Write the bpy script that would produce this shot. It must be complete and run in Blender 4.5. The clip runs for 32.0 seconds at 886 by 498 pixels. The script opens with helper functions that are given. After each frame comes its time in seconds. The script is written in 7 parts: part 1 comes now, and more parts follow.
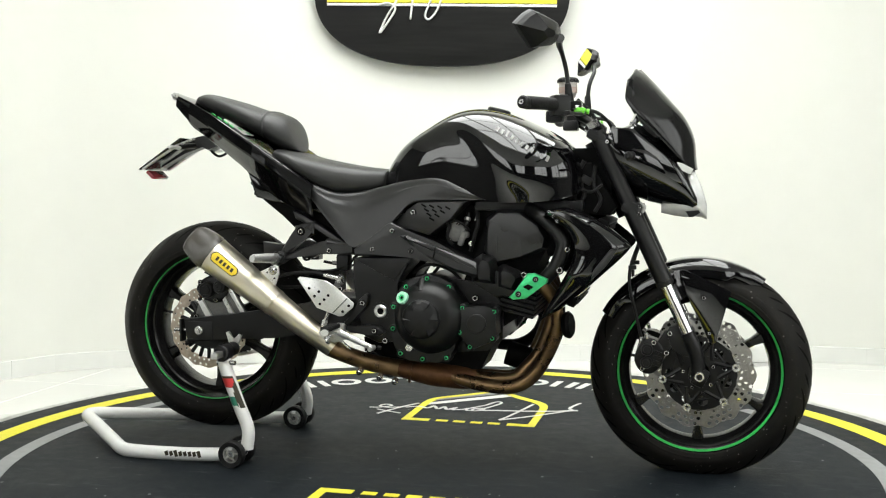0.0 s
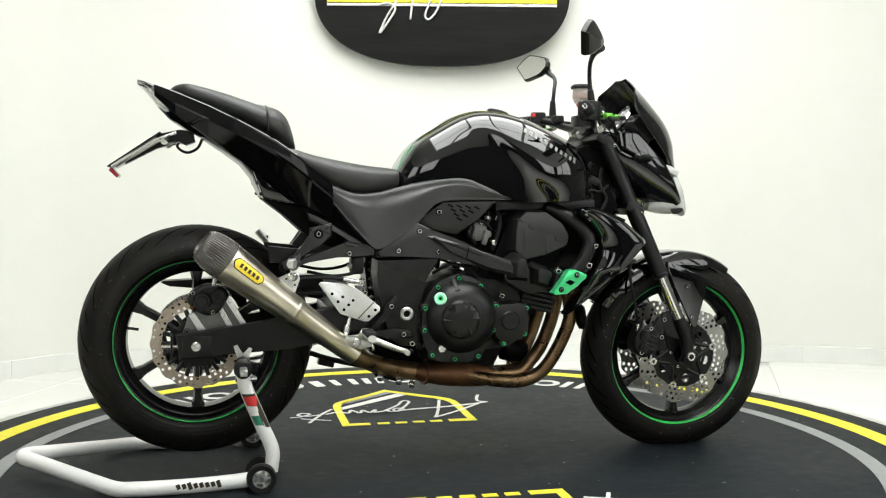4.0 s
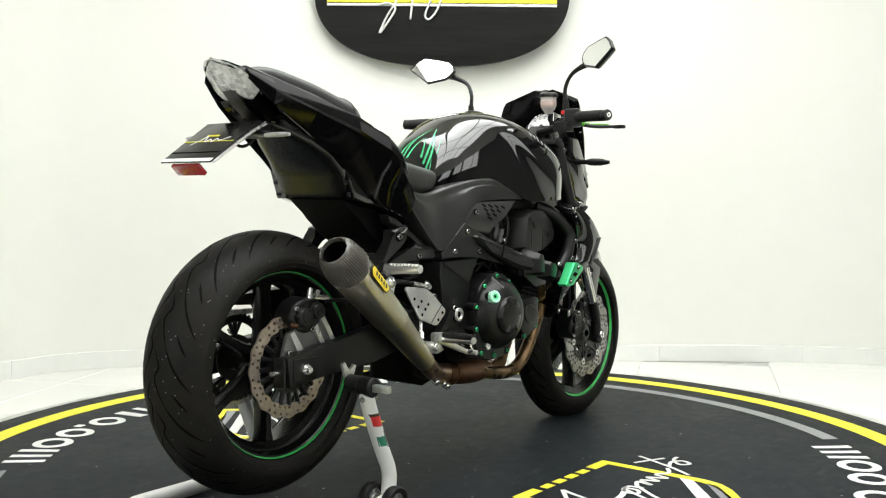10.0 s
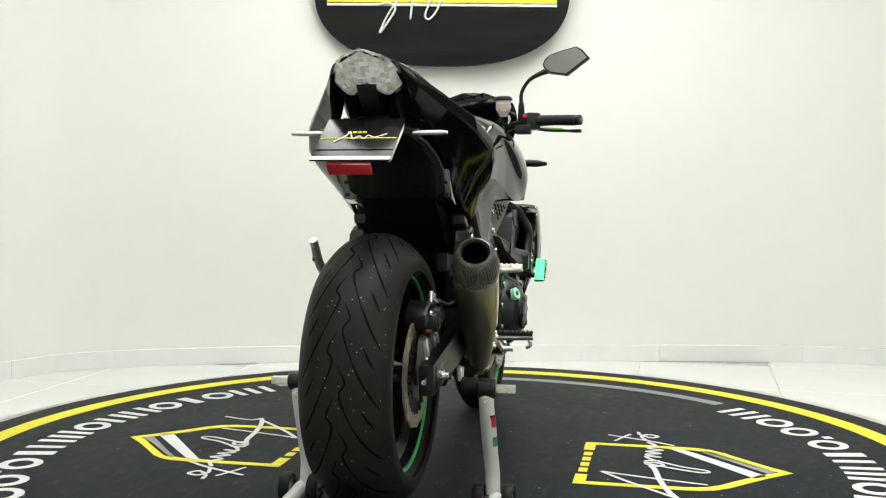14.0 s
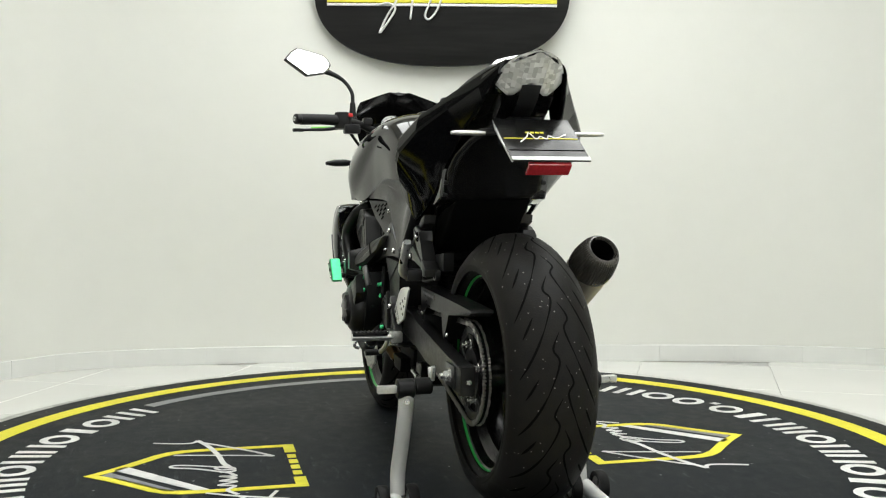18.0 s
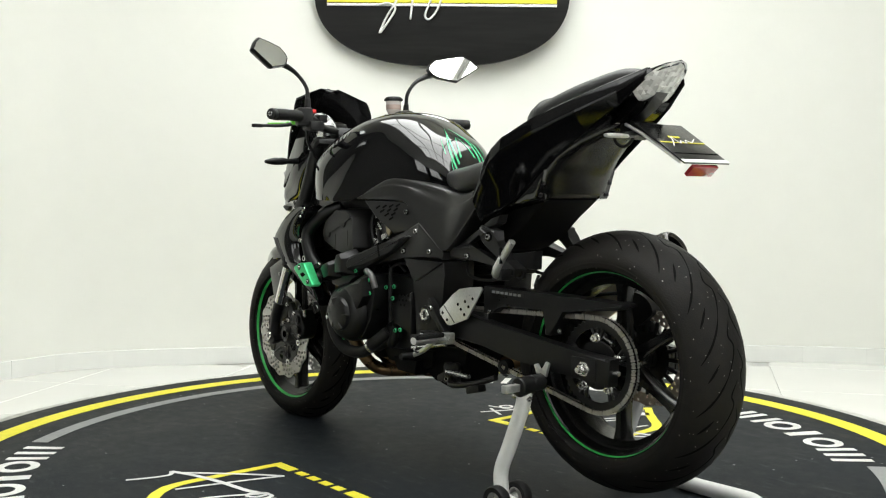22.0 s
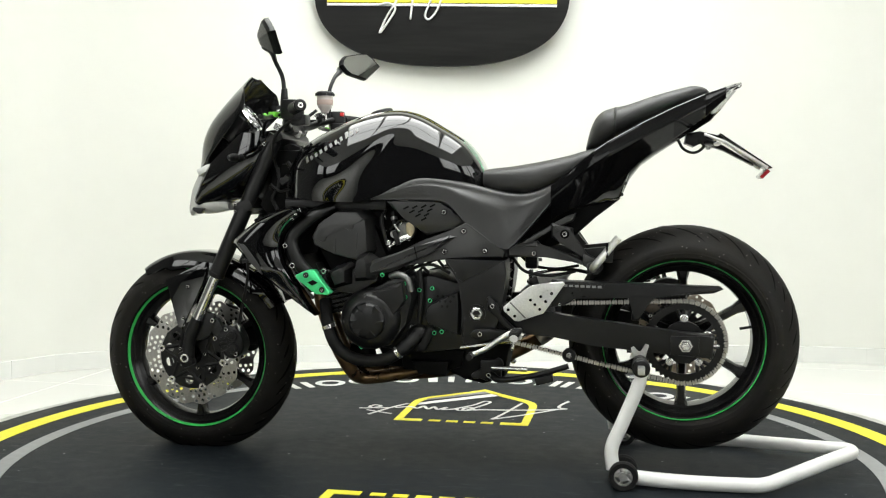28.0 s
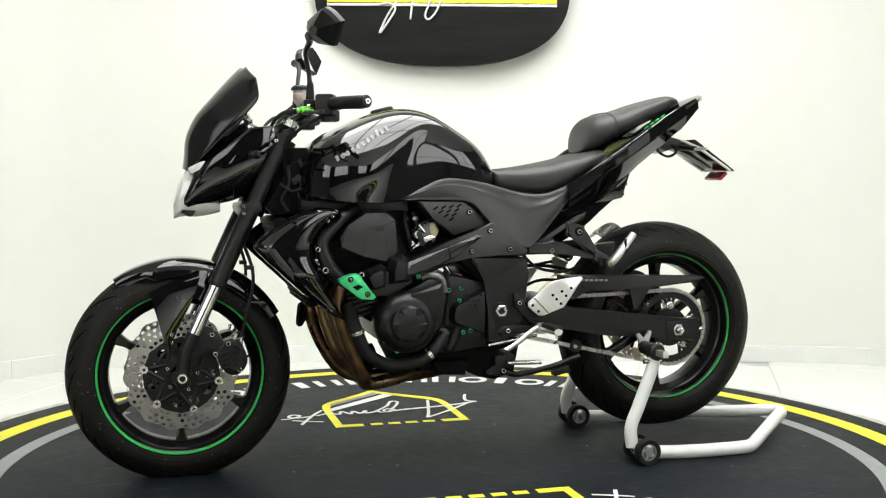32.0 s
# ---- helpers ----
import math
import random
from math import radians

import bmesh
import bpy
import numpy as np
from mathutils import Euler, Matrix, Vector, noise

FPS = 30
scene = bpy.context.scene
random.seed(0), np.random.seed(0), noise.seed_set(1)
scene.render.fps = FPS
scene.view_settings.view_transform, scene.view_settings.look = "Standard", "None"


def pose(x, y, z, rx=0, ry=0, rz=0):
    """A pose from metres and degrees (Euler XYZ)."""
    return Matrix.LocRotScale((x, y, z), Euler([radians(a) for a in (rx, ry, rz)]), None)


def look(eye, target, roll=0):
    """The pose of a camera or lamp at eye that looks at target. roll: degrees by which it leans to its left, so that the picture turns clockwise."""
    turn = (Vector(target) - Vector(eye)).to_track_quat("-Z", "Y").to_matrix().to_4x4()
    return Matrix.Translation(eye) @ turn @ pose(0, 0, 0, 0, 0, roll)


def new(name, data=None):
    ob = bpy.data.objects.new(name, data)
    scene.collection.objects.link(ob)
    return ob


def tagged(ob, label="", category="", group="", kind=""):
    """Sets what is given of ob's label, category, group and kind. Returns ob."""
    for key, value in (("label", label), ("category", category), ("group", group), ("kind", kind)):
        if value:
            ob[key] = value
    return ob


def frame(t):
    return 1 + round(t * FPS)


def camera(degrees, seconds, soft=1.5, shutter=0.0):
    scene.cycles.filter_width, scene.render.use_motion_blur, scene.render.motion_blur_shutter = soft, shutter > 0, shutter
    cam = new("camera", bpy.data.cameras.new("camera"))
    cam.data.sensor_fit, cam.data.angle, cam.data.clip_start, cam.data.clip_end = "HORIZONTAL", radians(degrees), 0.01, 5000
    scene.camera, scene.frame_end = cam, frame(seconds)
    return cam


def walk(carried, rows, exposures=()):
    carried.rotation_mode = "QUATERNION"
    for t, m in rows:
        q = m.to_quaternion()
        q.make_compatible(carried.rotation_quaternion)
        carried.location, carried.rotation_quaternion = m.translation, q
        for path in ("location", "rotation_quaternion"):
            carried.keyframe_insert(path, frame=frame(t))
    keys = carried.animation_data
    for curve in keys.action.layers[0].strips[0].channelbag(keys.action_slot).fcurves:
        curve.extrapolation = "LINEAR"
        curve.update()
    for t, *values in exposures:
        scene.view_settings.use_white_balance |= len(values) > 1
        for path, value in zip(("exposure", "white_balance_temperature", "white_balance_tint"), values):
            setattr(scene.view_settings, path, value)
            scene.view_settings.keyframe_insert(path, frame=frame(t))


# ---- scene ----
# The camera stands still; the turntable, the motorcycle and its stand turn in front of it.
cam = camera(46.577, 32.0, soft=1.15)
EYE = (0.0, -3.0192, 0.7870)
AIM = look(EYE, (0.00886, 0.0, 0.6110), roll=0.0944)
walk(cam, [(0, AIM), (32, AIM)], exposures=[(0, -0.06), (10, -0.06), (12, -0.1), (13, -0.2), (14, -0.27), (15, -0.35), (17, -0.46), (19, -0.45), (20.5, -0.35), (22, -0.22), (23, -0.12), (24, -0.07), (32, -0.06)])

# world: dim, neutral fill of a closed hall
world = bpy.data.worlds.new("world")
scene.world = world
world.use_nodes = True
world.node_tree.nodes["Background"].inputs["Color"].default_value = (0.9, 0.95, 1.0, 1)
world.node_tree.nodes["Background"].inputs["Strength"].default_value = 0.05


# ---- materials ----
def material(name, color, rough=0.5, metal=0.0, coat=0.0, spec=0.5, noise_scale=0.0, noise_amount=0.0, bump=0.0,
             bump_scale=400.0, rough_var=0.0, color2=None, big_scale=6.0, transmission=0.0, ior=1.45, alpha=1.0):
    m = bpy.data.materials.new(name)
    m.use_nodes = True
    nt = m.node_tree
    b = nt.nodes["Principled BSDF"]
    b.inputs["Base Color"].default_value = (*color, 1)
    b.inputs["Roughness"].default_value = rough
    b.inputs["Metallic"].default_value = metal
    b.inputs["Coat Weight"].default_value = coat
    b.inputs["Coat Roughness"].default_value = 0.03
    b.inputs["Specular IOR Level"].default_value = spec
    b.inputs["Transmission Weight"].default_value = transmission
    b.inputs["IOR"].default_value = ior
    b.inputs["Alpha"].default_value = alpha
    tc = nt.nodes.new("ShaderNodeTexCoord")
    if noise_amount or color2:
        n1 = nt.nodes.new("ShaderNodeTexNoise")
        n1.inputs["Scale"].default_value, n1.inputs["Detail"].default_value = noise_scale or 40, 6
        n2 = nt.nodes.new("ShaderNodeTexNoise")
        n2.inputs["Scale"].default_value, n2.inputs["Detail"].default_value = big_scale, 4
        for n in (n1, n2):
            nt.links.new(tc.outputs["Object"], n.inputs["Vector"])
        add = nt.nodes.new("ShaderNodeMath")
        add.operation = "MULTIPLY_ADD"
        add.inputs[1].default_value = 0.5
        half = nt.nodes.new("ShaderNodeMath")
        half.operation = "MULTIPLY"
        half.inputs[1].default_value = 0.5
        nt.links.new(n2.outputs["Fac"], half.inputs[0])
        nt.links.new(n1.outputs["Fac"], add.inputs[0])
        nt.links.new(half.outputs[0], add.inputs[2])
        ramp = nt.nodes.new("ShaderNodeValToRGB")
        ramp.color_ramp.elements[0].position, ramp.color_ramp.elements[1].position = 0.36, 0.64
        lo = color if color2 else [c * (1 - noise_amount) for c in color]
        hi = color2 or [min(1, c * (1 + noise_amount)) for c in color]
        ramp.color_ramp.elements[0].color, ramp.color_ramp.elements[1].color = (*lo, 1), (*hi, 1)
        nt.links.new(add.outputs[0], ramp.inputs["Fac"])
        nt.links.new(ramp.outputs["Color"], b.inputs["Base Color"])
        if rough_var:
            mr = nt.nodes.new("ShaderNodeMapRange")
            mr.inputs["From Min"].default_value, mr.inputs["From Max"].default_value = 0.3, 0.7
            mr.inputs["To Min"].default_value, mr.inputs["To Max"].default_value = max(0.02, rough - rough_var), rough + rough_var
            nt.links.new(add.outputs[0], mr.inputs["Value"])
            nt.links.new(mr.outputs["Result"], b.inputs["Roughness"])
    if bump:
        nb = nt.nodes.new("ShaderNodeTexNoise")
        nb.inputs["Scale"].default_value, nb.inputs["Detail"].default_value = bump_scale, 3
        nt.links.new(tc.outputs["Object"], nb.inputs["Vector"])
        bn = nt.nodes.new("ShaderNodeBump")
        bn.inputs["Strength"].default_value, bn.inputs["Distance"].default_value = bump, 0.002
        nt.links.new(nb.outputs["Fac"], bn.inputs["Height"])
        nt.links.new(bn.outputs["Normal"], b.inputs["Normal"])
    return m


GLOSS = material("gloss_black_paint", (0.0030, 0.0030, 0.0034), 0.04, coat=0.6, spec=0.6, noise_scale=300, noise_amount=0.2)
TAILBLACK = material("black_tail_paint", (0.003, 0.003, 0.0032), 0.08, spec=0.21, noise_scale=200, noise_amount=0.2)
SATIN = material("satin_black_plastic", (0.0105, 0.0105, 0.0103), 0.34, spec=0.7, noise_scale=60, noise_amount=0.18, bump=0.1, bump_scale=900, rough_var=0.06)
MATTE = material("matte_black_metal", (0.005, 0.005, 0.0051), 0.34, spec=0.42, noise_scale=80, noise_amount=0.25, bump=0.12, bump_scale=700, rough_var=0.08)
# near-black colour that carries the shade in gaps and behind other parts
DEEP = material("shaded_black", (0.0025, 0.0025, 0.0025), 0.6, spec=0.1, noise_scale=50, noise_amount=0.3)
RUBBER = material("black_rubber", (0.009, 0.009, 0.009), 0.56, spec=0.28, noise_scale=90, noise_amount=0.25, bump=0.2, bump_scale=500)
TYRE = material("worn_tyre_rubber", (0.0048, 0.0046, 0.0043), 0.54, spec=0.22, noise_scale=35, big_scale=5, color2=(0.0118, 0.0102, 0.0084), bump=0.25, bump_scale=260, rough_var=0.1)
GROOVE = material("tyre_groove", (0.003, 0.003, 0.003), 0.85, spec=0.1)
LEATHER = material("black_vinyl", (0.024, 0.024, 0.0235), 0.42, spec=0.5, noise_scale=30, noise_amount=0.2, bump=0.35, bump_scale=420, rough_var=0.05)
WHEELBLACK = material("black_wheel_enamel", (0.006, 0.006, 0.006), 0.22, spec=0.45, noise_scale=50, noise_amount=0.3)
GREENLINE = material("green_rim_tape", (0.045, 0.48, 0.10), 0.3, noise_scale=60, noise_amount=0.15)
GREEN = material("green_anodised_aluminium", (0.06, 0.58, 0.22), 0.3, metal=0.6, noise_scale=120, noise_amount=0.12)
GREENPALE = material("green_anodised_lever", (0.18, 0.62, 0.06), 0.35, metal=0.35, noise_scale=120, noise_amount=0.15)
GREENDECAL = material("green_reflective_decal", (0.06, 0.42, 0.19), 0.15, coat=0.6, noise_scale=90, noise_amount=0.25)
ALU = material("brushed_aluminium", (0.76, 0.76, 0.74), 0.32, metal=0.9, noise_scale=200, noise_amount=0.12, rough_var=0.08)
CASTALU = material("cast_aluminium", (0.58, 0.58, 0.56), 0.36, metal=0.85, noise_scale=120, noise_amount=0.2, bump=0.15)
DULLALU = material("dull_grey_aluminium", (0.16, 0.16, 0.155), 0.45, metal=0.6, noise_scale=150, noise_amount=0.2)
CHROME = material("chrome", (0.78, 0.78, 0.78), 0.1, metal=1.0)
BOLT = material("zinc_bolt", (0.68, 0.68, 0.66), 0.25, metal=0.9, noise_scale=200, noise_amount=0.2)
DISC = material("brake_disc_steel", (0.40, 0.39, 0.37), 0.36, metal=0.95, noise_scale=150, noise_amount=0.15, rough_var=0.06)
DISCWORN = material("bronzed_brake_disc_steel", (0.46, 0.39, 0.32), 0.36, metal=0.9, noise_scale=90, noise_amount=0.2)
MUFFLER = material("warm_titanium", (0.60, 0.55, 0.43), 0.31, metal=1.0, noise_scale=8, big_scale=4, color2=(0.68, 0.63, 0.52), rough_var=0.04)
HEADER = material("heat_stained_steel", (0.11, 0.066, 0.034), 0.30, metal=0.85, noise_scale=22, big_scale=7, color2=(0.29, 0.19, 0.10), rough_var=0.08)
COLLECTOR = material("burnt_steel", (0.075, 0.036, 0.018), 0.5, metal=0.7, noise_scale=40, big_scale=12, color2=(0.2, 0.095, 0.045), bump=0.2)
BADGE = material("yellow_badge", (0.82, 0.6, 0.03), 0.4, noise_scale=80, noise_amount=0.08)
BADGEINK = material("badge_ink", (0.03, 0.025, 0.01), 0.5)
SILVERINK = material("silver_decal", (0.24, 0.24, 0.235), 0.45, metal=0.2, noise_scale=90, noise_amount=0.15)
WHITEPAINT = material("white_enamel", (0.78, 0.78, 0.76), 0.28, coat=0.3, noise_scale=30, noise_amount=0.04)
REDPLASTIC = material("red_reflector", (0.32, 0.015, 0.02), 0.2, coat=0.5, noise_scale=200, noise_amount=0.2)
REDINK = material("red_sticker", (0.6, 0.03, 0.03), 0.4)
WHITEINK = material("white_print", (0.75, 0.75, 0.73), 0.5)
GREENINK = material("dark_green_sticker", (0.03, 0.2, 0.13), 0.4)
YELLOWINK = material("yellow_print", (0.75, 0.7, 0.06), 0.5)
SEMI = material("semigloss_black_plastic", (0.006, 0.006, 0.006), 0.22, spec=0.6, noise_scale=60, noise_amount=0.2)
LENS = material("clear_tail_lens", (0.62, 0.62, 0.58), 0.12, metal=0.0, coat=0.8, noise_scale=120, big_scale=45, color2=(0.34, 0.34, 0.30), bump=0.12, bump_scale=160)
HEADLENS = material("clear_headlamp_lens", (0.62, 0.63, 0.61), 0.08, metal=0.1, coat=1.0, noise_scale=60, big_scale=25, noise_amount=0.08)
MINT = material("mint_green_anodised_cap", (0.42, 0.84, 0.60), 0.3, metal=0.0, noise_scale=80, noise_amount=0.1)
PLATEBLACK = material("glossy_black_plate", (0.007, 0.007, 0.007), 0.2, spec=0.5, noise_scale=40, noise_amount=0.2)
MIRROR = material("mirror_glass", (0.92, 0.93, 0.92), 0.01, metal=1.0)
SMOKE = material("smoked_acrylic", (0.008, 0.008, 0.008), 0.12, spec=0.4, noise_scale=40, noise_amount=0.1)
AMBER = material("brake_fluid_cup", (0.55, 0.50, 0.47), 0.25, coat=0.3, noise_scale=30, noise_amount=0.1)
FLUID = material("brake_fluid", (0.42, 0.32, 0.28), 0.2, coat=0.3, noise_scale=30, noise_amount=0.1)
WINDOWBAR = material("grey_glazing_bar", (0.32, 0.32, 0.31), 0.5, noise_scale=20, noise_amount=0.1)
BRASS = material("pale_brass", (0.42, 0.36, 0.24), 0.4, metal=0.8, noise_scale=120, noise_amount=0.2)
CHAIN = material("chain_steel", (0.50, 0.48, 0.45), 0.28, metal=0.9, noise_scale=300, noise_amount=0.3)


def carbon_material():
    m = material("carbon_weave", (0.03, 0.03, 0.03), 0.25, coat=0.5)
    nt = m.node_tree
    w = nt.nodes.new("ShaderNodeTexChecker")
    w.inputs["Scale"].default_value = 260
    w.inputs["Color1"].default_value, w.inputs["Color2"].default_value = (0.05, 0.046, 0.040, 1), (0.095, 0.088, 0.078, 1)
    tc = nt.nodes.new("ShaderNodeTexCoord")
    nt.links.new(tc.outputs["Object"], w.inputs["Vector"])
    nt.links.new(w.outputs["Color"], nt.nodes["Principled BSDF"].inputs["Base Color"])
    return m


CARBON = carbon_material()


def mat_material():
    """Dark blue-grey rubber with pale scuffs and tyre dust."""
    m = material("dusty_rubber_mat", (0.0034, 0.0053, 0.0073), 0.6, spec=0.14, noise_scale=24, big_scale=3.2, color2=(0.0125, 0.0163, 0.020), bump=0.35, bump_scale=260, rough_var=0.1)
    nt = m.node_tree
    b = nt.nodes["Principled BSDF"]
    src = b.inputs["Base Color"].links[0].from_socket
    tc = nt.nodes.new("ShaderNodeTexCoord")
    mp = nt.nodes.new("ShaderNodeMapping")
    mp.inputs["Scale"].default_value = (0.7, 3.2, 1.0)
    n = nt.nodes.new("ShaderNodeTexNoise")
    n.inputs["Scale"].default_value, n.inputs["Detail"].default_value, n.inputs["Roughness"].default_value = 13, 9, 0.75
    r = nt.nodes.new("ShaderNodeValToRGB")
    r.color_ramp.elements[0].position, r.color_ramp.elements[1].position = 0.57, 0.78
    mix = nt.nodes.new("ShaderNodeMixRGB")
    mix.inputs["Color2"].default_value = (0.085, 0.09, 0.093, 1)
    nt.links.new(tc.outputs["Object"], mp.inputs["Vector"])
    nt.links.new(mp.outputs["Vector"], n.inputs["Vector"])
    nt.links.new(n.outputs["Fac"], r.inputs["Fac"])
    nt.links.new(r.outputs["Color"], mix.inputs["Fac"])
    nt.links.new(src, mix.inputs["Color1"])
    nt.links.new(mix.outputs["Color"], b.inputs["Base Color"])
    return m


MATRUBBER = mat_material()


def speckle(m, scale, size, color):
    """Scattered dust specks on a finished material."""
    nt = m.node_tree
    b = nt.nodes["Principled BSDF"]
    src = b.inputs["Base Color"].links[0].from_socket
    tc = nt.nodes.new("ShaderNodeTexCoord")
    v = nt.nodes.new("ShaderNodeTexVoronoi")
    v.inputs["Scale"].default_value = scale
    n = nt.nodes.new("ShaderNodeTexNoise")
    n.inputs["Scale"].default_value = 6
    mul = nt.nodes.new("ShaderNodeMath")
    mul.operation = "MULTIPLY_ADD"
    mul.inputs[1].default_value = -0.9 * size
    mul.inputs[2].default_value = 1.3 * size
    less = nt.nodes.new("ShaderNodeMath")
    less.operation = "LESS_THAN"
    mix = nt.nodes.new("ShaderNodeMixRGB")
    mix.inputs["Color2"].default_value = (*color, 1)
    nt.links.new(tc.outputs["Object"], v.inputs["Vector"])
    nt.links.new(tc.outputs["Object"], n.inputs["Vector"])
    nt.links.new(n.outputs["Fac"], mul.inputs[0])
    nt.links.new(v.outputs["Distance"], less.inputs[0])
    nt.links.new(mul.outputs[0], less.inputs[1])
    nt.links.new(less.outputs[0], mix.inputs["Fac"])
    nt.links.new(src, mix.inputs["Color1"])
    nt.links.new(mix.outputs["Color"], b.inputs["Base Color"])


speckle(TYRE, 62, 0.105, (0.18, 0.175, 0.16))
speckle(MATRUBBER, 13, 0.055, (0.24, 0.25, 0.25))


def lens_cells(m):
    """Reflector facets seen through a clear lens."""
    nt = m.node_tree
    b = nt.nodes["Principled BSDF"]
    tc = nt.nodes.new("ShaderNodeTexCoord")
    v = nt.nodes.new("ShaderNodeTexVoronoi")
    v.inputs["Scale"].default_value, v.inputs["Randomness"].default_value = 100, 0.2
    r = nt.nodes.new("ShaderNodeValToRGB")
    r.color_ramp.elements[0].color, r.color_ramp.elements[1].color = (0.30, 0.30, 0.28, 1), (0.80, 0.80, 0.78, 1)
    nt.links.new(tc.outputs["Object"], v.inputs["Vector"])
    nt.links.new(v.outputs["Color"], r.inputs["Fac"])
    nt.links.new(r.outputs["Color"], b.inputs["Base Color"])


lens_cells(LENS)
MATYELLOW = material("yellow_inlay", (0.72, 0.66, 0.03), 0.55, noise_scale=40, noise_amount=0.08, big_scale=4)
MATWHITE = material("white_inlay", (0.66, 0.66, 0.64), 0.55, noise_scale=40, noise_amount=0.1, big_scale=4)
MATGREY = material("grey_inlay", (0.23, 0.235, 0.235), 0.55, noise_scale=40, noise_amount=0.1, big_scale=4)
RIM = material("scuffed_white_rim", (0.30, 0.295, 0.275), 0.5, noise_scale=20, big_scale=2.2, color2=(0.62, 0.62, 0.58), rough_var=0.1)
WALL = material("white_wall_paint", (0.765, 0.767, 0.715), 0.55, spec=0.3, noise_scale=9, noise_amount=0.012, big_scale=0.7, bump=0.05, bump_scale=120)
SKIRT = material("glazed_white_skirting", (0.77, 0.775, 0.74), 0.25, noise_scale=9, noise_amount=0.02)
TILE = material("polished_white_tile", (0.79, 0.79, 0.75), 0.14, coat=0.2, noise_scale=3, noise_amount=0.02, big_scale=0.8)
JOINT = material("tile_joint", (0.52, 0.52, 0.5), 0.7)
# unseen closing walls, coloured dark so that the black paint reflects little
SIDEWALL = material("unseen_dark_side_wall", (0.10, 0.10, 0.095), 0.6, spec=0.3, noise_scale=5, noise_amount=0.03, big_scale=0.7)
HALL = material("dark_hall_wall", (0.02, 0.02, 0.0195), 0.7, noise_scale=4, noise_amount=0.1)
CEIL = material("hall_ceiling", (0.62, 0.62, 0.60), 0.8, noise_scale=4, noise_amount=0.05)
SIGNBLACK = material("satin_black_sign", (0.0038, 0.0038, 0.0035), 0.34, spec=0.17, noise_scale=7, big_scale=2.5, color2=(0.0095, 0.0092, 0.0085), rough_var=0.06)


def stretch_noise(m, scale):
    """Draw the material's noise out into long streaks."""
    nt = m.node_tree
    for n in [n for n in nt.nodes if n.type == "TEX_NOISE"]:
        mp = nt.nodes.new("ShaderNodeMapping")
        mp.inputs["Scale"].default_value = scale
        src = n.inputs["Vector"].links[0].from_socket
        nt.links.new(src, mp.inputs["Vector"])
        nt.links.new(mp.outputs["Vector"], n.inputs["Vector"])


stretch_noise(SIGNBLACK, (0.8, 1.0, 9.0))


def panel_material(name, glow):
    m = bpy.data.materials.new(name)
    m.use_nodes = True
    b = m.node_tree.nodes["Principled BSDF"]
    b.inputs["Emission Color"].default_value = (0.98, 1.0, 0.975, 1)
    b.inputs["Emission Strength"].default_value = glow
    return m


# ---- mesh helpers ----
def part(name, bm, mat, parent=None, label="", smooth=True, angle=38):
    bmesh.ops.recalc_face_normals(bm, faces=bm.faces)
    me = bpy.data.meshes.new(name)
    bm.to_mesh(me)
    bm.free()
    me.materials.append(mat)
    if smooth:
        me.shade_smooth()
        me.set_sharp_from_angle(angle=radians(angle))
    ob = new(name, me)
    if parent is not None:
        ob.parent = parent
    if label:
        ob["label"] = label
    return ob


def shared(name, me, parent, m):
    ob = new(name, me)
    ob.parent = parent
    ob.matrix_basis = m
    return ob


def thing(name, label, category, group="", kind=""):
    return tagged(new(name), label, category, group, kind)


def catmull(pts, n):
    """n points evenly along the parameter of a Catmull-Rom line through pts."""
    p = [Vector(q) for q in pts]
    p = [p[0] * 2 - p[1]] + p + [p[-1] * 2 - p[-2]]
    out = []
    for k in range(n):
        s = k / (n - 1) * (len(pts) - 1)
        i = min(int(s), len(pts) - 2)
        f = s - i
        a, b, c, d = p[i:i + 4]
        out.append(0.5 * ((2 * b) + (c - a) * f + (2 * a - 5 * b + 4 * c - d) * f * f + (3 * b - a - 3 * c + d) * f ** 3))
    return out


def curve_at(table, x):
    """Smooth value at x of a table of (x, value) pairs."""
    if x <= table[0][0]:
        return table[0][1]
    for i in range(len(table) - 1):
        if x <= table[i + 1][0]:
            a = table[max(i - 1, 0)]
            b, c = table[i], table[i + 1]
            d = table[min(i + 2, len(table) - 1)]
            h = c[0] - b[0]
            f = (x - b[0]) / h
            mb = (c[1] - a[1]) / (c[0] - a[0]) * h
            mc = (d[1] - b[1]) / (d[0] - b[0]) * h
            return (2 * f ** 3 - 3 * f * f + 1) * b[1] + (f ** 3 - 2 * f * f + f) * mb + (3 * f * f - 2 * f ** 3) * c[1] + (f ** 3 - f * f) * mc
    return table[-1][1]


def loft(rings, cap=True, closed=True, loop=False, bm=None):
    bm = bm or bmesh.new()
    vs = [[bm.verts.new(v) for v in r] for r in rings]
    n = len(vs[0])
    pairs = list(zip(vs, vs[1:])) + ([(vs[-1], vs[0])] if loop else [])
    for a, b in pairs:
        for k in range(n if closed else n - 1):
            j = (k + 1) % n
            bm.faces.new((a[k], a[j], b[j], b[k]))
    if cap and not loop and closed:
        bm.faces.new(vs[0][::-1])
        bm.faces.new(vs[-1])
    return bm


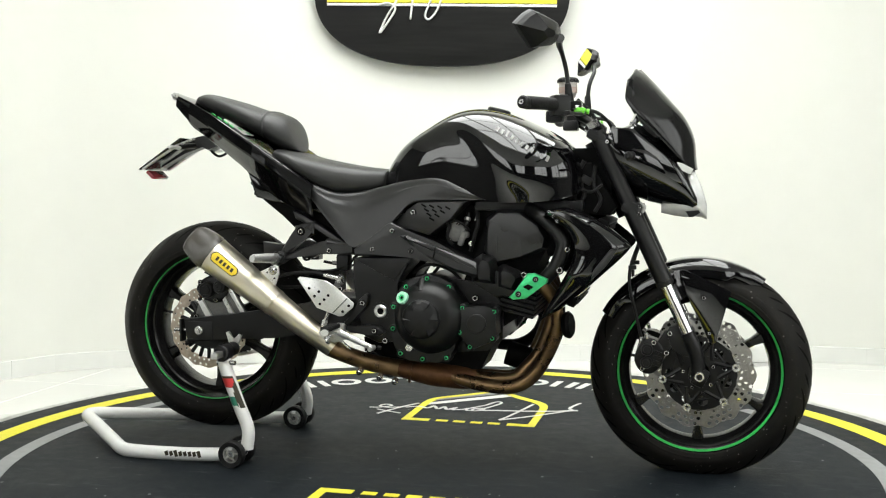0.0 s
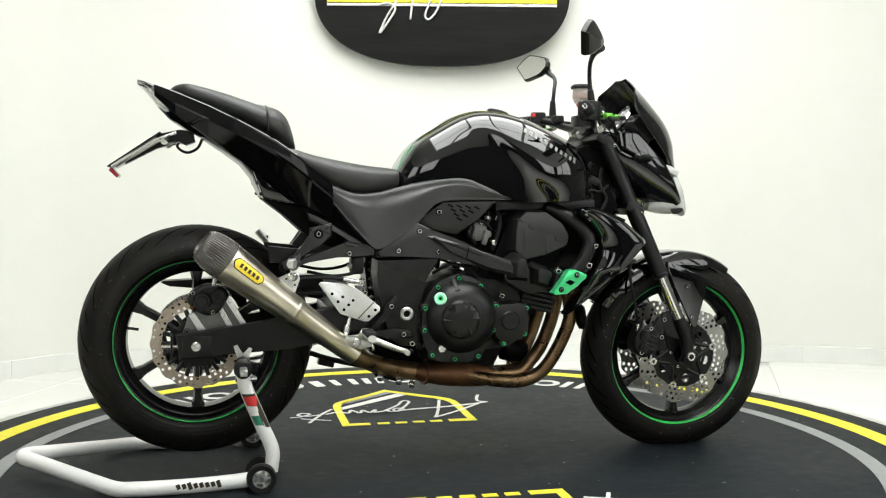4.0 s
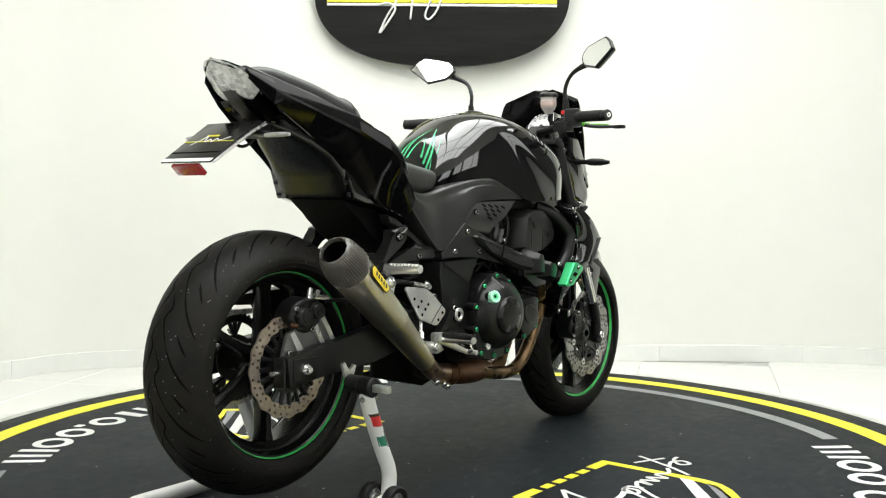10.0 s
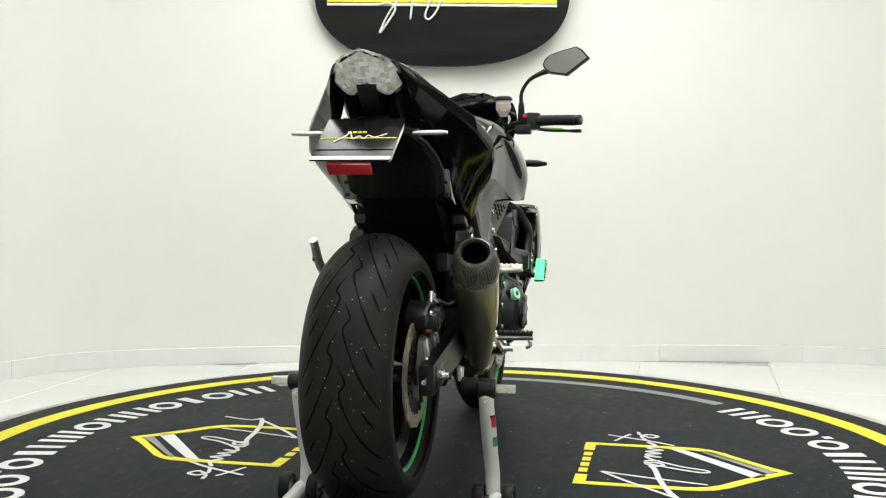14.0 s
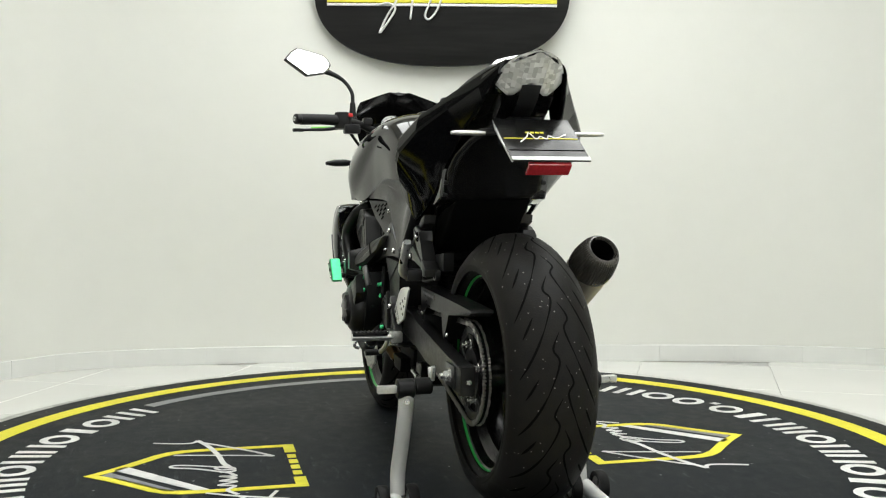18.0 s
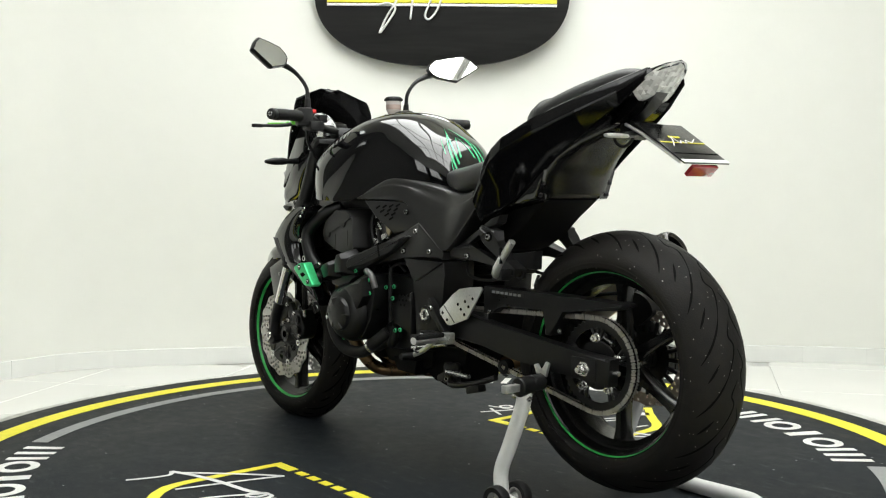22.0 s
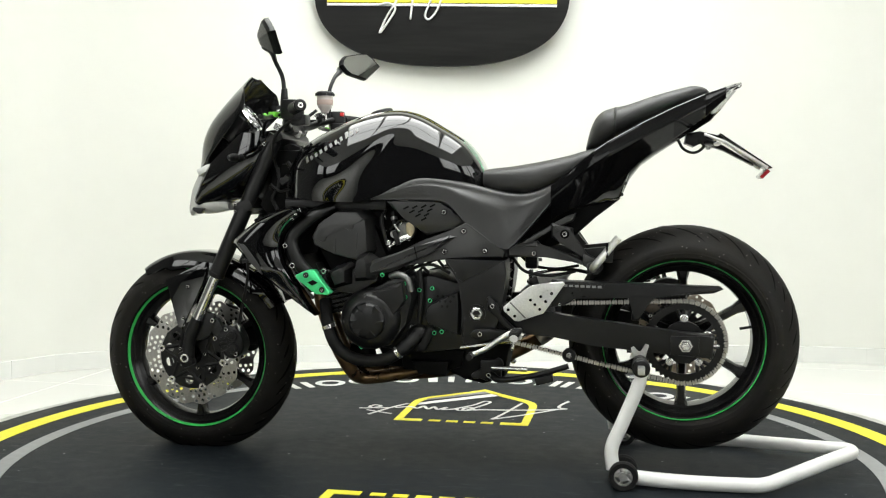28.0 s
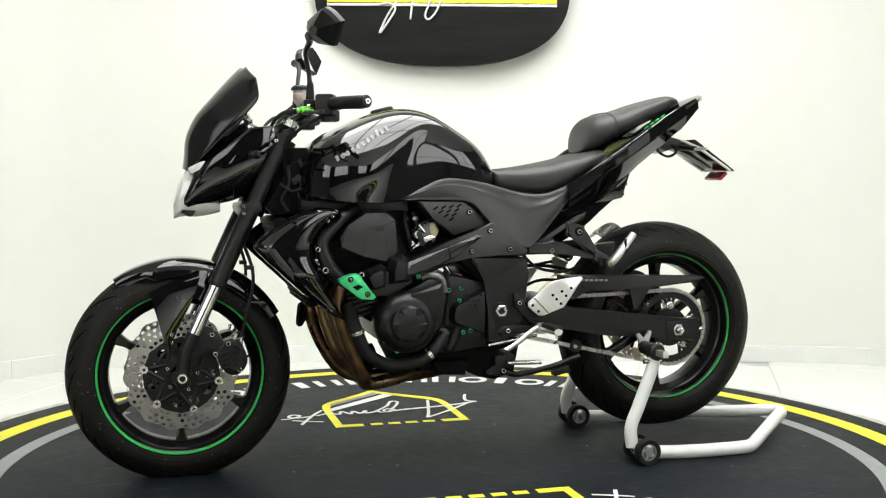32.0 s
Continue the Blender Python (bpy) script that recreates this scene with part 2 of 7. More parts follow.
def tube(path, r, seg=12, n=0, bm=None, flat=1.0):
    """A round bar along a path; r: one radius or one for each path point."""
    pts = catmull(path, n) if n else [Vector(p) for p in path]
    rs = [r] * len(pts)
    if isinstance(r, (list, tuple)):
        rs = [float(np.interp(k / (len(pts) - 1) * (len(r) - 1), range(len(r)), r)) for k in range(len(pts))]
    rings = []
    side = None
    for k, p in enumerate(pts):
        d = (pts[min(k + 1, len(pts) - 1)] - pts[max(k - 1, 0)]).normalized()
        if side is None:
            side = d.cross(Vector((0, 0, 1)) if abs(d.z) < 0.9 else Vector((1, 0, 0))).normalized()
        side = (side - d * side.dot(d)).normalized()
        up = d.cross(side)
        rings.append([p + side * math.cos(2 * math.pi * j / seg) * rs[k] + up * math.sin(2 * math.pi * j / seg) * rs[k] * flat for j in range(seg)])
    return loft(rings, bm=bm)


def lathe(profile, centre, axis=(0, 1, 0), seg=48, closed=False, bm=None):
    """A turned form; profile rows are radius and distance along the axis."""
    a = Vector(axis).normalized()
    u = a.orthogonal().normalized() if abs(a.z) > 0.2 or abs(a.x) > 0.2 else Vector((1, 0, 0))
    v = a.cross(u)
    c = Vector(centre)
    rings = [[c + a * h + (u * math.cos(t) + v * math.sin(t)) * max(r, 1e-4) for r, h in profile] for t in (2 * math.pi * k / seg for k in range(seg))]
    return loft(rings, cap=False, closed=closed, loop=True, bm=bm)


def cyl(p0, p1, r, seg=16, bev=0.0, bm=None, r1=None):
    p0, p1 = Vector(p0), Vector(p1)
    d = (p1 - p0)
    h = d.length
    r1 = r if r1 is None else r1
    prof = [(0, 0), (r - bev, 0), (r, bev), (r1, h - bev), (r1 - bev, h), (0, h)] if bev else [(0, 0), (r, 0), (r1, h), (0, h)]
    return lathe(prof, p0, d, seg, bm=bm)


def prism(pts, y0, y1, bev=0.004, shear=None, bm=None, segs=2):
    """An outline in the x-z plane, drawn out from y0 to y1, with rounded edges."""
    own = bmesh.new()
    lo = [own.verts.new((x, y0, z)) for x, z in pts]
    hi = [own.verts.new((x, y1, z)) for x, z in pts]
    n = len(pts)
    own.faces.new(lo[::-1])
    top = own.faces.new(hi)
    for k in range(n):
        own.faces.new((lo[k], lo[(k + 1) % n], hi[(k + 1) % n], hi[k]))
    if bev:
        bmesh.ops.bevel(own, geom=list(top.edges), offset=bev, segments=segs, profile=0.6, affect="EDGES")
    if shear:
        for v in own.verts:
            v.co.y += shear(v.co.x, v.co.z)
    bmesh.ops.recalc_face_normals(own, faces=own.faces)
    if bm is None:
        return own
    me = bpy.data.meshes.new("join")
    own.to_mesh(me)
    own.free()
    bm.from_mesh(me)
    bpy.data.meshes.remove(me)
    return bm


def wedge(base, y0, top, y1, bev=0.002):
    """A faceted boss: an outline in the x-z plane at y0 that narrows to another at y1."""
    own = loft([[(x, y0, z) for x, z in base], [(x, y1, z) for x, z in top]])
    bmesh.ops.bevel(own, geom=list(own.edges), offset=bev, segments=2, profile=0.6, affect="EDGES")
    bmesh.ops.recalc_face_normals(own, faces=own.faces)
    return own


def block(c, s, bev=0.004, m=None, bm=None, segs=2):
    own = bmesh.new()
    bmesh.ops.create_cube(own, size=1)
    for v in own.verts:
        v.co = Vector((v.co.x * s[0], v.co.y * s[1], v.co.z * s[2]))
    if bev:
        bmesh.ops.bevel(own, geom=list(own.edges), offset=bev, segments=segs, profile=0.6, affect="EDGES")
    own.transform((m if m else Matrix()) if m else Matrix())
    own.transform(Matrix.Translation(c))
    if bm is None:
        return own
    me = bpy.data.meshes.new("join")
    own.to_mesh(me)
    own.free()
    bm.from_mesh(me)
    bpy.data.meshes.remove(me)
    return bm


def smooth_outline(pts, n):
    """A closed outline through 2D points, rounded."""
    p = [Vector((a, b, 0)) for a, b in pts]
    ext = p[-1:] + p + p[:2]
    out = []
    for i in range(len(p)):
        a, b, c, d = ext[i:i + 4]
        for k in range(n):
            f = k / n
            q = 0.5 * ((2 * b) + (c - a) * f + (2 * a - 5 * b + 4 * c - d) * f * f + (3 * b - a - 3 * c + d) * f ** 3)
            out.append((q.x, q.y))
    return out


def ribbon(path, width, z, h=0.002, bm=None):
    """A flat band along points in the x-y plane."""
    bm = bm or bmesh.new()
    pts = [Vector((x, y, 0)) for x, y in path]
    rows = []
    for k, p in enumerate(pts):
        d = (pts[min(k + 1, len(pts) - 1)] - pts[max(k - 1, 0)]).normalized()
        nrm = Vector((-d.y, d.x, 0)) * width / 2
        rows.append([p + nrm + Vector((0, 0, z)), p - nrm + Vector((0, 0, z)), p - nrm + Vector((0, 0, z + h)), p + nrm + Vector((0, 0, z + h))])
    return loft(rows, bm=bm)


# ---- the place: hall, floor, wall, sign, turntable ----
FLOOR_Z = -0.055
CEIL_Z = 2.8
GLOW = panel_material("light_diffuser", 6.95)
PANE = panel_material("guessed_window_pane", 2.9)

floor = tagged(part("floor", block((0, -1.8, FLOOR_Z - 0.054), (9.4, 10.4, 0.1), 0), JOINT, smooth=False), "glossy white ceramic tile floor with thin grey joints", "floor", kind="structure")
ceiling = tagged(part("ceiling", block((0, -1.8, CEIL_Z + 0.06), (9.4, 10.4, 0.1), 0), CEIL, smooth=False), "plain painted ceiling of the showroom", "ceiling", kind="structure")


def wall_run(name, line, label, mat, n, top=CEIL_Z):
    pts = catmull([(x, y, 0) for x, y in line], n)
    rings = []
    for k, p in enumerate(pts):
        d = (pts[min(k + 1, n - 1)] - pts[max(k - 1, 0)]).normalized()
        out = Vector((-d.y, d.x, 0))
        rings.append([p + Vector((0, 0, FLOOR_Z - 0.02)), p + out * 0.12 + Vector((0, 0, FLOOR_Z - 0.02)), p + out * 0.12 + Vector((0, 0, top)), p + Vector((0, 0, top))])
    ob = part(name, loft(rings), mat, angle=50)
    return tagged(ob, label, "wall", kind="structure"), pts


CURVE = [(-2.611, 0.551), (-2.317, 0.95), (-1.93, 1.475), (-1.615, 1.769), (-0.815, 1.94), (0.098, 1.983), (0.893, 1.998), (1.59, 1.983), (2.147, 1.878), (2.495, 1.687), (2.784, 1.366)]
wall_north, WALLPTS = wall_run("wall_north", CURVE, "curved white painted wall behind the turntable", WALL, 97)
# added walls out of view; their dark colour holds reflections down
wall_run("wall_east", [(2.794, 1.356), (3.4, 0.3), (3.9, -1.7), (4.1, -3.5)], "plain dark grey side wall added out of view", SIDEWALL, 31)
wall_run("wall_south", [(4.11, -3.51), (3.9, -5.6), (0, -5.7), (-3.9, -5.6), (-4.1, -5.2)], "plain near-black wall added out of view to close the showroom", HALL, 51)
wall_run("wall_west", [(-4.12, -5.19), (-4.1, -3.5), (-3.7, -1.7), (-2.62, 0.541)], "plain dark grey side wall added out of view", SIDEWALL, 31)

# glazed skirting pieces along the foot of the wall
skirting = bmesh.new()
dist, piece = 0.0, []
for k in range(1, len(WALLPTS)):
    a, b = WALLPTS[k - 1], WALLPTS[k]
    d = (b - a).normalized()
    inn = Vector((d.y, -d.x, 0))
    piece.append((a, inn))
    if len(piece) == 5 or k == len(WALLPTS) - 1:
        piece.append((b - d * 0.0007, inn))
        rows = []
        for p, q in piece:
            rows.append([p + Vector((0, 0, FLOOR_Z)), p + q * 0.011 + Vector((0, 0, FLOOR_Z)), p + q * 0.011 + Vector((0, 0, FLOOR_Z + 0.078)), p + q * 0.008 + Vector((0, 0, FLOOR_Z + 0.081)), p + Vector((0, 0, FLOOR_Z + 0.081))])
        loft(rows, bm=skirting)
        piece = []
tagged(part("baseboard", skirting, SKIRT), "low glazed white skirting tiles along the wall", "baseboard", kind="structure")

# light panels under the ceiling
LAMPS = [(-0.72 + 0.66 * i, -1.41 + 1.08 * j, 0.61, 1.03) for i in range(4) for j in range(3)]
for x, y, sx, sy in LAMPS:
    lamp = thing("ceiling_light", "flat white rectangular light panel under the ceiling", "ceiling light", "light panels")
    fr = bmesh.new()
    for cx, cy, wx, wy in ((0, -sy / 2 - 0.0115, sx + 0.046, 0.023), (0, sy / 2 + 0.0115, sx + 0.046, 0.023), (-sx / 2 - 0.0115, 0, 0.023, sy), (sx / 2 + 0.0115, 0, 0.023, sy)):
        block((cx, cy, 0.0), (wx, wy, 0.06), 0.004, bm=fr)
    part("frame", fr, CEIL, lamp)
    part("diffuser", block((0, 0, 0.012), (sx, sy, 0.02), 0), GLOW, lamp, smooth=False)
    lamp.matrix_basis = pose(x, y, CEIL_Z - 0.06)

# guessed windows behind the camera, added for the paint and the mirrors to reflect
for k, (x, y, rz, w) in enumerate(((-2.25, -5.48, 0, 2.1), (2.35, -5.48, 0, 2.1), (3.74, -1.75, 100, 1.7), (-3.93, -3.65, -92, 2.1), (3.93, -3.75, 92, 1.8))):
    win = tagged(new("window_%d" % (k + 1)), "bright guessed window with grey glazing bars, added for reflections", "window", kind="structure")
    fr = bmesh.new()
    for cx, cz, wx, wz in ((0, 0, w + 0.12, 0.06), (0, 1.7, w + 0.12, 0.06), (-w / 2 - 0.03, 0.85, 0.06, 1.7), (w / 2 + 0.03, 0.85, 0.06, 1.7), (w * 0.14, 0.85, 0.026, 1.7), (0, 0.35, w, 0.026)):
        block((cx, 0, cz), (wx, 0.06, wz), 0.004, bm=fr)
    part("window_frame", fr, WINDOWBAR, win)
    part("pane", block((0, -0.02, 0.85), (w, 0.01, 1.7), 0), PANE, win, smooth=False)
    win.matrix_basis = pose(x, y, 1.0, 0, 0, rz)

# black oval sign on the wall
SX, SZ, SA, SB, SY = 0.0, 1.667, 0.586, 0.343, 1.93


def oval(a, b, n, expo=2.4):
    out = []
    for k in range(n):
        t = 2 * math.pi * k / n
        c, s = math.cos(t), math.sin(t)
        out.append((a * math.copysign(abs(c) ** (2 / expo), c), b * math.copysign(abs(s) ** (2 / expo), s)))
    return out


sign = thing("wall_sign", "black oval sign with white and yellow bands on the wall", "sign")
sb = bmesh.new()
prism([(SX + x, SZ + z) for x, z in oval(SA, SB, 72)], 0, -0.03, 0.006, bm=sb)
board = part("board", sb, SIGNBLACK, sign)
for name, z0, z1, mat in (("white_band", 1.594, 1.6055, WHITEINK), ("yellow_band", 1.609, 1.665, YELLOWINK)):
    part(name, prism([(-0.526, z0), (0.526, z0), (0.526, z1), (-0.526, z1)], -0.0305, -0.042, 0.002), mat, sign)
for k in range(2):
    part("bracket", cyl((-0.3 + 0.6 * k, 0.045, SZ), (-0.3 + 0.6 * k, 0, SZ), 0.02), ALU, sign)
# plain brush strokes of the emblem
for path in ([(-0.29, 1.596), (-0.249, 1.606), (-0.218, 1.591), (-0.218, 1.563), (-0.283, 1.468), (-0.254, 1.538), (-0.213, 1.607), (-0.197, 1.652)],
             [(-0.133, 1.653), (-0.135, 1.609), (-0.143, 1.533)],
             [(0.009, 1.653), (-0.024, 1.571), (-0.058, 1.533), (-0.076, 1.551), (-0.058, 1.602), (-0.037, 1.653)]):
    pts = catmull([(x, -0.046, z) for x, z in path], 28)
    part("brush_stroke", tube(pts, 0.0085, 8, flat=0.6), WHITEINK, sign)
sign.matrix_basis = pose(0.008, SY, 1.722, 0, 0.5, -1.0) @ Matrix.Scale(1.03, 4) @ Matrix.Translation((0, 0, -SZ))

# turntable disc and its rubber mat
turntable = thing("turntable", "low round turntable with a scuffed white rim", "turntable")
part("disc", lathe([(0, -0.054), (1.51, -0.054), (1.583, -0.05), (1.59, -0.008), (1.586, -0.005), (1.53, -0.005), (0, -0.005)], (0, 0, 0), (0, 0, 1), 128), RIM, turntable)

floor_mat = thing("turntable_mat", "round dark rubber mat with yellow ring and emblems on the turntable", "mat")
part("base", lathe([(0, -0.004), (1.537, -0.004), (1.540, -0.001), (1.538, 0.0), (0, 0.0)], (0, 0, 0), (0, 0, 1), 128), MATRUBBER, floor_mat)


def arc_band(r0, r1, a0, a1, h=0.0012):
    n = max(8, int(abs(a1 - a0) / 2))
    rows = []
    for k in range(n + 1):
        a = radians(a0 + (a1 - a0) * k / n)
        c, s = math.cos(a), math.sin(a)
        rows.append([(r0 * c, r0 * s, 0.0003), (r1 * c, r1 * s, 0.0003), (r1 * c, r1 * s, h), (r0 * c, r0 * s, h)])
    return loft(rows, cap=abs(a1 - a0) < 359, loop=False)


part("yellow_ring", arc_band(1.376, 1.446, 0, 360), MATYELLOW, floor_mat, smooth=False)
for a in (0, 180):
    part("grey_arc", arc_band(1.223, 1.275, a - 42.5, a + 44.0), MATGREY, floor_mat, smooth=False)


# plain white bars and rings stand for the characters of the ring lettering
def round_mark(a0, a1):
    """A thick flat ring between two angles of the lettering circle."""
    am, hw, n = radians((a0 + a1) / 2), radians(a1 - a0) / 2 * 1.203, 28
    rows = []
    for k in range(n):
        t = 2 * math.pi * k / n
        ring = []
        for d, z in ((0.0, 0.0003), (0.025, 0.0003), (0.025, 0.0013), (0.0, 0.0013)):
            r, a = 1.203 + (0.060 - d) * math.sin(t), am + (hw - d) * math.cos(t) / 1.203
            ring.append((r * math.cos(a), r * math.sin(a), z))
        rows.append(ring)
    return loft(rows, cap=False, loop=True)


RING_MARKS = [(46.5, 53.6, 3), (54.4, 60.0, 0), (60.8, 65.0, 1), (65.6, 71.2, 0), (71.8, 76.4, 2), (77.4, 81.8, 2), (82.8, 88.2, 0), (89.4, 93.2, 2), (94.6, 99.4, 2), (100.4, 104.4, 1), (105.2, 110.8, 0), (113.6, 119.0, 0), (119.8, 125.6, 0), (126.6, 133.6, 3)]
for side in (0, 180):
    for a0, a1, bars in RING_MARKS:
        if bars == 0:
            part("white_ring", round_mark(side + a0, side + a1), MATWHITE, floor_mat, smooth=False)
        for k in range(bars):
            w = (1.9 if bars == 1 else 1.25)
            a = side + ((a0 + a1) / 2 if bars == 1 else a0 + w / 2 + (a1 - a0 - w) * k / (bars - 1))
            part("white_bar", arc_band(1.144, 1.262, a - w / 2, a + w / 2, 0.0013), MATWHITE, floor_mat, smooth=False)
    part("white_dot", arc_band(1.234, 1.262, side + 111.4, side + 112.8, 0.0013), MATWHITE, floor_mat, smooth=False)


def emblem(sgn):
    """Yellow shield outline with stripes and plain brush strokes; sgn: the side of the mat."""
    def q(x, y):
        return (sgn * x, sgn * y)

    def band(bm, o, i, h=0.0013):
        loft([[(*q(*u), 0.0003), (*q(*v), 0.0003), (*q(*v), h), (*q(*u), h)] for u, v in zip(o, i)], bm=bm)
        return bm
    c = -0.012
    half = [(0.230, 0.413), (0.231, 0.60), (0.231, 0.70), (0.228, 0.745), (0.215, 0.785), (0.185, 0.825), (0.13, 0.873), (0.06, 0.938), (0.0, 1.003)]
    hin = [(0.203, 0.413), (0.204, 0.60), (0.203, 0.695), (0.199, 0.732), (0.188, 0.765), (0.163, 0.80), (0.112, 0.845), (0.048, 0.905), (0.0, 0.965)]
    bm = bmesh.new()
    for m in (1, -1):
        band(bm, [(c + m * x, y) for x, y in half], [(c + m * x, y) for x, y in hin])
        band(bm, [(c + m * 0.2029, 0.413), (c + m * 0.135, 0.413)], [(c + m * 0.2029, 0.446), (c + m * 0.135, 0.446)])
    part("shield_outline", bm, MATYELLOW, floor_mat, smooth=False)
    for k in range(4):
        x = c - 0.09 + 0.06 * k
        part("yellow_bar", band(bmesh.new(), [(x - 0.02, 0.418), (x + 0.02, 0.418)], [(x - 0.02, 0.443), (x + 0.02, 0.443)]), MATYELLOW, floor_mat, smooth=False)
    part("white_stripe", band(bmesh.new(), [(-0.214, 0.669), (0.064, 0.895)], [(-0.214, 0.708), (0.036, 0.930)]), MATWHITE, floor_mat, smooth=False)
    part("grey_stripe", band(bmesh.new(), [(-0.210, 0.748), (0.012, 0.936)], [(-0.202, 0.786), (-0.015, 0.957)]), MATGREY, floor_mat, smooth=False)
    strokes = [([(0.324, 0.831), (0.305, 0.775), (0.296, 0.728), (0.306, 0.708), (0.327, 0.699)], 0.012),
               ([(0.327, 0.699), (0.25, 0.668), (0.14, 0.642), (0.04, 0.628), (0.0, 0.615)], 0.016),
               ([(0.159, 0.767), (0.135, 0.66), (0.105, 0.54), (0.086, 0.482)], 0.011),
               ([(0.086, 0.482), (0.16, 0.545), (0.25, 0.635), (0.30, 0.69)], 0.012),
               ([(0.0, 0.615), (-0.03, 0.60), (-0.035, 0.635), (-0.01, 0.65), (0.0, 0.62), (-0.05, 0.60), (-0.06, 0.64)], 0.011),
               ([(-0.02, 0.61), (0.015, 0.68), (0.04, 0.745), (0.036, 0.772), (0.016, 0.765), (-0.01, 0.70), (-0.07, 0.615)], 0.011),
               ([(-0.07, 0.615), (-0.105, 0.60), (-0.10, 0.64), (-0.125, 0.60), (-0.145, 0.64), (-0.16, 0.60), (-0.185, 0.645), (-0.20, 0.605), (-0.235, 0.625), (-0.28, 0.60)], 0.012),
               ([(-0.25, 0.68), (-0.29, 0.61), (-0.325, 0.53), (-0.347, 0.476)], 0.011),
               ([(-0.27, 0.50), (-0.33, 0.525), (-0.37, 0.545)], 0.010),
               ([(-0.30, 0.595), (-0.345, 0.58), (-0.375, 0.60), (-0.36, 0.63), (-0.335, 0.61), (-0.37, 0.575), (-0.405, 0.568)], 0.011)]
    for k, (path, w) in enumerate(strokes):
        pts = catmull([(*q(x, y), 0) for x, y in path], 9 * len(path))
        part("brush_mark", ribbon([(p.x, p.y) for p in pts], w, 0.0014 + 0.00012 * k, 0.0006), MATWHITE, floor_mat, smooth=False)


emblem(1)
emblem(-1)

# ---- paddock stand ----
stand = thing("paddock_stand", "white tubular paddock stand on black wheels lifting the rear wheel", "stand")
base = [(-0.52, 0.248, 0.034), (-0.60, 0.248, 0.026), (-0.72, 0.248, 0.021), (-0.86, 0.247, 0.021), (-0.905, 0.236, 0.023), (-0.95, 0.198, 0.029), (-1.10, 0.066, 0.053), (-1.14, 0.034, 0.059), (-1.158, 0.012, 0.061)]
part("base_tube", tube(base + [(x, -y, z) for x, y, z in base[::-1]], 0.0195, 16, 90), WHITEPAINT, stand)
for s in (1, -1):
    arm = part("upright", tube([(-0.582, 0.232 * s, 0.31), (-0.572, 0.232 * s, 0.265), (-0.532, 0.234 * s, 0.165), (-0.506, 0.236 * s, 0.10), (-0.51, 0.238 * s, 0.045)], 0.0185, 16, 40), WHITEPAINT, stand)
    axle = part("axle", cyl((-0.537, 0.19 * s, 0.0385), (-0.537, 0.290 * s, 0.0385), 0.007), BOLT, stand)
    for off in (0.208, 0.280):
        c = (-0.537, off * s, 0.0385)
        wh = part("wheel", lathe([(0.024, -0.012), (0.0355, -0.013), (0.0385, -0.008), (0.0385, 0.008), (0.0355, 0.013), (0.024, 0.012)], c, seg=36, closed=True), RUBBER, stand, "small black solid rubber wheel")
        hubm = lathe([(0, -0.009), (0.012, -0.009), (0.012, 0.011), (0, 0.011)], c, seg=18)
        lathe([(0.0215, -0.008), (0.0255, -0.008), (0.0255, 0.01), (0.0215, 0.01)], c, seg=30, closed=True, bm=hubm)
        for k in range(5):
            a = 2 * math.pi * k / 5
            cyl((c[0] + 0.01 * math.cos(a), c[1], c[2] + 0.01 * math.sin(a)), (c[0] + 0.0235 * math.cos(a), c[1], c[2] + 0.0235 * math.sin(a)), 0.0042, 8, bm=hubm)
        part("wheel_hub", hubm, CASTALU, wh)
    # rubber cradle on a threaded pin
    pad = part("clamp", cyl((-0.58, 0.213 * s, 0.318), (-0.58, 0.255 * s, 0.318), 0.024, 20, 0.003), MATTE, stand)
    part("rubber_pad", cyl((-0.578, 0.17 * s, 0.322), (-0.578, 0.213 * s, 0.322), 0.02, 20, 0.003), RUBBER, stand)
    part("slide_bar", block((-0.58, 0.278 * s, 0.318), (0.018, 0.046, 0.018), 0.002), ALU, stand)
    part("hook", prism([(-0.592, 0.335), (-0.602, 0.368), (-0.592, 0.372), (-0.577, 0.346), (-0.562, 0.364), (-0.553, 0.36), (-0.565, 0.33)], 0.166 * s, 0.174 * s, 0.002), ALU, stand)
    part("bolt", cyl((-0.60, 0.234 * s, 0.29), (-0.545, 0.234 * s, 0.29), 0.007, 8), BOLT, stand)
b2 = bmesh.new()
rows = []
for a in range(-5, 6):
    t = radians(a * 14 - 90)
    rows.append([Vector((x, -0.233, z)) + Vector((math.cos(t) * rr, math.sin(t) * rr, 0)) for x, z, rr in ((-0.568, 0.254, 0.0186), (-0.568, 0.254, 0.0190), (-0.530, 0.164, 0.0190), (-0.530, 0.164, 0.0186))])
loft(rows, bm=b2)
part("sticker_backing", b2, BADGEINK, stand, "dark sticker with red, white and green fields")
# sticker with red, white and green fields on the right upright, dark bars on the base tube
for k, mat in enumerate((REDINK, WHITEINK, GREENINK)):
    z = 0.235 - 0.026 * k
    x = -0.5605 + (0.235 - z) * 0.40
    b2 = bmesh.new()
    rows = []
    for a in range(-4, 5):
        t = radians(a * 14 - 90)
        for_z = []
        for dz, dx in ((0.0125, -0.005), (-0.0125, 0.005)):
            for rr in (0.0187, 0.0194):
                for_z.append(Vector((x + dx, -0.233, z + dz)) + Vector((math.cos(t) * rr, math.sin(t) * rr, 0)))
        rows.append([for_z[0], for_z[1], for_z[3], for_z[2]])
    loft(rows, bm=b2)
    part("sticker_field", b2, mat, stand)
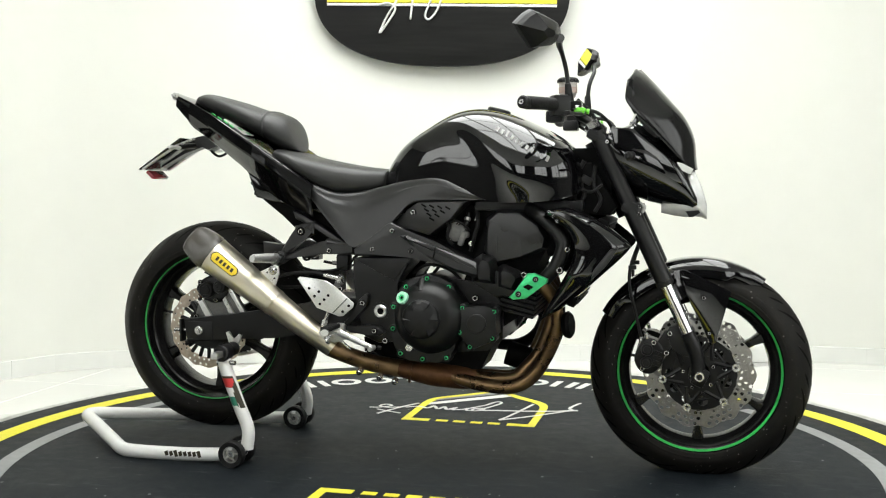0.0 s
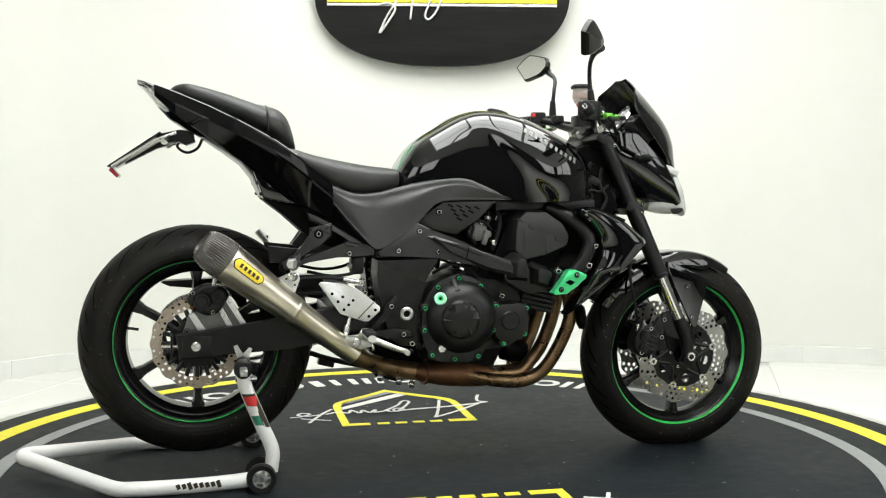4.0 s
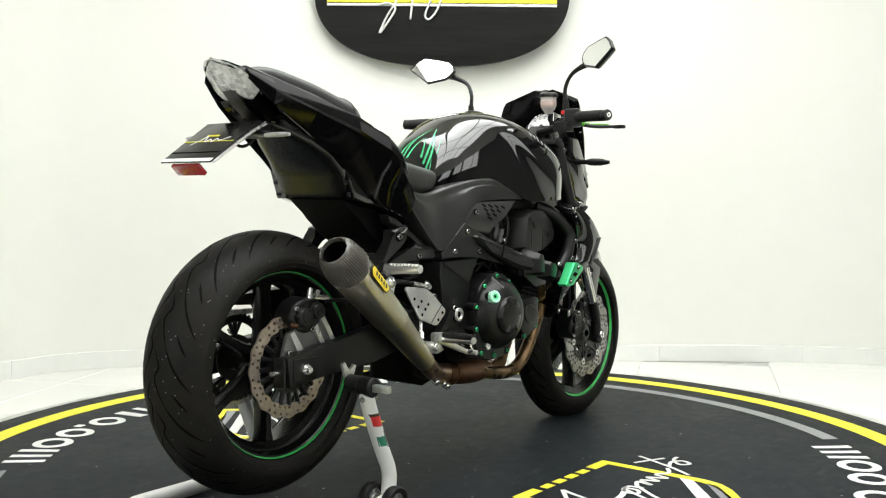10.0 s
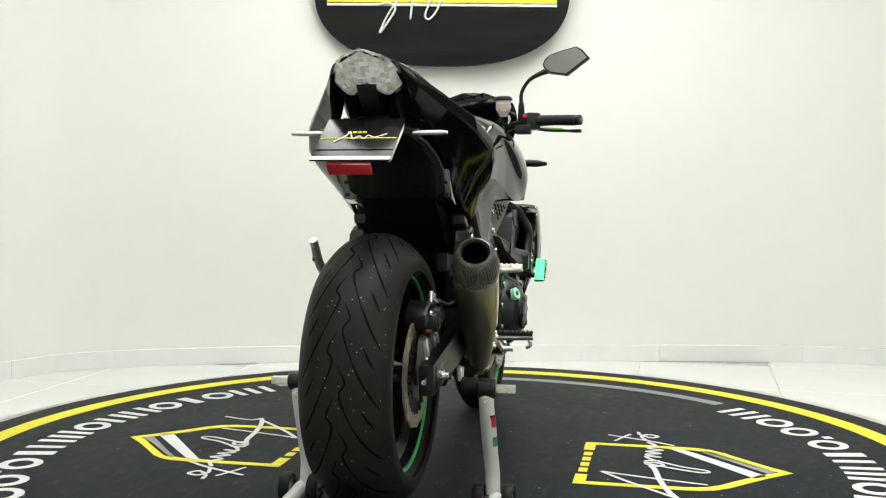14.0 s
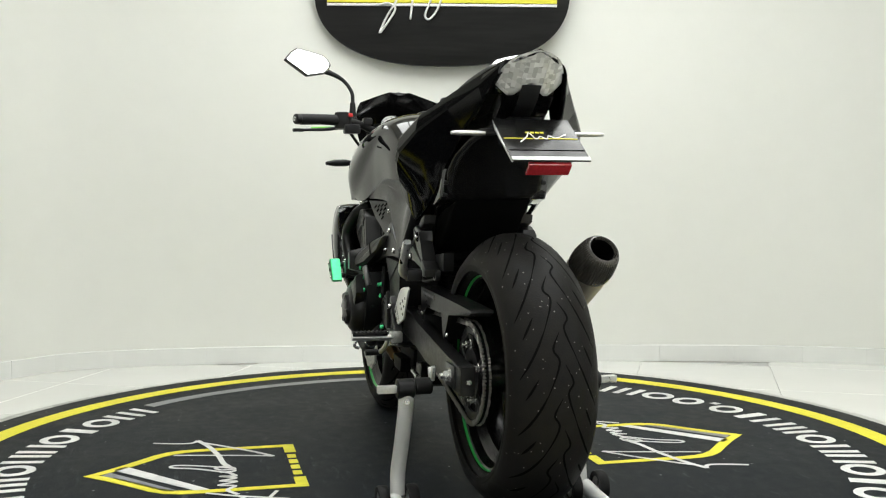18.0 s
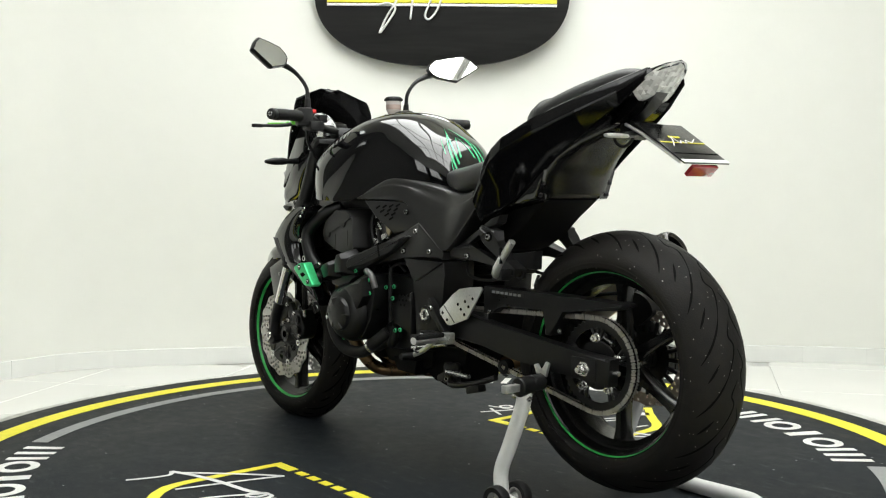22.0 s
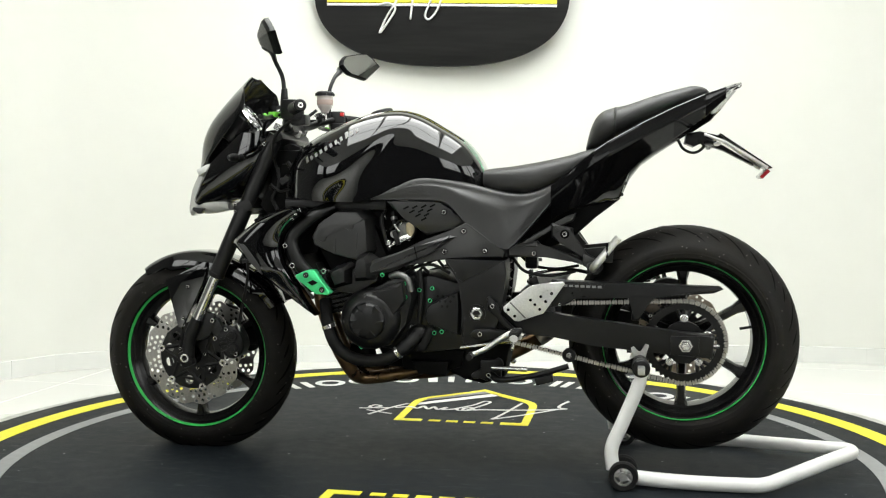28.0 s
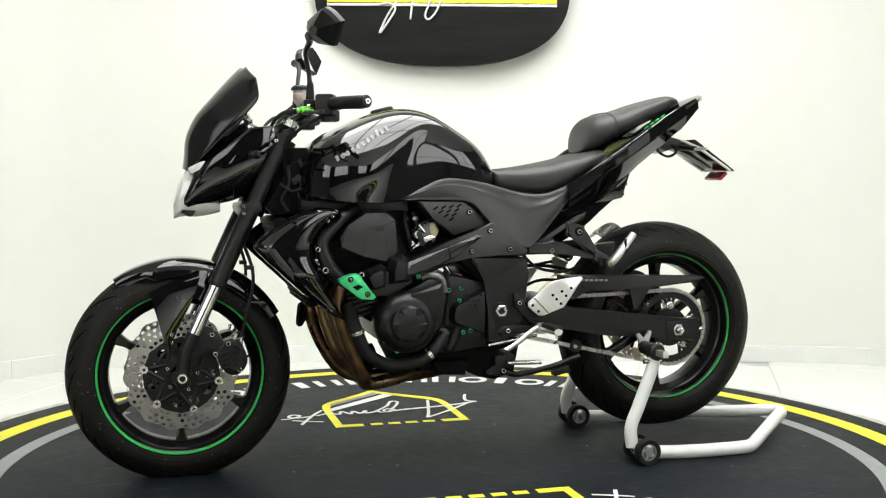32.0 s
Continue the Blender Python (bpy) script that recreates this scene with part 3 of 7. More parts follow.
for k in range(8):
    b2 = bmesh.new()
    block((-0.645 - 0.0145 * k, -0.2665, 0.0275 - 0.0003 * k), (0.010, 0.0025, 0.019 if k in (0, 5) else 0.013), 0, pose(0, 0, 0, 0, -20, 0), bm=b2)
    part("dark_bar", b2, BADGEINK, stand, smooth=False)


# ---- motorcycle ----
bike = thing("motorcycle", "glossy black naked motorcycle with green details on a rear stand", "motorcycle")



def bolt_mesh(name, bright, dark, r):
    """A socket-head bolt in a dark counterbore."""
    bm = bmesh.new()
    lathe([(r * 1.25, 0), (r * 1.25, 0.0007), (r, 0.0009)], (0, 0, 0), (0, 1, 0), 14, bm=bm)
    n_ring = len(bm.faces)
    lathe([(r, 0), (r, 0.0035), (r * 0.86, 0.0055), (r * 0.58, 0.0055), (r * 0.55, 0.0045)], (0, 0, 0), (0, 1, 0), 14, bm=bm)
    n_head = len(bm.faces)
    lathe([(r * 0.56, 0.0046), (0, 0.0046)], (0, 0, 0), (0, 1, 0), 14, bm=bm)
    bm.faces.ensure_lookup_table()
    for k, f in enumerate(bm.faces):
        f.material_index = 0 if n_ring <= k < n_head else 1
    ob = part("bolt" if name == "bolt" else name, bm, bright, bike)
    ob.data.materials.append(dark)
    return ob


_src = bolt_mesh("bolt", BOLT, GROOVE, 0.0062)
BOLTMESH = _src.data
_src.matrix_basis = pose(-0.097, 0.170, 0.671) @ Matrix.Scale(1.1, 4)
_src = bolt_mesh("green_bolt", GREEN, GROOVE, 0.0062)
_src["label"] = "small green anodised bolt"
GREENBOLT = _src.data
_src.matrix_basis = pose(-0.05, -0.195, 0.517, 0, 0, 180)


def bolt(x, y, z, s=1.0, parent=bike, name="bolt", mesh=None):
    side = 0 if y > 0 else 180
    return shared(name, mesh or BOLTMESH, parent, pose(x, y, z, 0, 0, side) @ Matrix.Scale(s, 4))


def perforated_disc(r_in, r_out, bands, n, thick, wave, lobes, centre, hole=0.0043):
    """A flat brake ring with a waved rim and real round holes."""
    bm = bmesh.new()
    edges = np.linspace(r_in, r_out, bands + 1)
    cx, cy, cz = centre

    def at(r, a, y):
        if abs(r - r_out) < 1e-6:
            r = r + wave * math.cos(lobes * a)
        if abs(r - r_in) < 1e-6:
            r = r - wave * 0.6 * math.cos(lobes * a)
        return (cx + r * math.cos(a), cy + y, cz + r * math.sin(a))
    for b in range(bands):
        r0, r1 = edges[b], edges[b + 1]
        rm = (r0 + r1) / 2
        for k in range(n):
            a0 = 2 * math.pi * (k + 0.5 * b) / n
            a1 = 2 * math.pi * (k + 1 + 0.5 * b) / n
            am = (a0 + a1) / 2
            border = [(r0, a0), (r0, am), (r0, a1), (rm, a1), (r1, a1), (r1, am), (r1, a0), (rm, a0)]
            ang = [math.atan2(r - rm, (a - am) * rm) for r, a in border]
            solid = (k + b) % 5 == 4
            rings = []
            for y in (-thick / 2, thick / 2):
                o = [bm.verts.new(at(r, a, y)) for r, a in border]
                if solid:
                    bm.faces.new(o)
                    continue
                i = [bm.verts.new((cx + (rm + hole * math.sin(t)) * math.cos(am + hole * math.cos(t) / rm), cy + y, cz + (rm + hole * math.sin(t)) * math.sin(am + hole * math.cos(t) / rm))) for t in ang]
                for j in range(8):
                    bm.faces.new((o[j], o[(j + 1) % 8], i[(j + 1) % 8], i[j]))
                rings.append(i)
            if not solid:
                for j in range(8):
                    bm.faces.new((rings[0][j], rings[0][(j + 1) % 8], rings[1][(j + 1) % 8], rings[1][j]))
    for r in (r_in, r_out):
        m = n * 4
        lo = [bm.verts.new(at(r, 2 * math.pi * k / m, -thick / 2)) for k in range(m)]
        hi = [bm.verts.new(at(r, 2 * math.pi * k / m, thick / 2)) for k in range(m)]
        for k in range(m):
            j = (k + 1) % m
            bm.faces.new((lo[k], lo[j], hi[j], hi[k]))
    return bm


def tyre_radius(R, W, crown, h):
    return R - crown * (abs(h) / (W / 2)) ** 2.3


def wheel(name, label, c, R, W, crown, rim_w, spoke_w, lip):
    cx, cy, cz = c
    hw = rim_w / 2
    rim = part(name, lathe([(0.2245, -hw + 0.004), (0.215, -hw + 0.008), (0.205, -hw * 0.55), (0.1965, -hw * 0.3), (0.1965, hw * 0.3), (0.205, hw * 0.55), (0.215, hw - 0.008), (0.2245, hw - 0.004), (0.2245, hw), (0.2230, hw + 0.0005),
                           (0.2128, hw - lip), (0.207, hw - lip - 0.002), (0.200, hw * 0.52), (0.190, hw * 0.40), (0.187, 0), (0.190, -hw * 0.40), (0.200, -hw * 0.52), (0.207, -hw + lip + 0.002), (0.2128, -hw + lip), (0.2230, -hw - 0.0005), (0.2245, -hw)], c, seg=96, closed=True), WHEELBLACK, bike, label)
    # tyre
    prof = []
    for k in range(23):
        h = -W / 2 + W * k / 22
        prof.append((tyre_radius(R, W, crown, h), h))
    lower = [(R - crown - 0.012, W / 2 + 0.0015), (R - crown - 0.028, W / 2 - 0.001), (0.238, hw + 0.010), (0.2255, hw + 0.003), (0.223, hw - 0.006)]
    prof = [(r, -h) for r, h in lower[::-1]] + prof + lower
    rubber = lathe(prof, c, seg=160, closed=True)
    for v in rubber.verts:
        # the loaded tyre stands flat on the mat and bulges a little beside it
        if v.co.z < 0.0005:
            v.co.y += 0.25 * (0.0005 - v.co.z) * (1 if v.co.y > cy else -1)
            v.co.z = 0.0005
    part("tyre", rubber, TYRE, rim, "worn black road tyre", angle=60)
    # moulded bands on the sidewall
    band = bmesh.new()
    for s in (-1, 1):
        lathe([(R - crown - 0.014, s * (W / 2 + 0.0018)), (R - crown - 0.017, s * (W / 2 + 0.0028)), (R - crown - 0.020, s * (W / 2 + 0.0018))], c, seg=96, bm=band)
    part("sidewall_rib", band, TYRE, rim)
    # tread grooves
    g = bmesh.new()
    pitches = 15
    for k in range(pitches):
        for s in (-1, 1):
            a0 = 2 * math.pi * (k + (0.5 if s > 0 else 0)) / pitches
            for line in ([(0.04, 0.0), (0.20, 0.11), (0.09, 0.20), (0.36, 0.42)], [(0.30, -0.04), (0.56, 0.13), (0.84, 0.30)], [(0.52, 0.30), (0.74, 0.44)]):
                pts = catmull([(u, v, 0) for u, v in line], 5 * len(line))
                rows = []
                for i, p in enumerate(pts):
                    d = (pts[min(i + 1, len(pts) - 1)] - pts[max(i - 1, 0)])
                    h = s * p.x * W / 2
                    r = tyre_radius(R, W, crown, h) + 0.0006
                    taper = 0.0023 * min(1.0, 0.25 + 3 * min(i, len(pts) - 1 - i) / len(pts))
                    a = a0 + p.y
                    tang = Vector((-d.y * R, d.x * W / 2)).normalized()
                    row = []
                    for e in (-1, 1):
                        hh = h + s * e * taper * tang.x
                        aa = a + e * taper * tang.y / R
                        rr = tyre_radius(R, W, crown, hh) + 0.0006
                        row.append(Vector((cx + rr * math.cos(aa), cy + hh, max(0.0004, cz + rr * math.sin(aa)))))
                    rows.append(row)
                vs = [[g.verts.new(v) for v in row] for row in rows]
                for a, b in zip(vs, vs[1:]):
                    g.faces.new((a[0], a[1], b[1], b[0]))
    tagged(part("tread_groove", g, GROOVE, rim), kind="stuff")
    # green stripe on both flanges
    for s in (-1, 1):
        part("green_stripe", lathe([(0.2127, s * (hw - lip)), (0.2119, s * (hw - lip + 0.001)), (0.2217, s * (hw - 0.0005)), (0.2225, s * (hw - 0.0015))], c, seg=96, closed=True), GREENLINE, rim, "thin green stripe round the rim")
    part("hub", lathe([(0.012, -0.07), (0.032, -0.07), (0.036, -0.055), (0.046, -0.03), (0.05, 0), (0.046, 0.03), (0.036, 0.055), (0.032, 0.07), (0.012, 0.07)], c, seg=36, closed=True), WHEELBLACK, rim)
    for k in range(6):
        a = radians(90 + 60 * k)
        d = Vector((math.cos(a), 0, math.sin(a)))
        t = Vector((-math.sin(a), 0, math.cos(a)))
        rows = []
        for r, w, dp in ((0.038, 0.038, 0.056), (0.07, 0.026, 0.05), (0.12, 0.021, 0.045), (0.165, 0.022, 0.045), (0.193, 0.034, 0.05)):
            o = Vector(c) + d * r
            w, dp = w * spoke_w / 2, dp / 2
            rows.append([o + t * a_ * w + Vector((0, b_ * dp, 0)) for a_, b_ in ((-1, -0.5), (-0.6, -1), (0.6, -1), (1, -0.5), (1, 0.5), (0.6, 1), (-0.6, 1), (-1, 0.5))])
        part("spoke", loft(rows), WHEELBLACK, rim)
    part("valve_stem", cyl((cx + 0.19 * math.cos(radians(170)), cy, cz + 0.19 * math.sin(radians(170))), (cx + 0.16 * math.cos(radians(170)), cy, cz + 0.16 * math.sin(radians(170))), 0.004, 10), RUBBER, rim)
    return rim


FW = (0.743, 0.0, 0.2865)
RW = (-0.6965, 0.004, 0.3695)
front_wheel = wheel("front_wheel", "black six-spoke front wheel with green rim stripe", FW, 0.3005, 0.122, 0.047, 0.098, 1.0, 0.014)
rear_wheel = wheel("rear_wheel", "black six-spoke rear wheel with green rim stripe", RW, 0.318, 0.194, 0.058, 0.152, 1.15, 0.025)

# front brakes
for s in (1, -1):
    c = (FW[0], 0.071 * s, FW[2])
    disc = part("brake_disc", perforated_disc(0.102, 0.147, 3, 44, 0.0045, 0.0042, 14, c, 0.0056), DISC, bike, "silver waved front brake disc with round holes", angle=30)
    carrier = lathe([(0.03, -0.004), (0.052, -0.004), (0.052, 0.004), (0.03, 0.004)], c, seg=40, closed=True)
    part("disc_carrier", carrier, MATTE, disc)
    part("carrier_web", perforated_disc(0.050, 0.101, 1, 11, 0.007, 0.0, 1, c, 0.0145), MATTE, disc, angle=30)
    for k in range(6):
        a = 2 * math.pi * k / 6 + 0.2
        p = Vector((c[0] + 0.099 * math.cos(a), c[1], c[2] + 0.099 * math.sin(a)))
        for off in (-0.42, 0.42):
            part("carrier_arm", cyl((c[0] + 0.05 * math.cos(a + off), c[1], c[2] + 0.05 * math.sin(a + off)), p, 0.0068, 8, r1=0.006), MATTE, disc)
        part("carrier_bridge", cyl((c[0] + 0.074 * math.cos(a + 0.26), c[1], c[2] + 0.074 * math.sin(a + 0.26)), (c[0] + 0.074 * math.cos(a + 0.787), c[1], c[2] + 0.074 * math.sin(a + 0.787)), 0.0045, 8), MATTE, disc)
        part("float_button", lathe([(0.0042, -0.0065), (0.0108, -0.0065), (0.0108, 0.0065), (0.0042, 0.0065)], p, seg=18, closed=True), BOLT, disc)
    for k in range(5):
        a = 2 * math.pi * k / 5 + 0.5
        bolt(c[0] + 0.042 * math.cos(a), c[1] + 0.005 * s, c[2] + 0.042 * math.sin(a), 0.8, disc)
    # caliper
    cal = part("brake_caliper", prism(smooth_outline([(0.588, 0.372), (0.606, 0.384), (0.640, 0.372), (0.650, 0.350), (0.646, 0.318), (0.628, 0.292), (0.602, 0.284), (0.578, 0.300), (0.570, 0.330)], 3), 0.052 * s, 0.106 * s, 0.010, segs=3), MATTE, bike, "black front brake caliper")
    for x, z in ((0.604, 0.352), (0.602, 0.316)):
        part("piston_cap", lathe([(0, 0.012), (0.009, 0.012), (0.010, 0.010), (0.015, 0.010), (0.0165, 0.006), (0.017, 0), (0, 0)], (x, 0.104 * s, z), (0, s, 0), 22), MATTE, cal)
    for k in range(4):
        part("caliper_rib", block((0.634 - 0.002 * k, 0.105 * s, 0.346 - 0.013 * k), (0.022, 0.008, 0.005), 0.0015, pose(0, 0, 0, 0, 18, 0)), MATTE, cal)
    part("caliper_arm", prism([(0.630, 0.372), (0.650, 0.404), (0.672, 0.410), (0.682, 0.392), (0.664, 0.352), (0.648, 0.330)], 0.086 * s, 0.104 * s, 0.005), MATTE, cal)
    part("bleed_nipple", cyl((0.604, 0.098 * s, 0.378), (0.600, 0.100 * s, 0.398), 0.005, 8), BOLT, cal)
    for x, z in ((0.664, 0.398), (0.656, 0.345), (0.622, 0.372), (0.592, 0.300)):
        bolt(x, 0.105 * s, z, 1.15, cal)
    part("banjo", cyl((0.588, 0.09 * s, 0.345), (0.588, 0.09 * s, 0.385), 0.0065, 10), BOLT, cal)
    part("brake_hose", tube([(0.588, 0.09 * s, 0.378), (0.575, 0.10 * s, 0.44), (0.556, 0.105 * s, 0.52), (0.558, 0.10 * s, 0.58), (0.585, 0.07 * s, 0.66)], 0.0045, 8, 30), RUBBER, bike, "black rubber brake hose")
    part("hose_clip", block((0.562, 0.1 * s, 0.575), (0.022, 0.012, 0.012), 0.003), MATTE, bike)

# fork legs
for s in (1, -1):
    y = 0.109 * s
    def fp(f):
        return (0.462 + (0.728 - 0.462) * f, y, 0.942 + (0.362 - 0.942) * f)
    leg = part("fork_leg", tube([fp(0), fp(0.36), fp(0.37), fp(0.55), fp(0.70)], [0.0215, 0.0215, 0.0235, 0.0235, 0.0228], 20), MATTE, bike, "black upside-down fork leg with a bright slider")
    part("slider", cyl(fp(0.70), fp(0.985), 0.0172, 20), CHROME, leg, "bright chrome fork slider")
    part("dust_seal", cyl(fp(0.69), fp(0.715), 0.0245, 20, 0.003), RUBBER, leg)
    part("fork_foot", tube([fp(0.93), fp(1.0), (0.737, y, 0.331), (FW[0], y, FW[2] - 0.012)], [0.0185, 0.0195, 0.0175, 0.019], 16, 16), MATTE, leg)
    part("axle_clamp", block((FW[0] + 0.002, 0.109 * s, FW[2] - 0.004), (0.038, 0.034, 0.050), 0.009, pose(0, 0, 0, 0, 25, 0)), MATTE, leg)
    part("axle_end", lathe([(0.0065, 0), (0.0125, 0), (0.0135, 0.002), (0.012, 0.005), (0.008, 0.005)], (FW[0], 0.1285 * s, FW[2]), (0, s, 0), 24, closed=True), BOLT, leg)
    part("caliper_lug", prism([(0.700, 0.425), (0.662, 0.416), (0.655, 0.398), (0.672, 0.352), (0.70, 0.338), (0.728, 0.335)], 0.090 * s, 0.106 * s, 0.003), MATTE, leg)
    part("fork_cap", cyl(fp(-0.02), fp(-0.05), 0.017, 6), BOLT, leg)
for z, x, h, w in ((0.735, 0.571, 0.04, 0.262), (0.93, 0.475, 0.03, 0.262)):
    part("triple_clamp", block((x - 0.012, 0, z), (0.058, w, h), 0.014, pose(0, 0, 0, 0, 25, 0)), MATTE, bike, "black fork yoke")
for s in (1, -1):
    for dz in (0.008, -0.012):
        bolt(0.580, 0.1305 * s, 0.733 + dz, 0.8)
part("steering_head", cyl((0.55, 0, 0.72), (0.455, 0, 0.925), 0.036, 24), MATTE, bike)

# front mudguard
rows = []
for k in range(25):
    a = radians(149 - (149 - 56) * k / 24)
    f = k / 24
    hw = 0.066 + 0.006 * math.sin(math.pi * f) - (0.03 * max(0, f - 0.8) / 0.2) - 0.012 * max(0, 0.15 - f) / 0.15
    drop = 0.045 if 0.15 < f < 0.8 else 0.03
    rr = 0.3115 + 0.004 * math.sin(math.pi * f)
    ring = []
    for lay, off in ((1, 0.0), (-1, -0.004)):
        for j in range(13) if lay > 0 else range(12, -1, -1):
            u = -1 + 2 * j / 12
            y = hw * math.copysign(min(1, abs(u) * 1.25), u) + off * u
            r = rr + off - drop * max(0.0, (abs(u) - 0.55) / 0.45) ** 1.6 - 0.006 * u * u
            ring.append((FW[0] + r * math.cos(a), y, FW[2] + r * math.sin(a)))
    rows.append(ring)
fender = part("front_mudguard", loft(rows), GLOSS, bike, "glossy black front mudguard")
for s in (1, -1):
    part("mudguard_stay", prism([(0.69, 0.555), (0.824, 0.513), (0.786, 0.372), (0.772, 0.364), (0.742, 0.43), (0.705, 0.50)], 0.069 * s, 0.079 * s, 0.004), GLOSS, fender)
    part("mudguard_flank", prism([(0.672, 0.566), (0.70, 0.57), (0.822, 0.513), (0.806, 0.492), (0.72, 0.505), (0.664, 0.47)], 0.069 * s, 0.078 * s, 0.004), GLOSS, fender)
    bolt(0.752, 0.079 * s, 0.494, 0.9, fender)
    bolt(0.768, 0.079 * s, 0.398, 0.8, fender)

# rear brake
c = (RW[0], -0.088, RW[2])
disc = part("rear_brake_disc", perforated_disc(0.092, 0.1225, 2, 38, 0.005, 0.0022, 16, c, 0.004), DISCWORN, bike, "bronzed waved rear brake disc with holes", angle=30)
car = lathe([(0.03, -0.004), (0.066, -0.004), (0.066, 0.004), (0.03, 0.004)], c, seg=40, closed=True)
for k in range(20):
    a = 2 * math.pi * k / 20
    part("carrier_arm", cyl((c[0] + 0.06 * math.cos(a), c[1], c[2] + 0.06 * math.sin(a)), (c[0] + 0.094 * math.cos(a), c[1], c[2] + 0.094 * math.sin(a)), 0.006, 8), MATTE, disc)
part("disc_carrier", car, MATTE, disc)
bracket = part("caliper_bracket", prism([(-0.735, 0.395), (-0.718, 0.448), (-0.668, 0.470), (-0.628, 0.497), (-0.610, 0.494), (-0.560, 0.412), (-0.585, 0.395), (-0.66, 0.345), (-0.725, 0.345)], -0.098, -0.108, 0.003), DULLALU, bike, "silver cast caliper bracket with ribs")
for pts in ([(-0.628, 0.497), (-0.610, 0.494), (-0.560, 0.412), (-0.572, 0.404)], [(-0.652, 0.482), (-0.640, 0.487), (-0.598, 0.410), (-0.612, 0.404)], [(-0.718, 0.448), (-0.704, 0.455), (-0.668, 0.400), (-0.686, 0.392)], [(-0.735, 0.395), (-0.560, 0.412), (-0.585, 0.395), (-0.735, 0.378)]):
    part("bracket_rib", prism(pts, -0.107, -0.117, 0.003), ALU, bracket)
bolt(-0.722, -0.117, 0.405, 1.0, bracket)
cal = part("rear_caliper", prism(smooth_outline([(-0.705, 0.515), (-0.668, 0.530), (-0.628, 0.522), (-0.612, 0.500), (-0.622, 0.480), (-0.640, 0.452), (-0.672, 0.446), (-0.700, 0.462), (-0.722, 0.486)], 3), -0.068, -0.122, 0.012, segs=3), MATTE, bike, "black rear brake caliper")
for x, z, r in ((-0.682, 0.486, 0.024), (-0.640, 0.497, 0.020)):
    part("caliper_piston", lathe([(0, 0.022), (r * 0.55, 0.022), (r * 0.6, 0.019), (r * 0.86, 0.019), (r, 0.014), (r * 1.05, 0.0), (0, 0)], (x, -0.119, z), (0, -1, 0), 26), MATTE, cal)
part("pad_pin", cyl((-0.712, -0.112, 0.470), (-0.700, -0.124, 0.466), 0.006, 10, 0.001), COLLECTOR, cal)
for x, z in ((-0.706, 0.508), (-0.655, 0.456)):
    bolt(x, -0.123, z, 1.0, cal)
part("bleed_nipple", cyl((-0.652, -0.112, 0.522), (-0.646, -0.112, 0.552), 0.0068, 10, 0.001), BOLT, cal)
part("banjo_bolt", cyl((-0.632, -0.112, 0.524), (-0.622, -0.112, 0.544), 0.0075, 6), BOLT, cal)
part("banjo", cyl((-0.640, -0.120, 0.530), (-0.600, -0.126, 0.524), 0.0062, 8), BOLT, cal)
part("rear_brake_hose", tube([(-0.61, -0.128, 0.518), (-0.55, -0.12, 0.515), (-0.45, -0.115, 0.50), (-0.36, -0.12, 0.50), (-0.29, -0.13, 0.47)], 0.005, 8, 30), RUBBER, bike)

# swingarm
swing = part("swingarm", prism([(-0.752, 0.398), (-0.742, 0.328), (-0.62, 0.342), (-0.45, 0.352), (-0.28, 0.385), (-0.13, 0.40), (-0.13, 0.475), (-0.28, 0.475), (-0.40, 0.45), (-0.55, 0.425)], -0.112, -0.142, 0.007), MATTE, bike, "black box-section swingarm")
part("left_beam", prism([(-0.775, 0.397), (-0.77, 0.332), (-0.60, 0.347), (-0.45, 0.36), (-0.35, 0.38), (-0.29, 0.386), (-0.13, 0.40), (-0.13, 0.475), (-0.29, 0.458), (-0.37, 0.443), (-0.55, 0.42), (-0.69, 0.402)], 0.120, 0.154, 0.007), MATTE, swing)
part("cross_beam", block((-0.30, 0, 0.425), (0.10, 0.27, 0.085), 0.015), SATIN, swing)
for s in (1, -1):
    nut = lathe([(0, 0.026), (0.007, 0.026), (0.008, 0.018), (0.011, 0.018), (0.0135, 0.015), (0.0135, 0.004), (0.0185, 0.004), (0.0185, 0), (0, 0)], (RW[0] - 0.002, 0.155 if s > 0 else -0.138, 0.367), (0, s, 0), 6 if s > 0 else 24)
    part("axle_nut", nut, BOLT, swing, "bright axle nut")
    part("chain_adjuster", cyl((-0.745, (0.137 if s > 0 else -0.127), 0.365), (-0.788, (0.137 if s > 0 else -0.127), 0.365), 0.006, 8), BOLT, swing)
    part("adjuster_plate", block((-0.762, 0.137 if s > 0 else -0.127, 0.365), (0.006, 0.034, 0.068), 0.002), MATTE, swing)
    part("axle_mark_plate", block((RW[0] + 0.0, 0.155 if s > 0 else -0.142, 0.367), (0.075, 0.004, 0.052), 0.001), MATTE, swing)
# chain guard and tyre hugger
guard = part("chain_guard", prism([(-0.335, 0.535), (-0.50, 0.532), (-0.70, 0.527), (-0.79, 0.524), (-0.797, 0.519), (-0.772, 0.508), (-0.68, 0.50), (-0.61, 0.497), (-0.585, 0.46), (-0.575, 0.43), (-0.555, 0.43), (-0.557, 0.47), (-0.55, 0.496), (-0.40, 0.492), (-0.375, 0.468), (-0.335, 0.46)], 0.085, 0.138, 0.005), MATTE, bike, "black plastic chain guard")
part("warning_plate", prism([(-0.365, 0.517), (-0.485, 0.514), (-0.485, 0.527), (-0.365, 0.53)], 0.1382, 0.1392, 0), MATTE, guard)
for k in range(7):
    part("grey_bar", block((-0.375 - 0.0155 * k, 0.1396, 0.5225 - 0.0004 * k), (0.011, 0.0008, 0.0065), 0), MATGREY, guard, smooth=False)
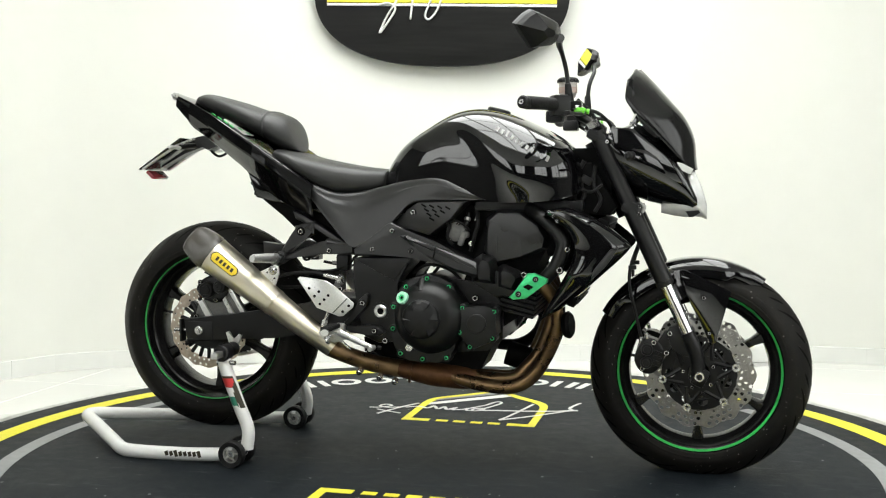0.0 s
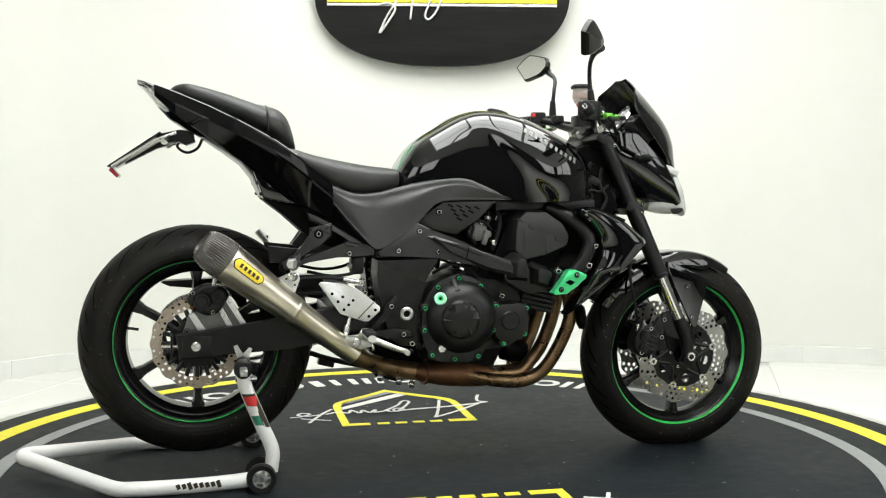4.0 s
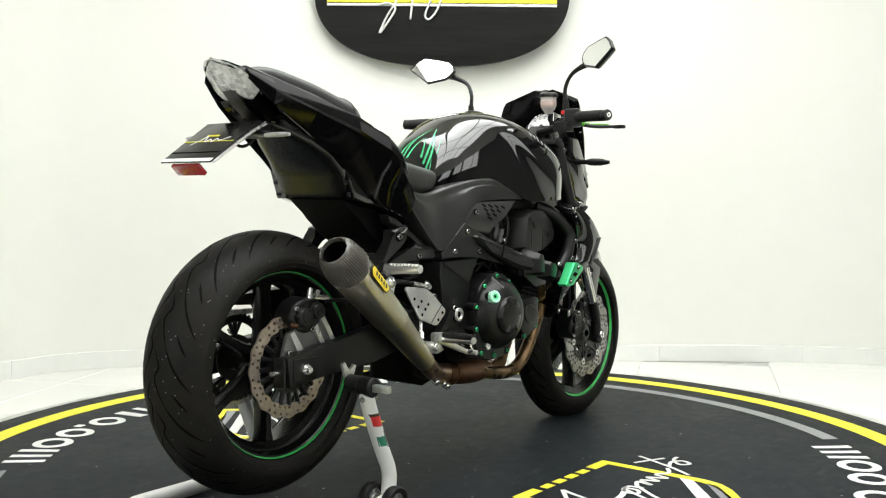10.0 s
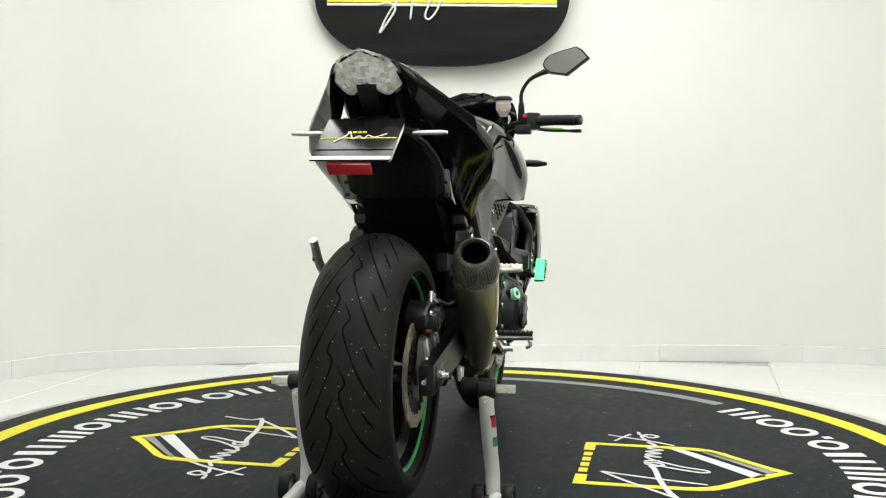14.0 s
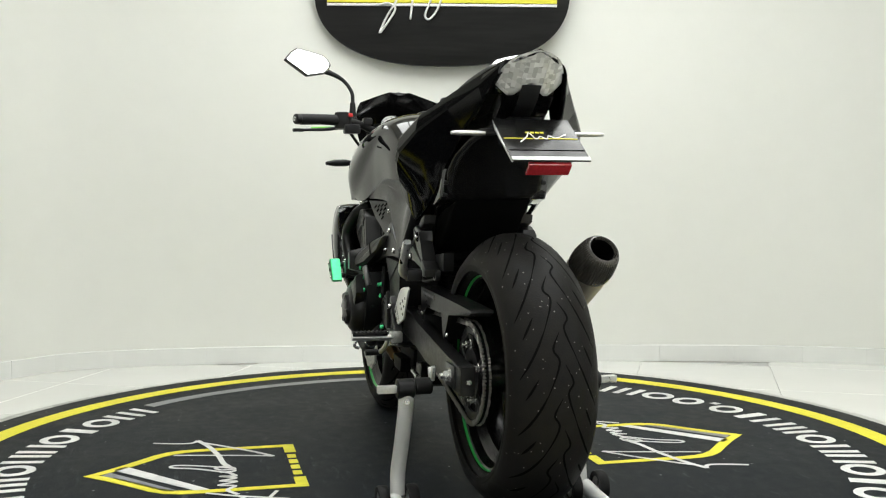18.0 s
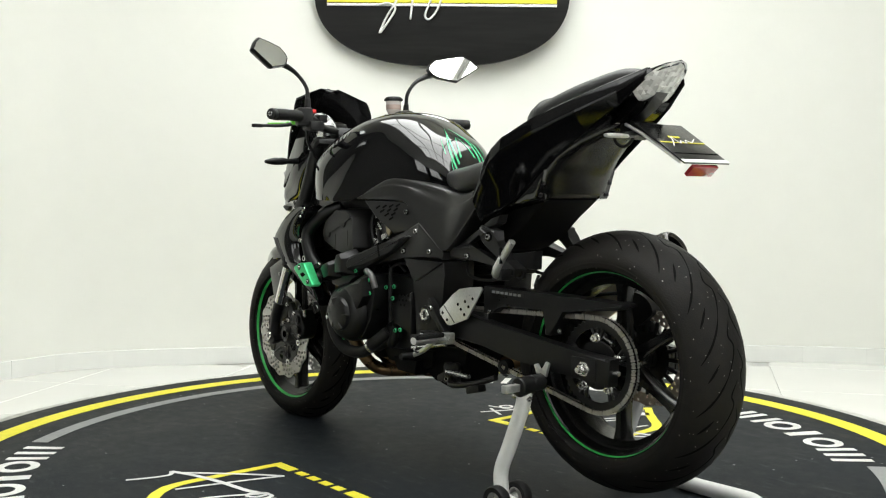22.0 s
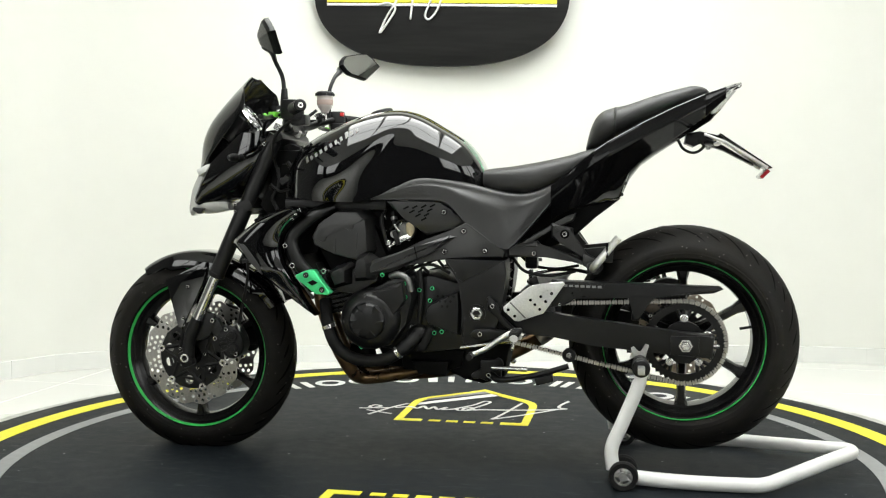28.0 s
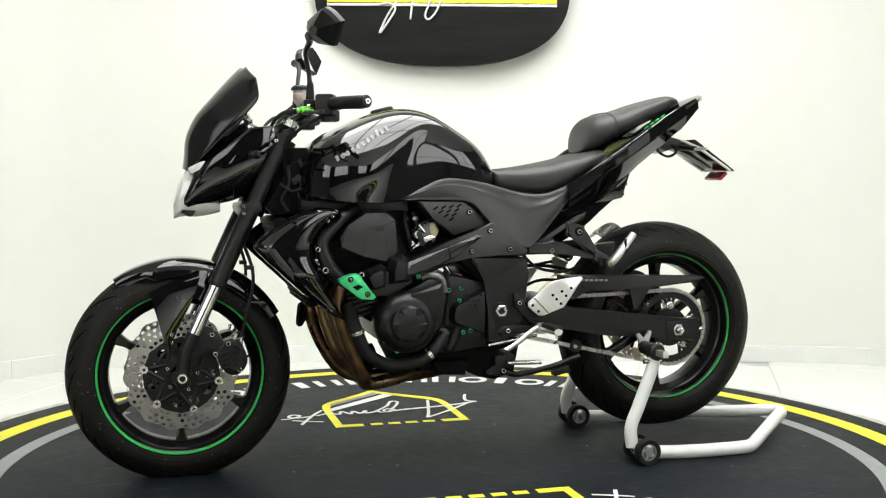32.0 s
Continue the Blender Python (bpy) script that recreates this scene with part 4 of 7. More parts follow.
for x, z in ((-0.36, 0.47), (-0.605, 0.445)):
    bolt(x, 0.138, z, 0.8, guard)
# sprocket, chain
c = (RW[0], 0.103, RW[2])
sp = bmesh.new()
teeth = 45
rows = []
for k in range(teeth * 4):
    a = 2 * math.pi * k / (teeth * 4)
    r = 0.1085 + 0.0035 * math.cos(teeth * a)
    rows.append([(c[0] + q * math.cos(a), c[1] + y, c[2] + q * math.sin(a)) for q, y in ((0.088, -0.003), (r, -0.003), (r, 0.003), (0.088, 0.003))])
loft(rows, cap=False, loop=True, bm=sp)
lathe([(0.03, -0.004), (0.058, -0.004), (0.058, 0.004), (0.03, 0.004)], c, seg=40, closed=True, bm=sp)
for k in range(5):
    a = 2 * math.pi * k / 5 + 0.3
    for off in (-0.2, 0.0, 0.2):
        cyl((c[0] + 0.056 * math.cos(a), c[1], c[2] + 0.056 * math.sin(a)), (c[0] + 0.09 * math.cos(a + off), c[1], c[2] + 0.09 * math.sin(a + off)), 0.0055, 8, bm=sp)
sprocket = part("rear_sprocket", sp, MATTE, bike, "black rear sprocket")
for k in range(5):
    a = 2 * math.pi * k / 5 + 0.3
    q = (c[0] + 0.066 * math.cos(a), c[1] + 0.004, c[2] + 0.066 * math.sin(a))
    part("sprocket_nut", lathe([(0, 0.020), (0.004, 0.020), (0.0045, 0.012), (0.0085, 0.012), (0.0085, 0.003), (0.0115, 0.002), (0.0115, 0), (0, 0)], q, (0, 1, 0), 12), BOLT, sprocket)
# chain path: round the rear sprocket, along both runs to the gearbox sprocket
R1, R2, C2 = 0.113, 0.036, Vector((-0.09, 0, 0.425))
C1 = Vector((c[0], 0, c[2]))
ang = math.atan2(C2.z - C1.z, C2.x - C1.x)
spread = math.acos((R1 - R2) / (C2 - C1).length)
loop_pts = []
for k in range(41):
    a = ang + spread + (2 * math.pi - 2 * spread) * k / 40
    loop_pts.append(Vector((C1.x + R1 * math.cos(a), 0, C1.z + R1 * math.sin(a))))
for k in range(13):
    a = ang - spread + 2 * spread * k / 12
    loop_pts.append(Vector((C2.x + R2 * math.cos(a), 0, C2.z + R2 * math.sin(a))))
loop_pts.append(loop_pts[0])
seglen = [0.0]
for a, b in zip(loop_pts, loop_pts[1:]):
    seglen.append(seglen[-1] + (b - a).length)
chain = part("drive_chain", tube([p + Vector((0, 0.103, 0)) for p in loop_pts], 0.0042, 6), DEEP, bike, "dull steel drive chain")
link = bmesh.new()
for y in (-0.0075, 0.0075):
    prism(smooth_outline([(-0.0072, 0.0), (-0.0050, 0.0066), (0, 0.0036), (0.0050, 0.0066), (0.0072, 0), (0.0050, -0.0066), (0, -0.0036), (-0.0050, -0.0066)], 2), y - 0.0012, y + 0.0012, 0, bm=link)
for x in (-0.0045, 0.0045):
    cyl((x, -0.0095, 0), (x, 0.0095, 0), 0.0028, 8, bm=link)
linksrc = part("chain_link", link, CHAIN, chain)
count = int(seglen[-1] / 0.0159)
for k in range(count):
    s = (k + 0.5) / count * seglen[-1]
    i = max(j for j in range(len(seglen)) if seglen[j] <= s)
    i = min(i, len(loop_pts) - 2)
    f = (s - seglen[i]) / max(1e-9, seglen[i + 1] - seglen[i])
    p = loop_pts[i].lerp(loop_pts[i + 1], f)
    d = loop_pts[i + 1] - loop_pts[i]
    m = Matrix.Translation((p.x, 0.103 + (0.0012 if k % 2 else 0), p.z)) @ Matrix.Rotation(-math.atan2(d.z, d.x), 4, "Y")
    if k == 0:
        linksrc.matrix_basis = m
    else:
        shared("chain_link", linksrc.data, chain, m)


# ---- fuel tank ----
TANK_TOP = [(-0.150, 0.815), (-0.143, 0.842), (-0.118, 0.883), (-0.086, 0.922), (-0.029, 0.958), (0.036, 0.997), (0.077, 1.012), (0.109, 1.017), (0.166, 1.013), (0.232, 0.995), (0.297, 0.966), (0.363, 0.932), (0.40, 0.903), (0.425, 0.868)]
TANK_LOW = [(-0.150, 0.785), (-0.058, 0.805), (0.005, 0.815), (0.051, 0.812), (0.083, 0.795), (0.145, 0.768), (0.192, 0.752), (0.286, 0.752), (0.36, 0.758), (0.425, 0.775)]
TANK_W = [(-0.150, 0.075), (-0.12, 0.108), (-0.08, 0.132), (-0.02, 0.152), (0.05, 0.170), (0.12, 0.190), (0.2, 0.210), (0.28, 0.217), (0.35, 0.202), (0.40, 0.166), (0.425, 0.115)]
RIDGE = [(-0.16, 0.86), (-0.08, 0.915), (0.0, 0.952), (0.06, 0.958), (0.11, 0.938), (0.16, 0.89), (0.21, 0.835), (0.255, 0.79), (0.30, 0.74)]


def soft_at(table, x, reach=0.026):
    """Value of a table, averaged over a short stretch so that reflections run smoothly."""
    w = max(0.0, min(reach, x - table[0][0], table[-1][0] - x))
    return sum(g * curve_at(table, x + w * o) for o, g in ((-1, 0.12), (-0.5, 0.23), (0, 0.3), (0.5, 0.23), (1, 0.12)))


def raw_tank(x, v):
    """A rough point of the tank's left skin: v runs from the top line (0) to the lower edge (1)."""
    zt, zl, w = soft_at(TANK_TOP, x), curve_at(TANK_LOW, x), soft_at(TANK_W, x)
    h = zt - zl
    # the shoulder is a little softer towards the seat
    b = max(0.0, min(1.0, (0.12 - x) / 0.14))
    b = b * b * (3 - 2 * b)
    line = [(0.0, zt), (0.47 * w, zt - 0.038 * h), ((0.80 - 0.02 * b) * w, zt - 0.165 * h), ((0.965 - 0.025 * b) * w, zt - 0.40 * h), (w, zt - 0.68 * h), (0.985 * w, zl)]
    p = catmull([(a, b, 0) for a, b in [(-line[1][0], line[1][1])] + line], 7 * 12 - 11)
    i = 12 + v * 60
    k = min(int(i), len(p) - 2)
    q = p[k].lerp(p[k + 1], i - k)
    y, z = q.x, q.y
    # waist crease: the skin stands out above it and is drawn in behind the knee
    soft = max(0.0, min(1.0, (v - 0.22) / 0.25))
    fade = max(0.0, min(1.0, (x + 0.02) / 0.14)) * max(0.0, min(1.0, (0.40 - x) / 0.1))
    y += (0.007 * math.tanh((z - curve_at(RIDGE, x)) / 0.011) - 0.006) * soft * fade
    # bulged nose ahead of the crease
    y += 0.008 * fade * math.exp(-((x - 0.29) / 0.07) ** 2 - ((z - 0.83) / 0.05) ** 2)
    return (x, y, z)


# the skin as a grid, evened out so that reflections run in long clean shapes
NX, NV = 80, 40
SKIN = np.array([[raw_tank(-0.150 + 0.575 * i / NX, j / NV) for j in range(NV + 1)] for i in range(NX + 1)])
for step in range(10):
    mid = SKIN.copy()
    mid[1:-1, 1:-1] = 0.5 * SKIN[1:-1, 1:-1] + 0.125 * (SKIN[:-2, 1:-1] + SKIN[2:, 1:-1] + SKIN[1:-1, :-2] + SKIN[1:-1, 2:])
    # the top line has its mirror image beyond it
    over = SKIN[1:-1, 1] * np.array([1, -1, 1])
    mid[1:-1, 0] = 0.5 * SKIN[1:-1, 0] + 0.125 * (SKIN[:-2, 0] + SKIN[2:, 0] + SKIN[1:-1, 1] + over)
    SKIN = mid


def tank_point(x, v, s, lift=0.0):
    """A point of the tank's skin on side s, lifted off it by a little."""
    fi, fj = max(0.0, min(NX - 1e-6, (x + 0.150) / 0.575 * NX)), max(0.0, min(NV - 1e-6, v * NV))
    i, j = int(fi), int(fj)
    fi, fj = fi - i, fj - j
    p = (SKIN[i, j] * (1 - fi) + SKIN[i + 1, j] * fi) * (1 - fj) + (SKIN[i, j + 1] * (1 - fi) + SKIN[i + 1, j + 1] * fi) * fj
    return Vector((p[0], s * (p[1] + lift * min(1, 3 * v)), p[2] + lift * (1 - v)))


def skin_at(i, j, s):
    return (SKIN[i, j, 0], s * SKIN[i, j, 1], SKIN[i, j, 2])


tank = part("fuel_tank", loft([[skin_at(i, NV - k, 1) for k in range(NV)] + [skin_at(i, k, -1) for k in range(NV + 1)] for i in range(NX + 1)]), GLOSS, bike, "glossy black fuel tank", angle=60)


def tank_patch(name, corners, mat, label="", lift=0.0013, nx=10, nv=6):
    """A thin sheet on the tank's skin; corners: (x, v) in a ring of four, and the side."""
    (a, b, c, d), s = corners
    bm = bmesh.new()
    grid = []
    for i in range(nx + 1):
        f = i / nx
        row = []
        for j in range(nv + 1):
            g = j / nv
            x = (a[0] * (1 - f) + b[0] * f) * (1 - g) + (d[0] * (1 - f) + c[0] * f) * g
            v = (a[1] * (1 - f) + b[1] * f) * (1 - g) + (d[1] * (1 - f) + c[1] * f) * g
            row.append(bm.verts.new(tank_point(x, v, s, lift)))
        grid.append(row)
    for i in range(nx):
        for j in range(nv):
            bm.faces.new((grid[i][j], grid[i + 1][j], grid[i + 1][j + 1], grid[i][j + 1]))
    return part(name, bm, mat, tank, label, angle=80)


# silver maker's mark as plain slanted bars on both flanks
for s in (1, -1):
    for k in range(11):
        f = k / 10
        x = 0.338 - 0.138 * f
        v = 0.635 - 0.165 * f
        w, h = 0.0066, 0.066 if k in (0, 8) else 0.044
        tank_patch("silver_bar", (((x - w / 2, v - 0.006), (x + w / 2, v + 0.008), (x + w / 2 + 0.006, v + 0.008 - h), (x - w / 2 + 0.006, v - 0.006 - h)), s), SILVERINK, "silver bar of the tank lettering", 0.0013, 3, 3)
# thin green stripes on the back of the tank
for s in (1, -1):
    for x0, v0, x1, v1, w in ((-0.136, 0.28, -0.050, 0.055, 0.050), (-0.130, 0.18, -0.025, 0.02, 0.040), (-0.140, 0.40, -0.105, 0.17, 0.045), (-0.120, 0.10, -0.065, 0.0, 0.035), (-0.108, 0.29, -0.060, 0.15, 0.024)):
        tank_patch("green_decal", (((x0, max(0.0, v0 - w / 2)), (x1, max(0.0, v1 - 0.003)), (x1 - 0.003, v1 + 0.006), (x0 - 0.002, v0 + w / 2)), s), GREENDECAL, "green decal stripe", 0.0013, 12, 3)
part("filler_cap", lathe([(0, 0.006), (0.028, 0.006), (0.033, 0.003), (0.035, -0.006)], (0.175, 0, 1.012), (0.25, 0, 1), 32), MATTE, tank, "dark fuel filler cap")

# dark rail under the tank
part("tank_rail", block((0.28, 0, 0.742), (0.30, 0.27, 0.03), 0.006), MATTE, bike)


# ---- seats ----
def cushion(xs, top, low, width, expo=2.7, n=28):
    rows = []
    for x in xs:
        zt, zl, w = curve_at(top, x), curve_at(low, x), curve_at(width, x)
        zc, hz = (zt + zl) / 2, max(0.003, (zt - zl) / 2)
        ring = []
        for k in range(n):
            t = 2 * math.pi * k / n
            c, s = math.cos(t), math.sin(t)
            ring.append((x, w * math.copysign(abs(c) ** (2 / expo), c), zc + hz * math.copysign(abs(s) ** (2 / expo), s)))
        rows.append(ring)
    return loft(rows)


PIL_TOP = [(-0.762, 1.056), (-0.75, 1.067), (-0.721, 1.074), (-0.697, 1.071), (-0.615, 1.049), (-0.534, 1.022), (-0.505, 1.016), (-0.475, 1.008), (-0.452, 0.990), (-0.438, 0.962), (-0.429, 0.930), (-0.424, 0.906)]
PIL_LOW = [(-0.762, 1.046), (-0.72, 1.025), (-0.665, 1.000), (-0.583, 0.965), (-0.518, 0.932), (-0.461, 0.900), (-0.424, 0.898)]
PIL_W = [(-0.762, 0.022), (-0.745, 0.050), (-0.70, 0.082), (-0.60, 0.114), (-0.52, 0.126), (-0.48, 0.120), (-0.455, 0.104), (-0.438, 0.082), (-0.428, 0.058), (-0.424, 0.040)]
pillion = part("pillion_seat", cushion([-0.762 + 0.338 * k / 44 for k in range(45)], PIL_TOP, PIL_LOW, PIL_W, 2.5), LEATHER, bike, "black vinyl pillion pad", angle=70)
band = bmesh.new()
rows = []
for x in (-0.508, -0.504, -0.500):
    zt, zl, w = curve_at(PIL_TOP, x), curve_at(PIL_LOW, x), curve_at(PIL_W, x)
    lift = 0.0035 if x == -0.504 else 0.0
    rows.append([(x, (w + lift) * math.copysign(abs(math.cos(t)) ** 0.8, math.cos(t)), (zt + zl) / 2 + ((zt - zl) / 2 + lift) * math.copysign(abs(math.sin(t)) ** 0.8, math.sin(t))) for t in (2 * math.pi * k / 36 for k in range(36))])
part("seam_piping", loft(rows, cap=False, bm=band), LEATHER, pillion)

SEAT_TOP = [(-0.468, 0.905), (-0.43, 0.897), (-0.375, 0.881), (-0.28, 0.862), (-0.217, 0.852), (-0.16, 0.846), (-0.139, 0.842)]
SEAT_LOW = [(-0.468, 0.86), (-0.40, 0.822), (-0.34, 0.790), (-0.278, 0.768), (-0.215, 0.768), (-0.16, 0.780), (-0.139, 0.79)]
SEAT_W = [(-0.468, 0.13), (-0.42, 0.145), (-0.34, 0.150), (-0.26, 0.146), (-0.20, 0.128), (-0.15, 0.102), (-0.139, 0.095)]
part("rider_seat", cushion([-0.468 + 0.329 * k / 36 for k in range(37)], SEAT_TOP, SEAT_LOW, SEAT_W, 3.2), LEATHER, bike, "black vinyl rider seat", angle=70)

# ---- tail ----
TAIL = [(-0.80, (0.068, 1.063), (0.076, 1.049), (0.074, 1.034)), (-0.76, (0.090, 1.049), (0.100, 1.019), (0.088, 0.992)), (-0.68, (0.126, 1.010), (0.138, 0.974), (0.108, 0.932)),
        (-0.60, (0.166, 0.962), (0.174, 0.930), (0.122, 0.884)), (-0.55, (0.195, 0.938), (0.200, 0.902), (0.128, 0.842)), (-0.504, (0.214, 0.912), (0.217, 0.878), (0.130, 0.795)), (-0.46, (0.219, 0.884), (0.221, 0.852), (0.135, 0.757)),
        (-0.428, (0.208, 0.863), (0.212, 0.830), (0.140, 0.742)), (-0.395, (0.184, 0.831), (0.188, 0.800), (0.145, 0.732)), (-0.335, (0.150, 0.786), (0.160, 0.752), (0.146, 0.705))]


def tail_section(x):
    out = []
    for i in (1, 2, 3):
        out.append((soft_at([(r[0], r[i][0]) for r in TAIL], x, 0.07) + 0.020 * max(0.0, min(1.0, (x + 0.74) / 0.18)) * (i < 3), soft_at([(r[0], r[i][1]) for r in TAIL], x, 0.07) + (0.008 if i < 3 else 0.0) * max(0.0, min(1.0, (x + 0.74) / 0.12))))
    return out


TAIL_CUTS = (-0.80, -0.745, -0.66, -0.57, -0.49, -0.452, -0.425, -0.395, -0.335)


def tail_skin(up, mid, low):
    """Section of the side panel: flat top ledge, rounded edge, two flat facets."""
    u, m, l = Vector((*up, 0)), Vector((*mid, 0)), Vector((low[0] + 0.006, low[1], 0))
    top = Vector((up[0] * 0.72 - 0.012, up[1] - 0.004, 0))
    edge = Vector((up[0] - 0.012, up[1] + 0.003, 0))
    pts = [top, top.lerp(edge, 0.5), edge, u.lerp(edge, 0.35) + Vector((0.001, 0.0005, 0)), u + Vector((-0.001, -0.003, 0))]
    pts += [u.lerp(m, f) for f in (0.5, 0.9)] + [m.lerp(l, 0.05)]
    pts += [m.lerp(l, f) for f in (0.5, 0.93)]
    return pts + [l + Vector((-0.002, 0, 0)), l + Vector((-0.006, 0.001, 0))]


for s in (1, -1):
    rows = []
    for x in TAIL_CUTS:
        up, mid, low = tail_section(x)
        skin = tail_skin(up, mid, low)
        ring = [(x, s * p.x, p.y) for p in skin] + [(x, s * (p.x - 0.006), p.y + (0.004 if j > 6 else -0.004)) for j, p in list(enumerate(skin))[::-1]]
        rows.append(ring)
    side = part("tail_panel", loft(rows), TAILBLACK, bike, "glossy black tail side panel", angle=9)
    # thin round bead added to draw the bright highlight along the upper edge
    part("highlight_bead", tube([(x, s * (tail_section(x)[0][0] - 0.007), tail_section(x)[0][1] + 0.0005) for x in TAIL_CUTS[:-1]], 0.0034, 8), GLOSS, side)
    # bright green lettering bars tucked under the pillion pad
    for k in range(4):
        x = -0.668 + 0.024 * k
        up = tail_section(x)[0]
        up2 = tail_section(x + 0.015)[0]
        bm = bmesh.new()
        loft([[(x, s * (up[0] * 0.8 - 0.006), up[1] + 0.001), (x, s * up[0] * 0.8, up[1] + 0.001), (x, s * up[0] * 0.8, up[1] + 0.004), (x, s * (up[0] * 0.8 - 0.006), up[1] + 0.005)],
              [(x + 0.015, s * (up2[0] * 0.8 - 0.006), up2[1] + 0.001), (x + 0.015, s * up2[0] * 0.8, up2[1] + 0.001), (x + 0.015, s * up2[0] * 0.8, up2[1] + 0.004), (x + 0.015, s * (up2[0] * 0.8 - 0.006), up2[1] + 0.005)]], bm=bm)
        part("green_bar", bm, GREENLINE, side)
    # lower wedge below the panel
    part("tail_wedge", prism([(-0.545, 0.835), (-0.50, 0.80), (-0.43, 0.745), (-0.475, 0.752), (-0.52, 0.762)], 0.10 * s, 0.136 * s, 0.006), GLOSS, side)

# tail unit top, lamp and the black piece under it
rows = []
for x, hw, zt, zb in ((-0.847, 0.012, 1.084, 1.077), (-0.828, 0.046, 1.080, 1.066), (-0.80, 0.066, 1.070, 1.054), (-0.75, 0.080, 1.052, 1.036), (-0.70, 0.095, 1.022, 1.002)):
    rows.append([(x, hw * u, zt - 0.010 * u * u if lay else zb - 0.006 * u * u) for lay in (1, 0) for u in ([-1, -0.5, 0, 0.5, 1] if lay else [1, 0.5, 0, -0.5, -1])])
part("tail_top", loft(rows), GLOSS, bike)


LENS_TOP = [(0.0, 1.081), (0.03, 1.075), (0.056, 1.063), (0.070, 1.047), (0.079, 1.030)]
LENS_LOW = [(0.0, 1.022), (0.022, 1.006), (0.042, 0.995), (0.062, 1.010), (0.079, 1.026)]


def tail_face(y, z):
    """The slanted, bowed rear face of the tail."""
    return Vector((-0.848 + 0.8 * (1.082 - z) + 4.5 * y * y, y, z))


def lens_sheet(grow, back, bulge):
    """A sheet in the outline of the tail lamp, grown outwards and pushed in."""
    bm = bmesh.new()
    cols = []
    for i in range(29):
        y = 0.079 * (-1 + 2 * i / 28)
        top = float(np.interp(abs(y), [q[0] for q in LENS_TOP], [q[1] for q in LENS_TOP]))
        low = float(np.interp(abs(y), [q[0] for q in LENS_LOW], [q[1] for q in LENS_LOW]))
        col = []
        for j in range(11):
            z = low + (top - low) * j / 10
            p = tail_face(y * grow, 1.036 + (z - 1.036) * grow)
            rib = bulge * (abs(math.sin(math.pi * y / 0.037)) + 0.6 * abs(math.sin(math.pi * (z - 0.01 - 2.2 * y * y) / 0.036)))
            col.append(bm.verts.new(p + Vector((back - rib, 0, 0))))
        cols.append(col)
    for i in range(28):
        for j in range(10):
            bm.faces.new((cols[i][j], cols[i + 1][j], cols[i + 1][j + 1], cols[i][j + 1]))
    ext = bmesh.ops.extrude_face_region(bm, geom=list(bm.faces))
    for v in ext["geom"]:
        if isinstance(v, bmesh.types.BMVert):
            v.co += Vector((0.013, 0, -0.006))
    return bm


tail_lamp = part("tail_lamp", lens_sheet(1.0, -0.002, 0.0014), LENS, bike, "clear tail lamp lens with a faceted reflector", angle=80)
for y0 in (-0.0275, 0.0275):
    part("lens_divider", tube([tail_face(y0 * (1 - 0.12 * f), 1.070 - 0.062 * f) + Vector((-0.0045, 0, 0)) for f in (0, 0.33, 0.66, 1.0)], 0.0012, 6), LENS, tail_lamp)
part("lamp_surround", lens_sheet(1.03, 0.011, 0.0), GLOSS, tail_lamp)
part("tail_fill", prism([(-0.765, 1.03), (-0.78, 1.03), (-0.735, 0.965), (-0.70, 0.945), (-0.62, 0.90), (-0.60, 0.95), (-0.68, 1.0)], -0.045, 0.045, 0.0), GLOSS, bike)
part("tail_underlip", prism([(-0.772, 0.992), (-0.74, 0.995), (-0.69, 0.95), (-0.69, 0.94), (-0.715, 0.945), (-0.755, 0.972)], -0.058, 0.058, 0.0), TAILBLACK, bike)
part("tail_chin", prism([(-0.796, 1.012), (-0.765, 1.02), (-0.70, 0.96), (-0.69, 0.94), (-0.715, 0.945), (-0.765, 0.978)], -0.022, 0.022, 0.0), SATIN, bike, "matte black piece under the tail lamp")

# undertail tray
rows = []
for x, hw, zb, zt in ((-0.705, 0.035, 0.942, 0.958), (-0.67, 0.06, 0.918, 0.97), (-0.62, 0.096, 0.886, 0.95), (-0.575, 0.116, 0.853, 0.93), (-0.545, 0.124, 0.815, 0.905), (-0.528, 0.127, 0.775, 0.89), (-0.515, 0.128, 0.757, 0.88), (-0.46, 0.129, 0.742, 0.84), (-0.40, 0.124, 0.732, 0.81), (-0.33, 0.10, 0.70, 0.78)):
    zc, hz = (zb + zt) / 2, (zt - zb) / 2
    rows.append([(x, hw * math.copysign(abs(math.cos(t)) ** 0.35, math.cos(t)), zc + hz * math.copysign(abs(math.sin(t)) ** 0.35, math.sin(t))) for t in (2 * math.pi * k / 40 for k in range(40))])
tray = part("undertail", loft(rows), SEMI, bike, "satin black undertail tray", angle=60)
for s in (1, -1):
    for x, z in ((-0.532, 0.803), (-0.522, 0.773)):
        part("lug", cyl((x, 0.118 * s, z), (x - 0.002, 0.1295 * s, z), 0.0055, 10, 0.001), MATTE, tray)
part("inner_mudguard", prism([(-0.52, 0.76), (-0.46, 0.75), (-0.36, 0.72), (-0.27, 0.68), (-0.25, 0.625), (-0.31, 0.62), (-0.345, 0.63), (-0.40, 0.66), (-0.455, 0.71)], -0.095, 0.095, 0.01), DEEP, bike)

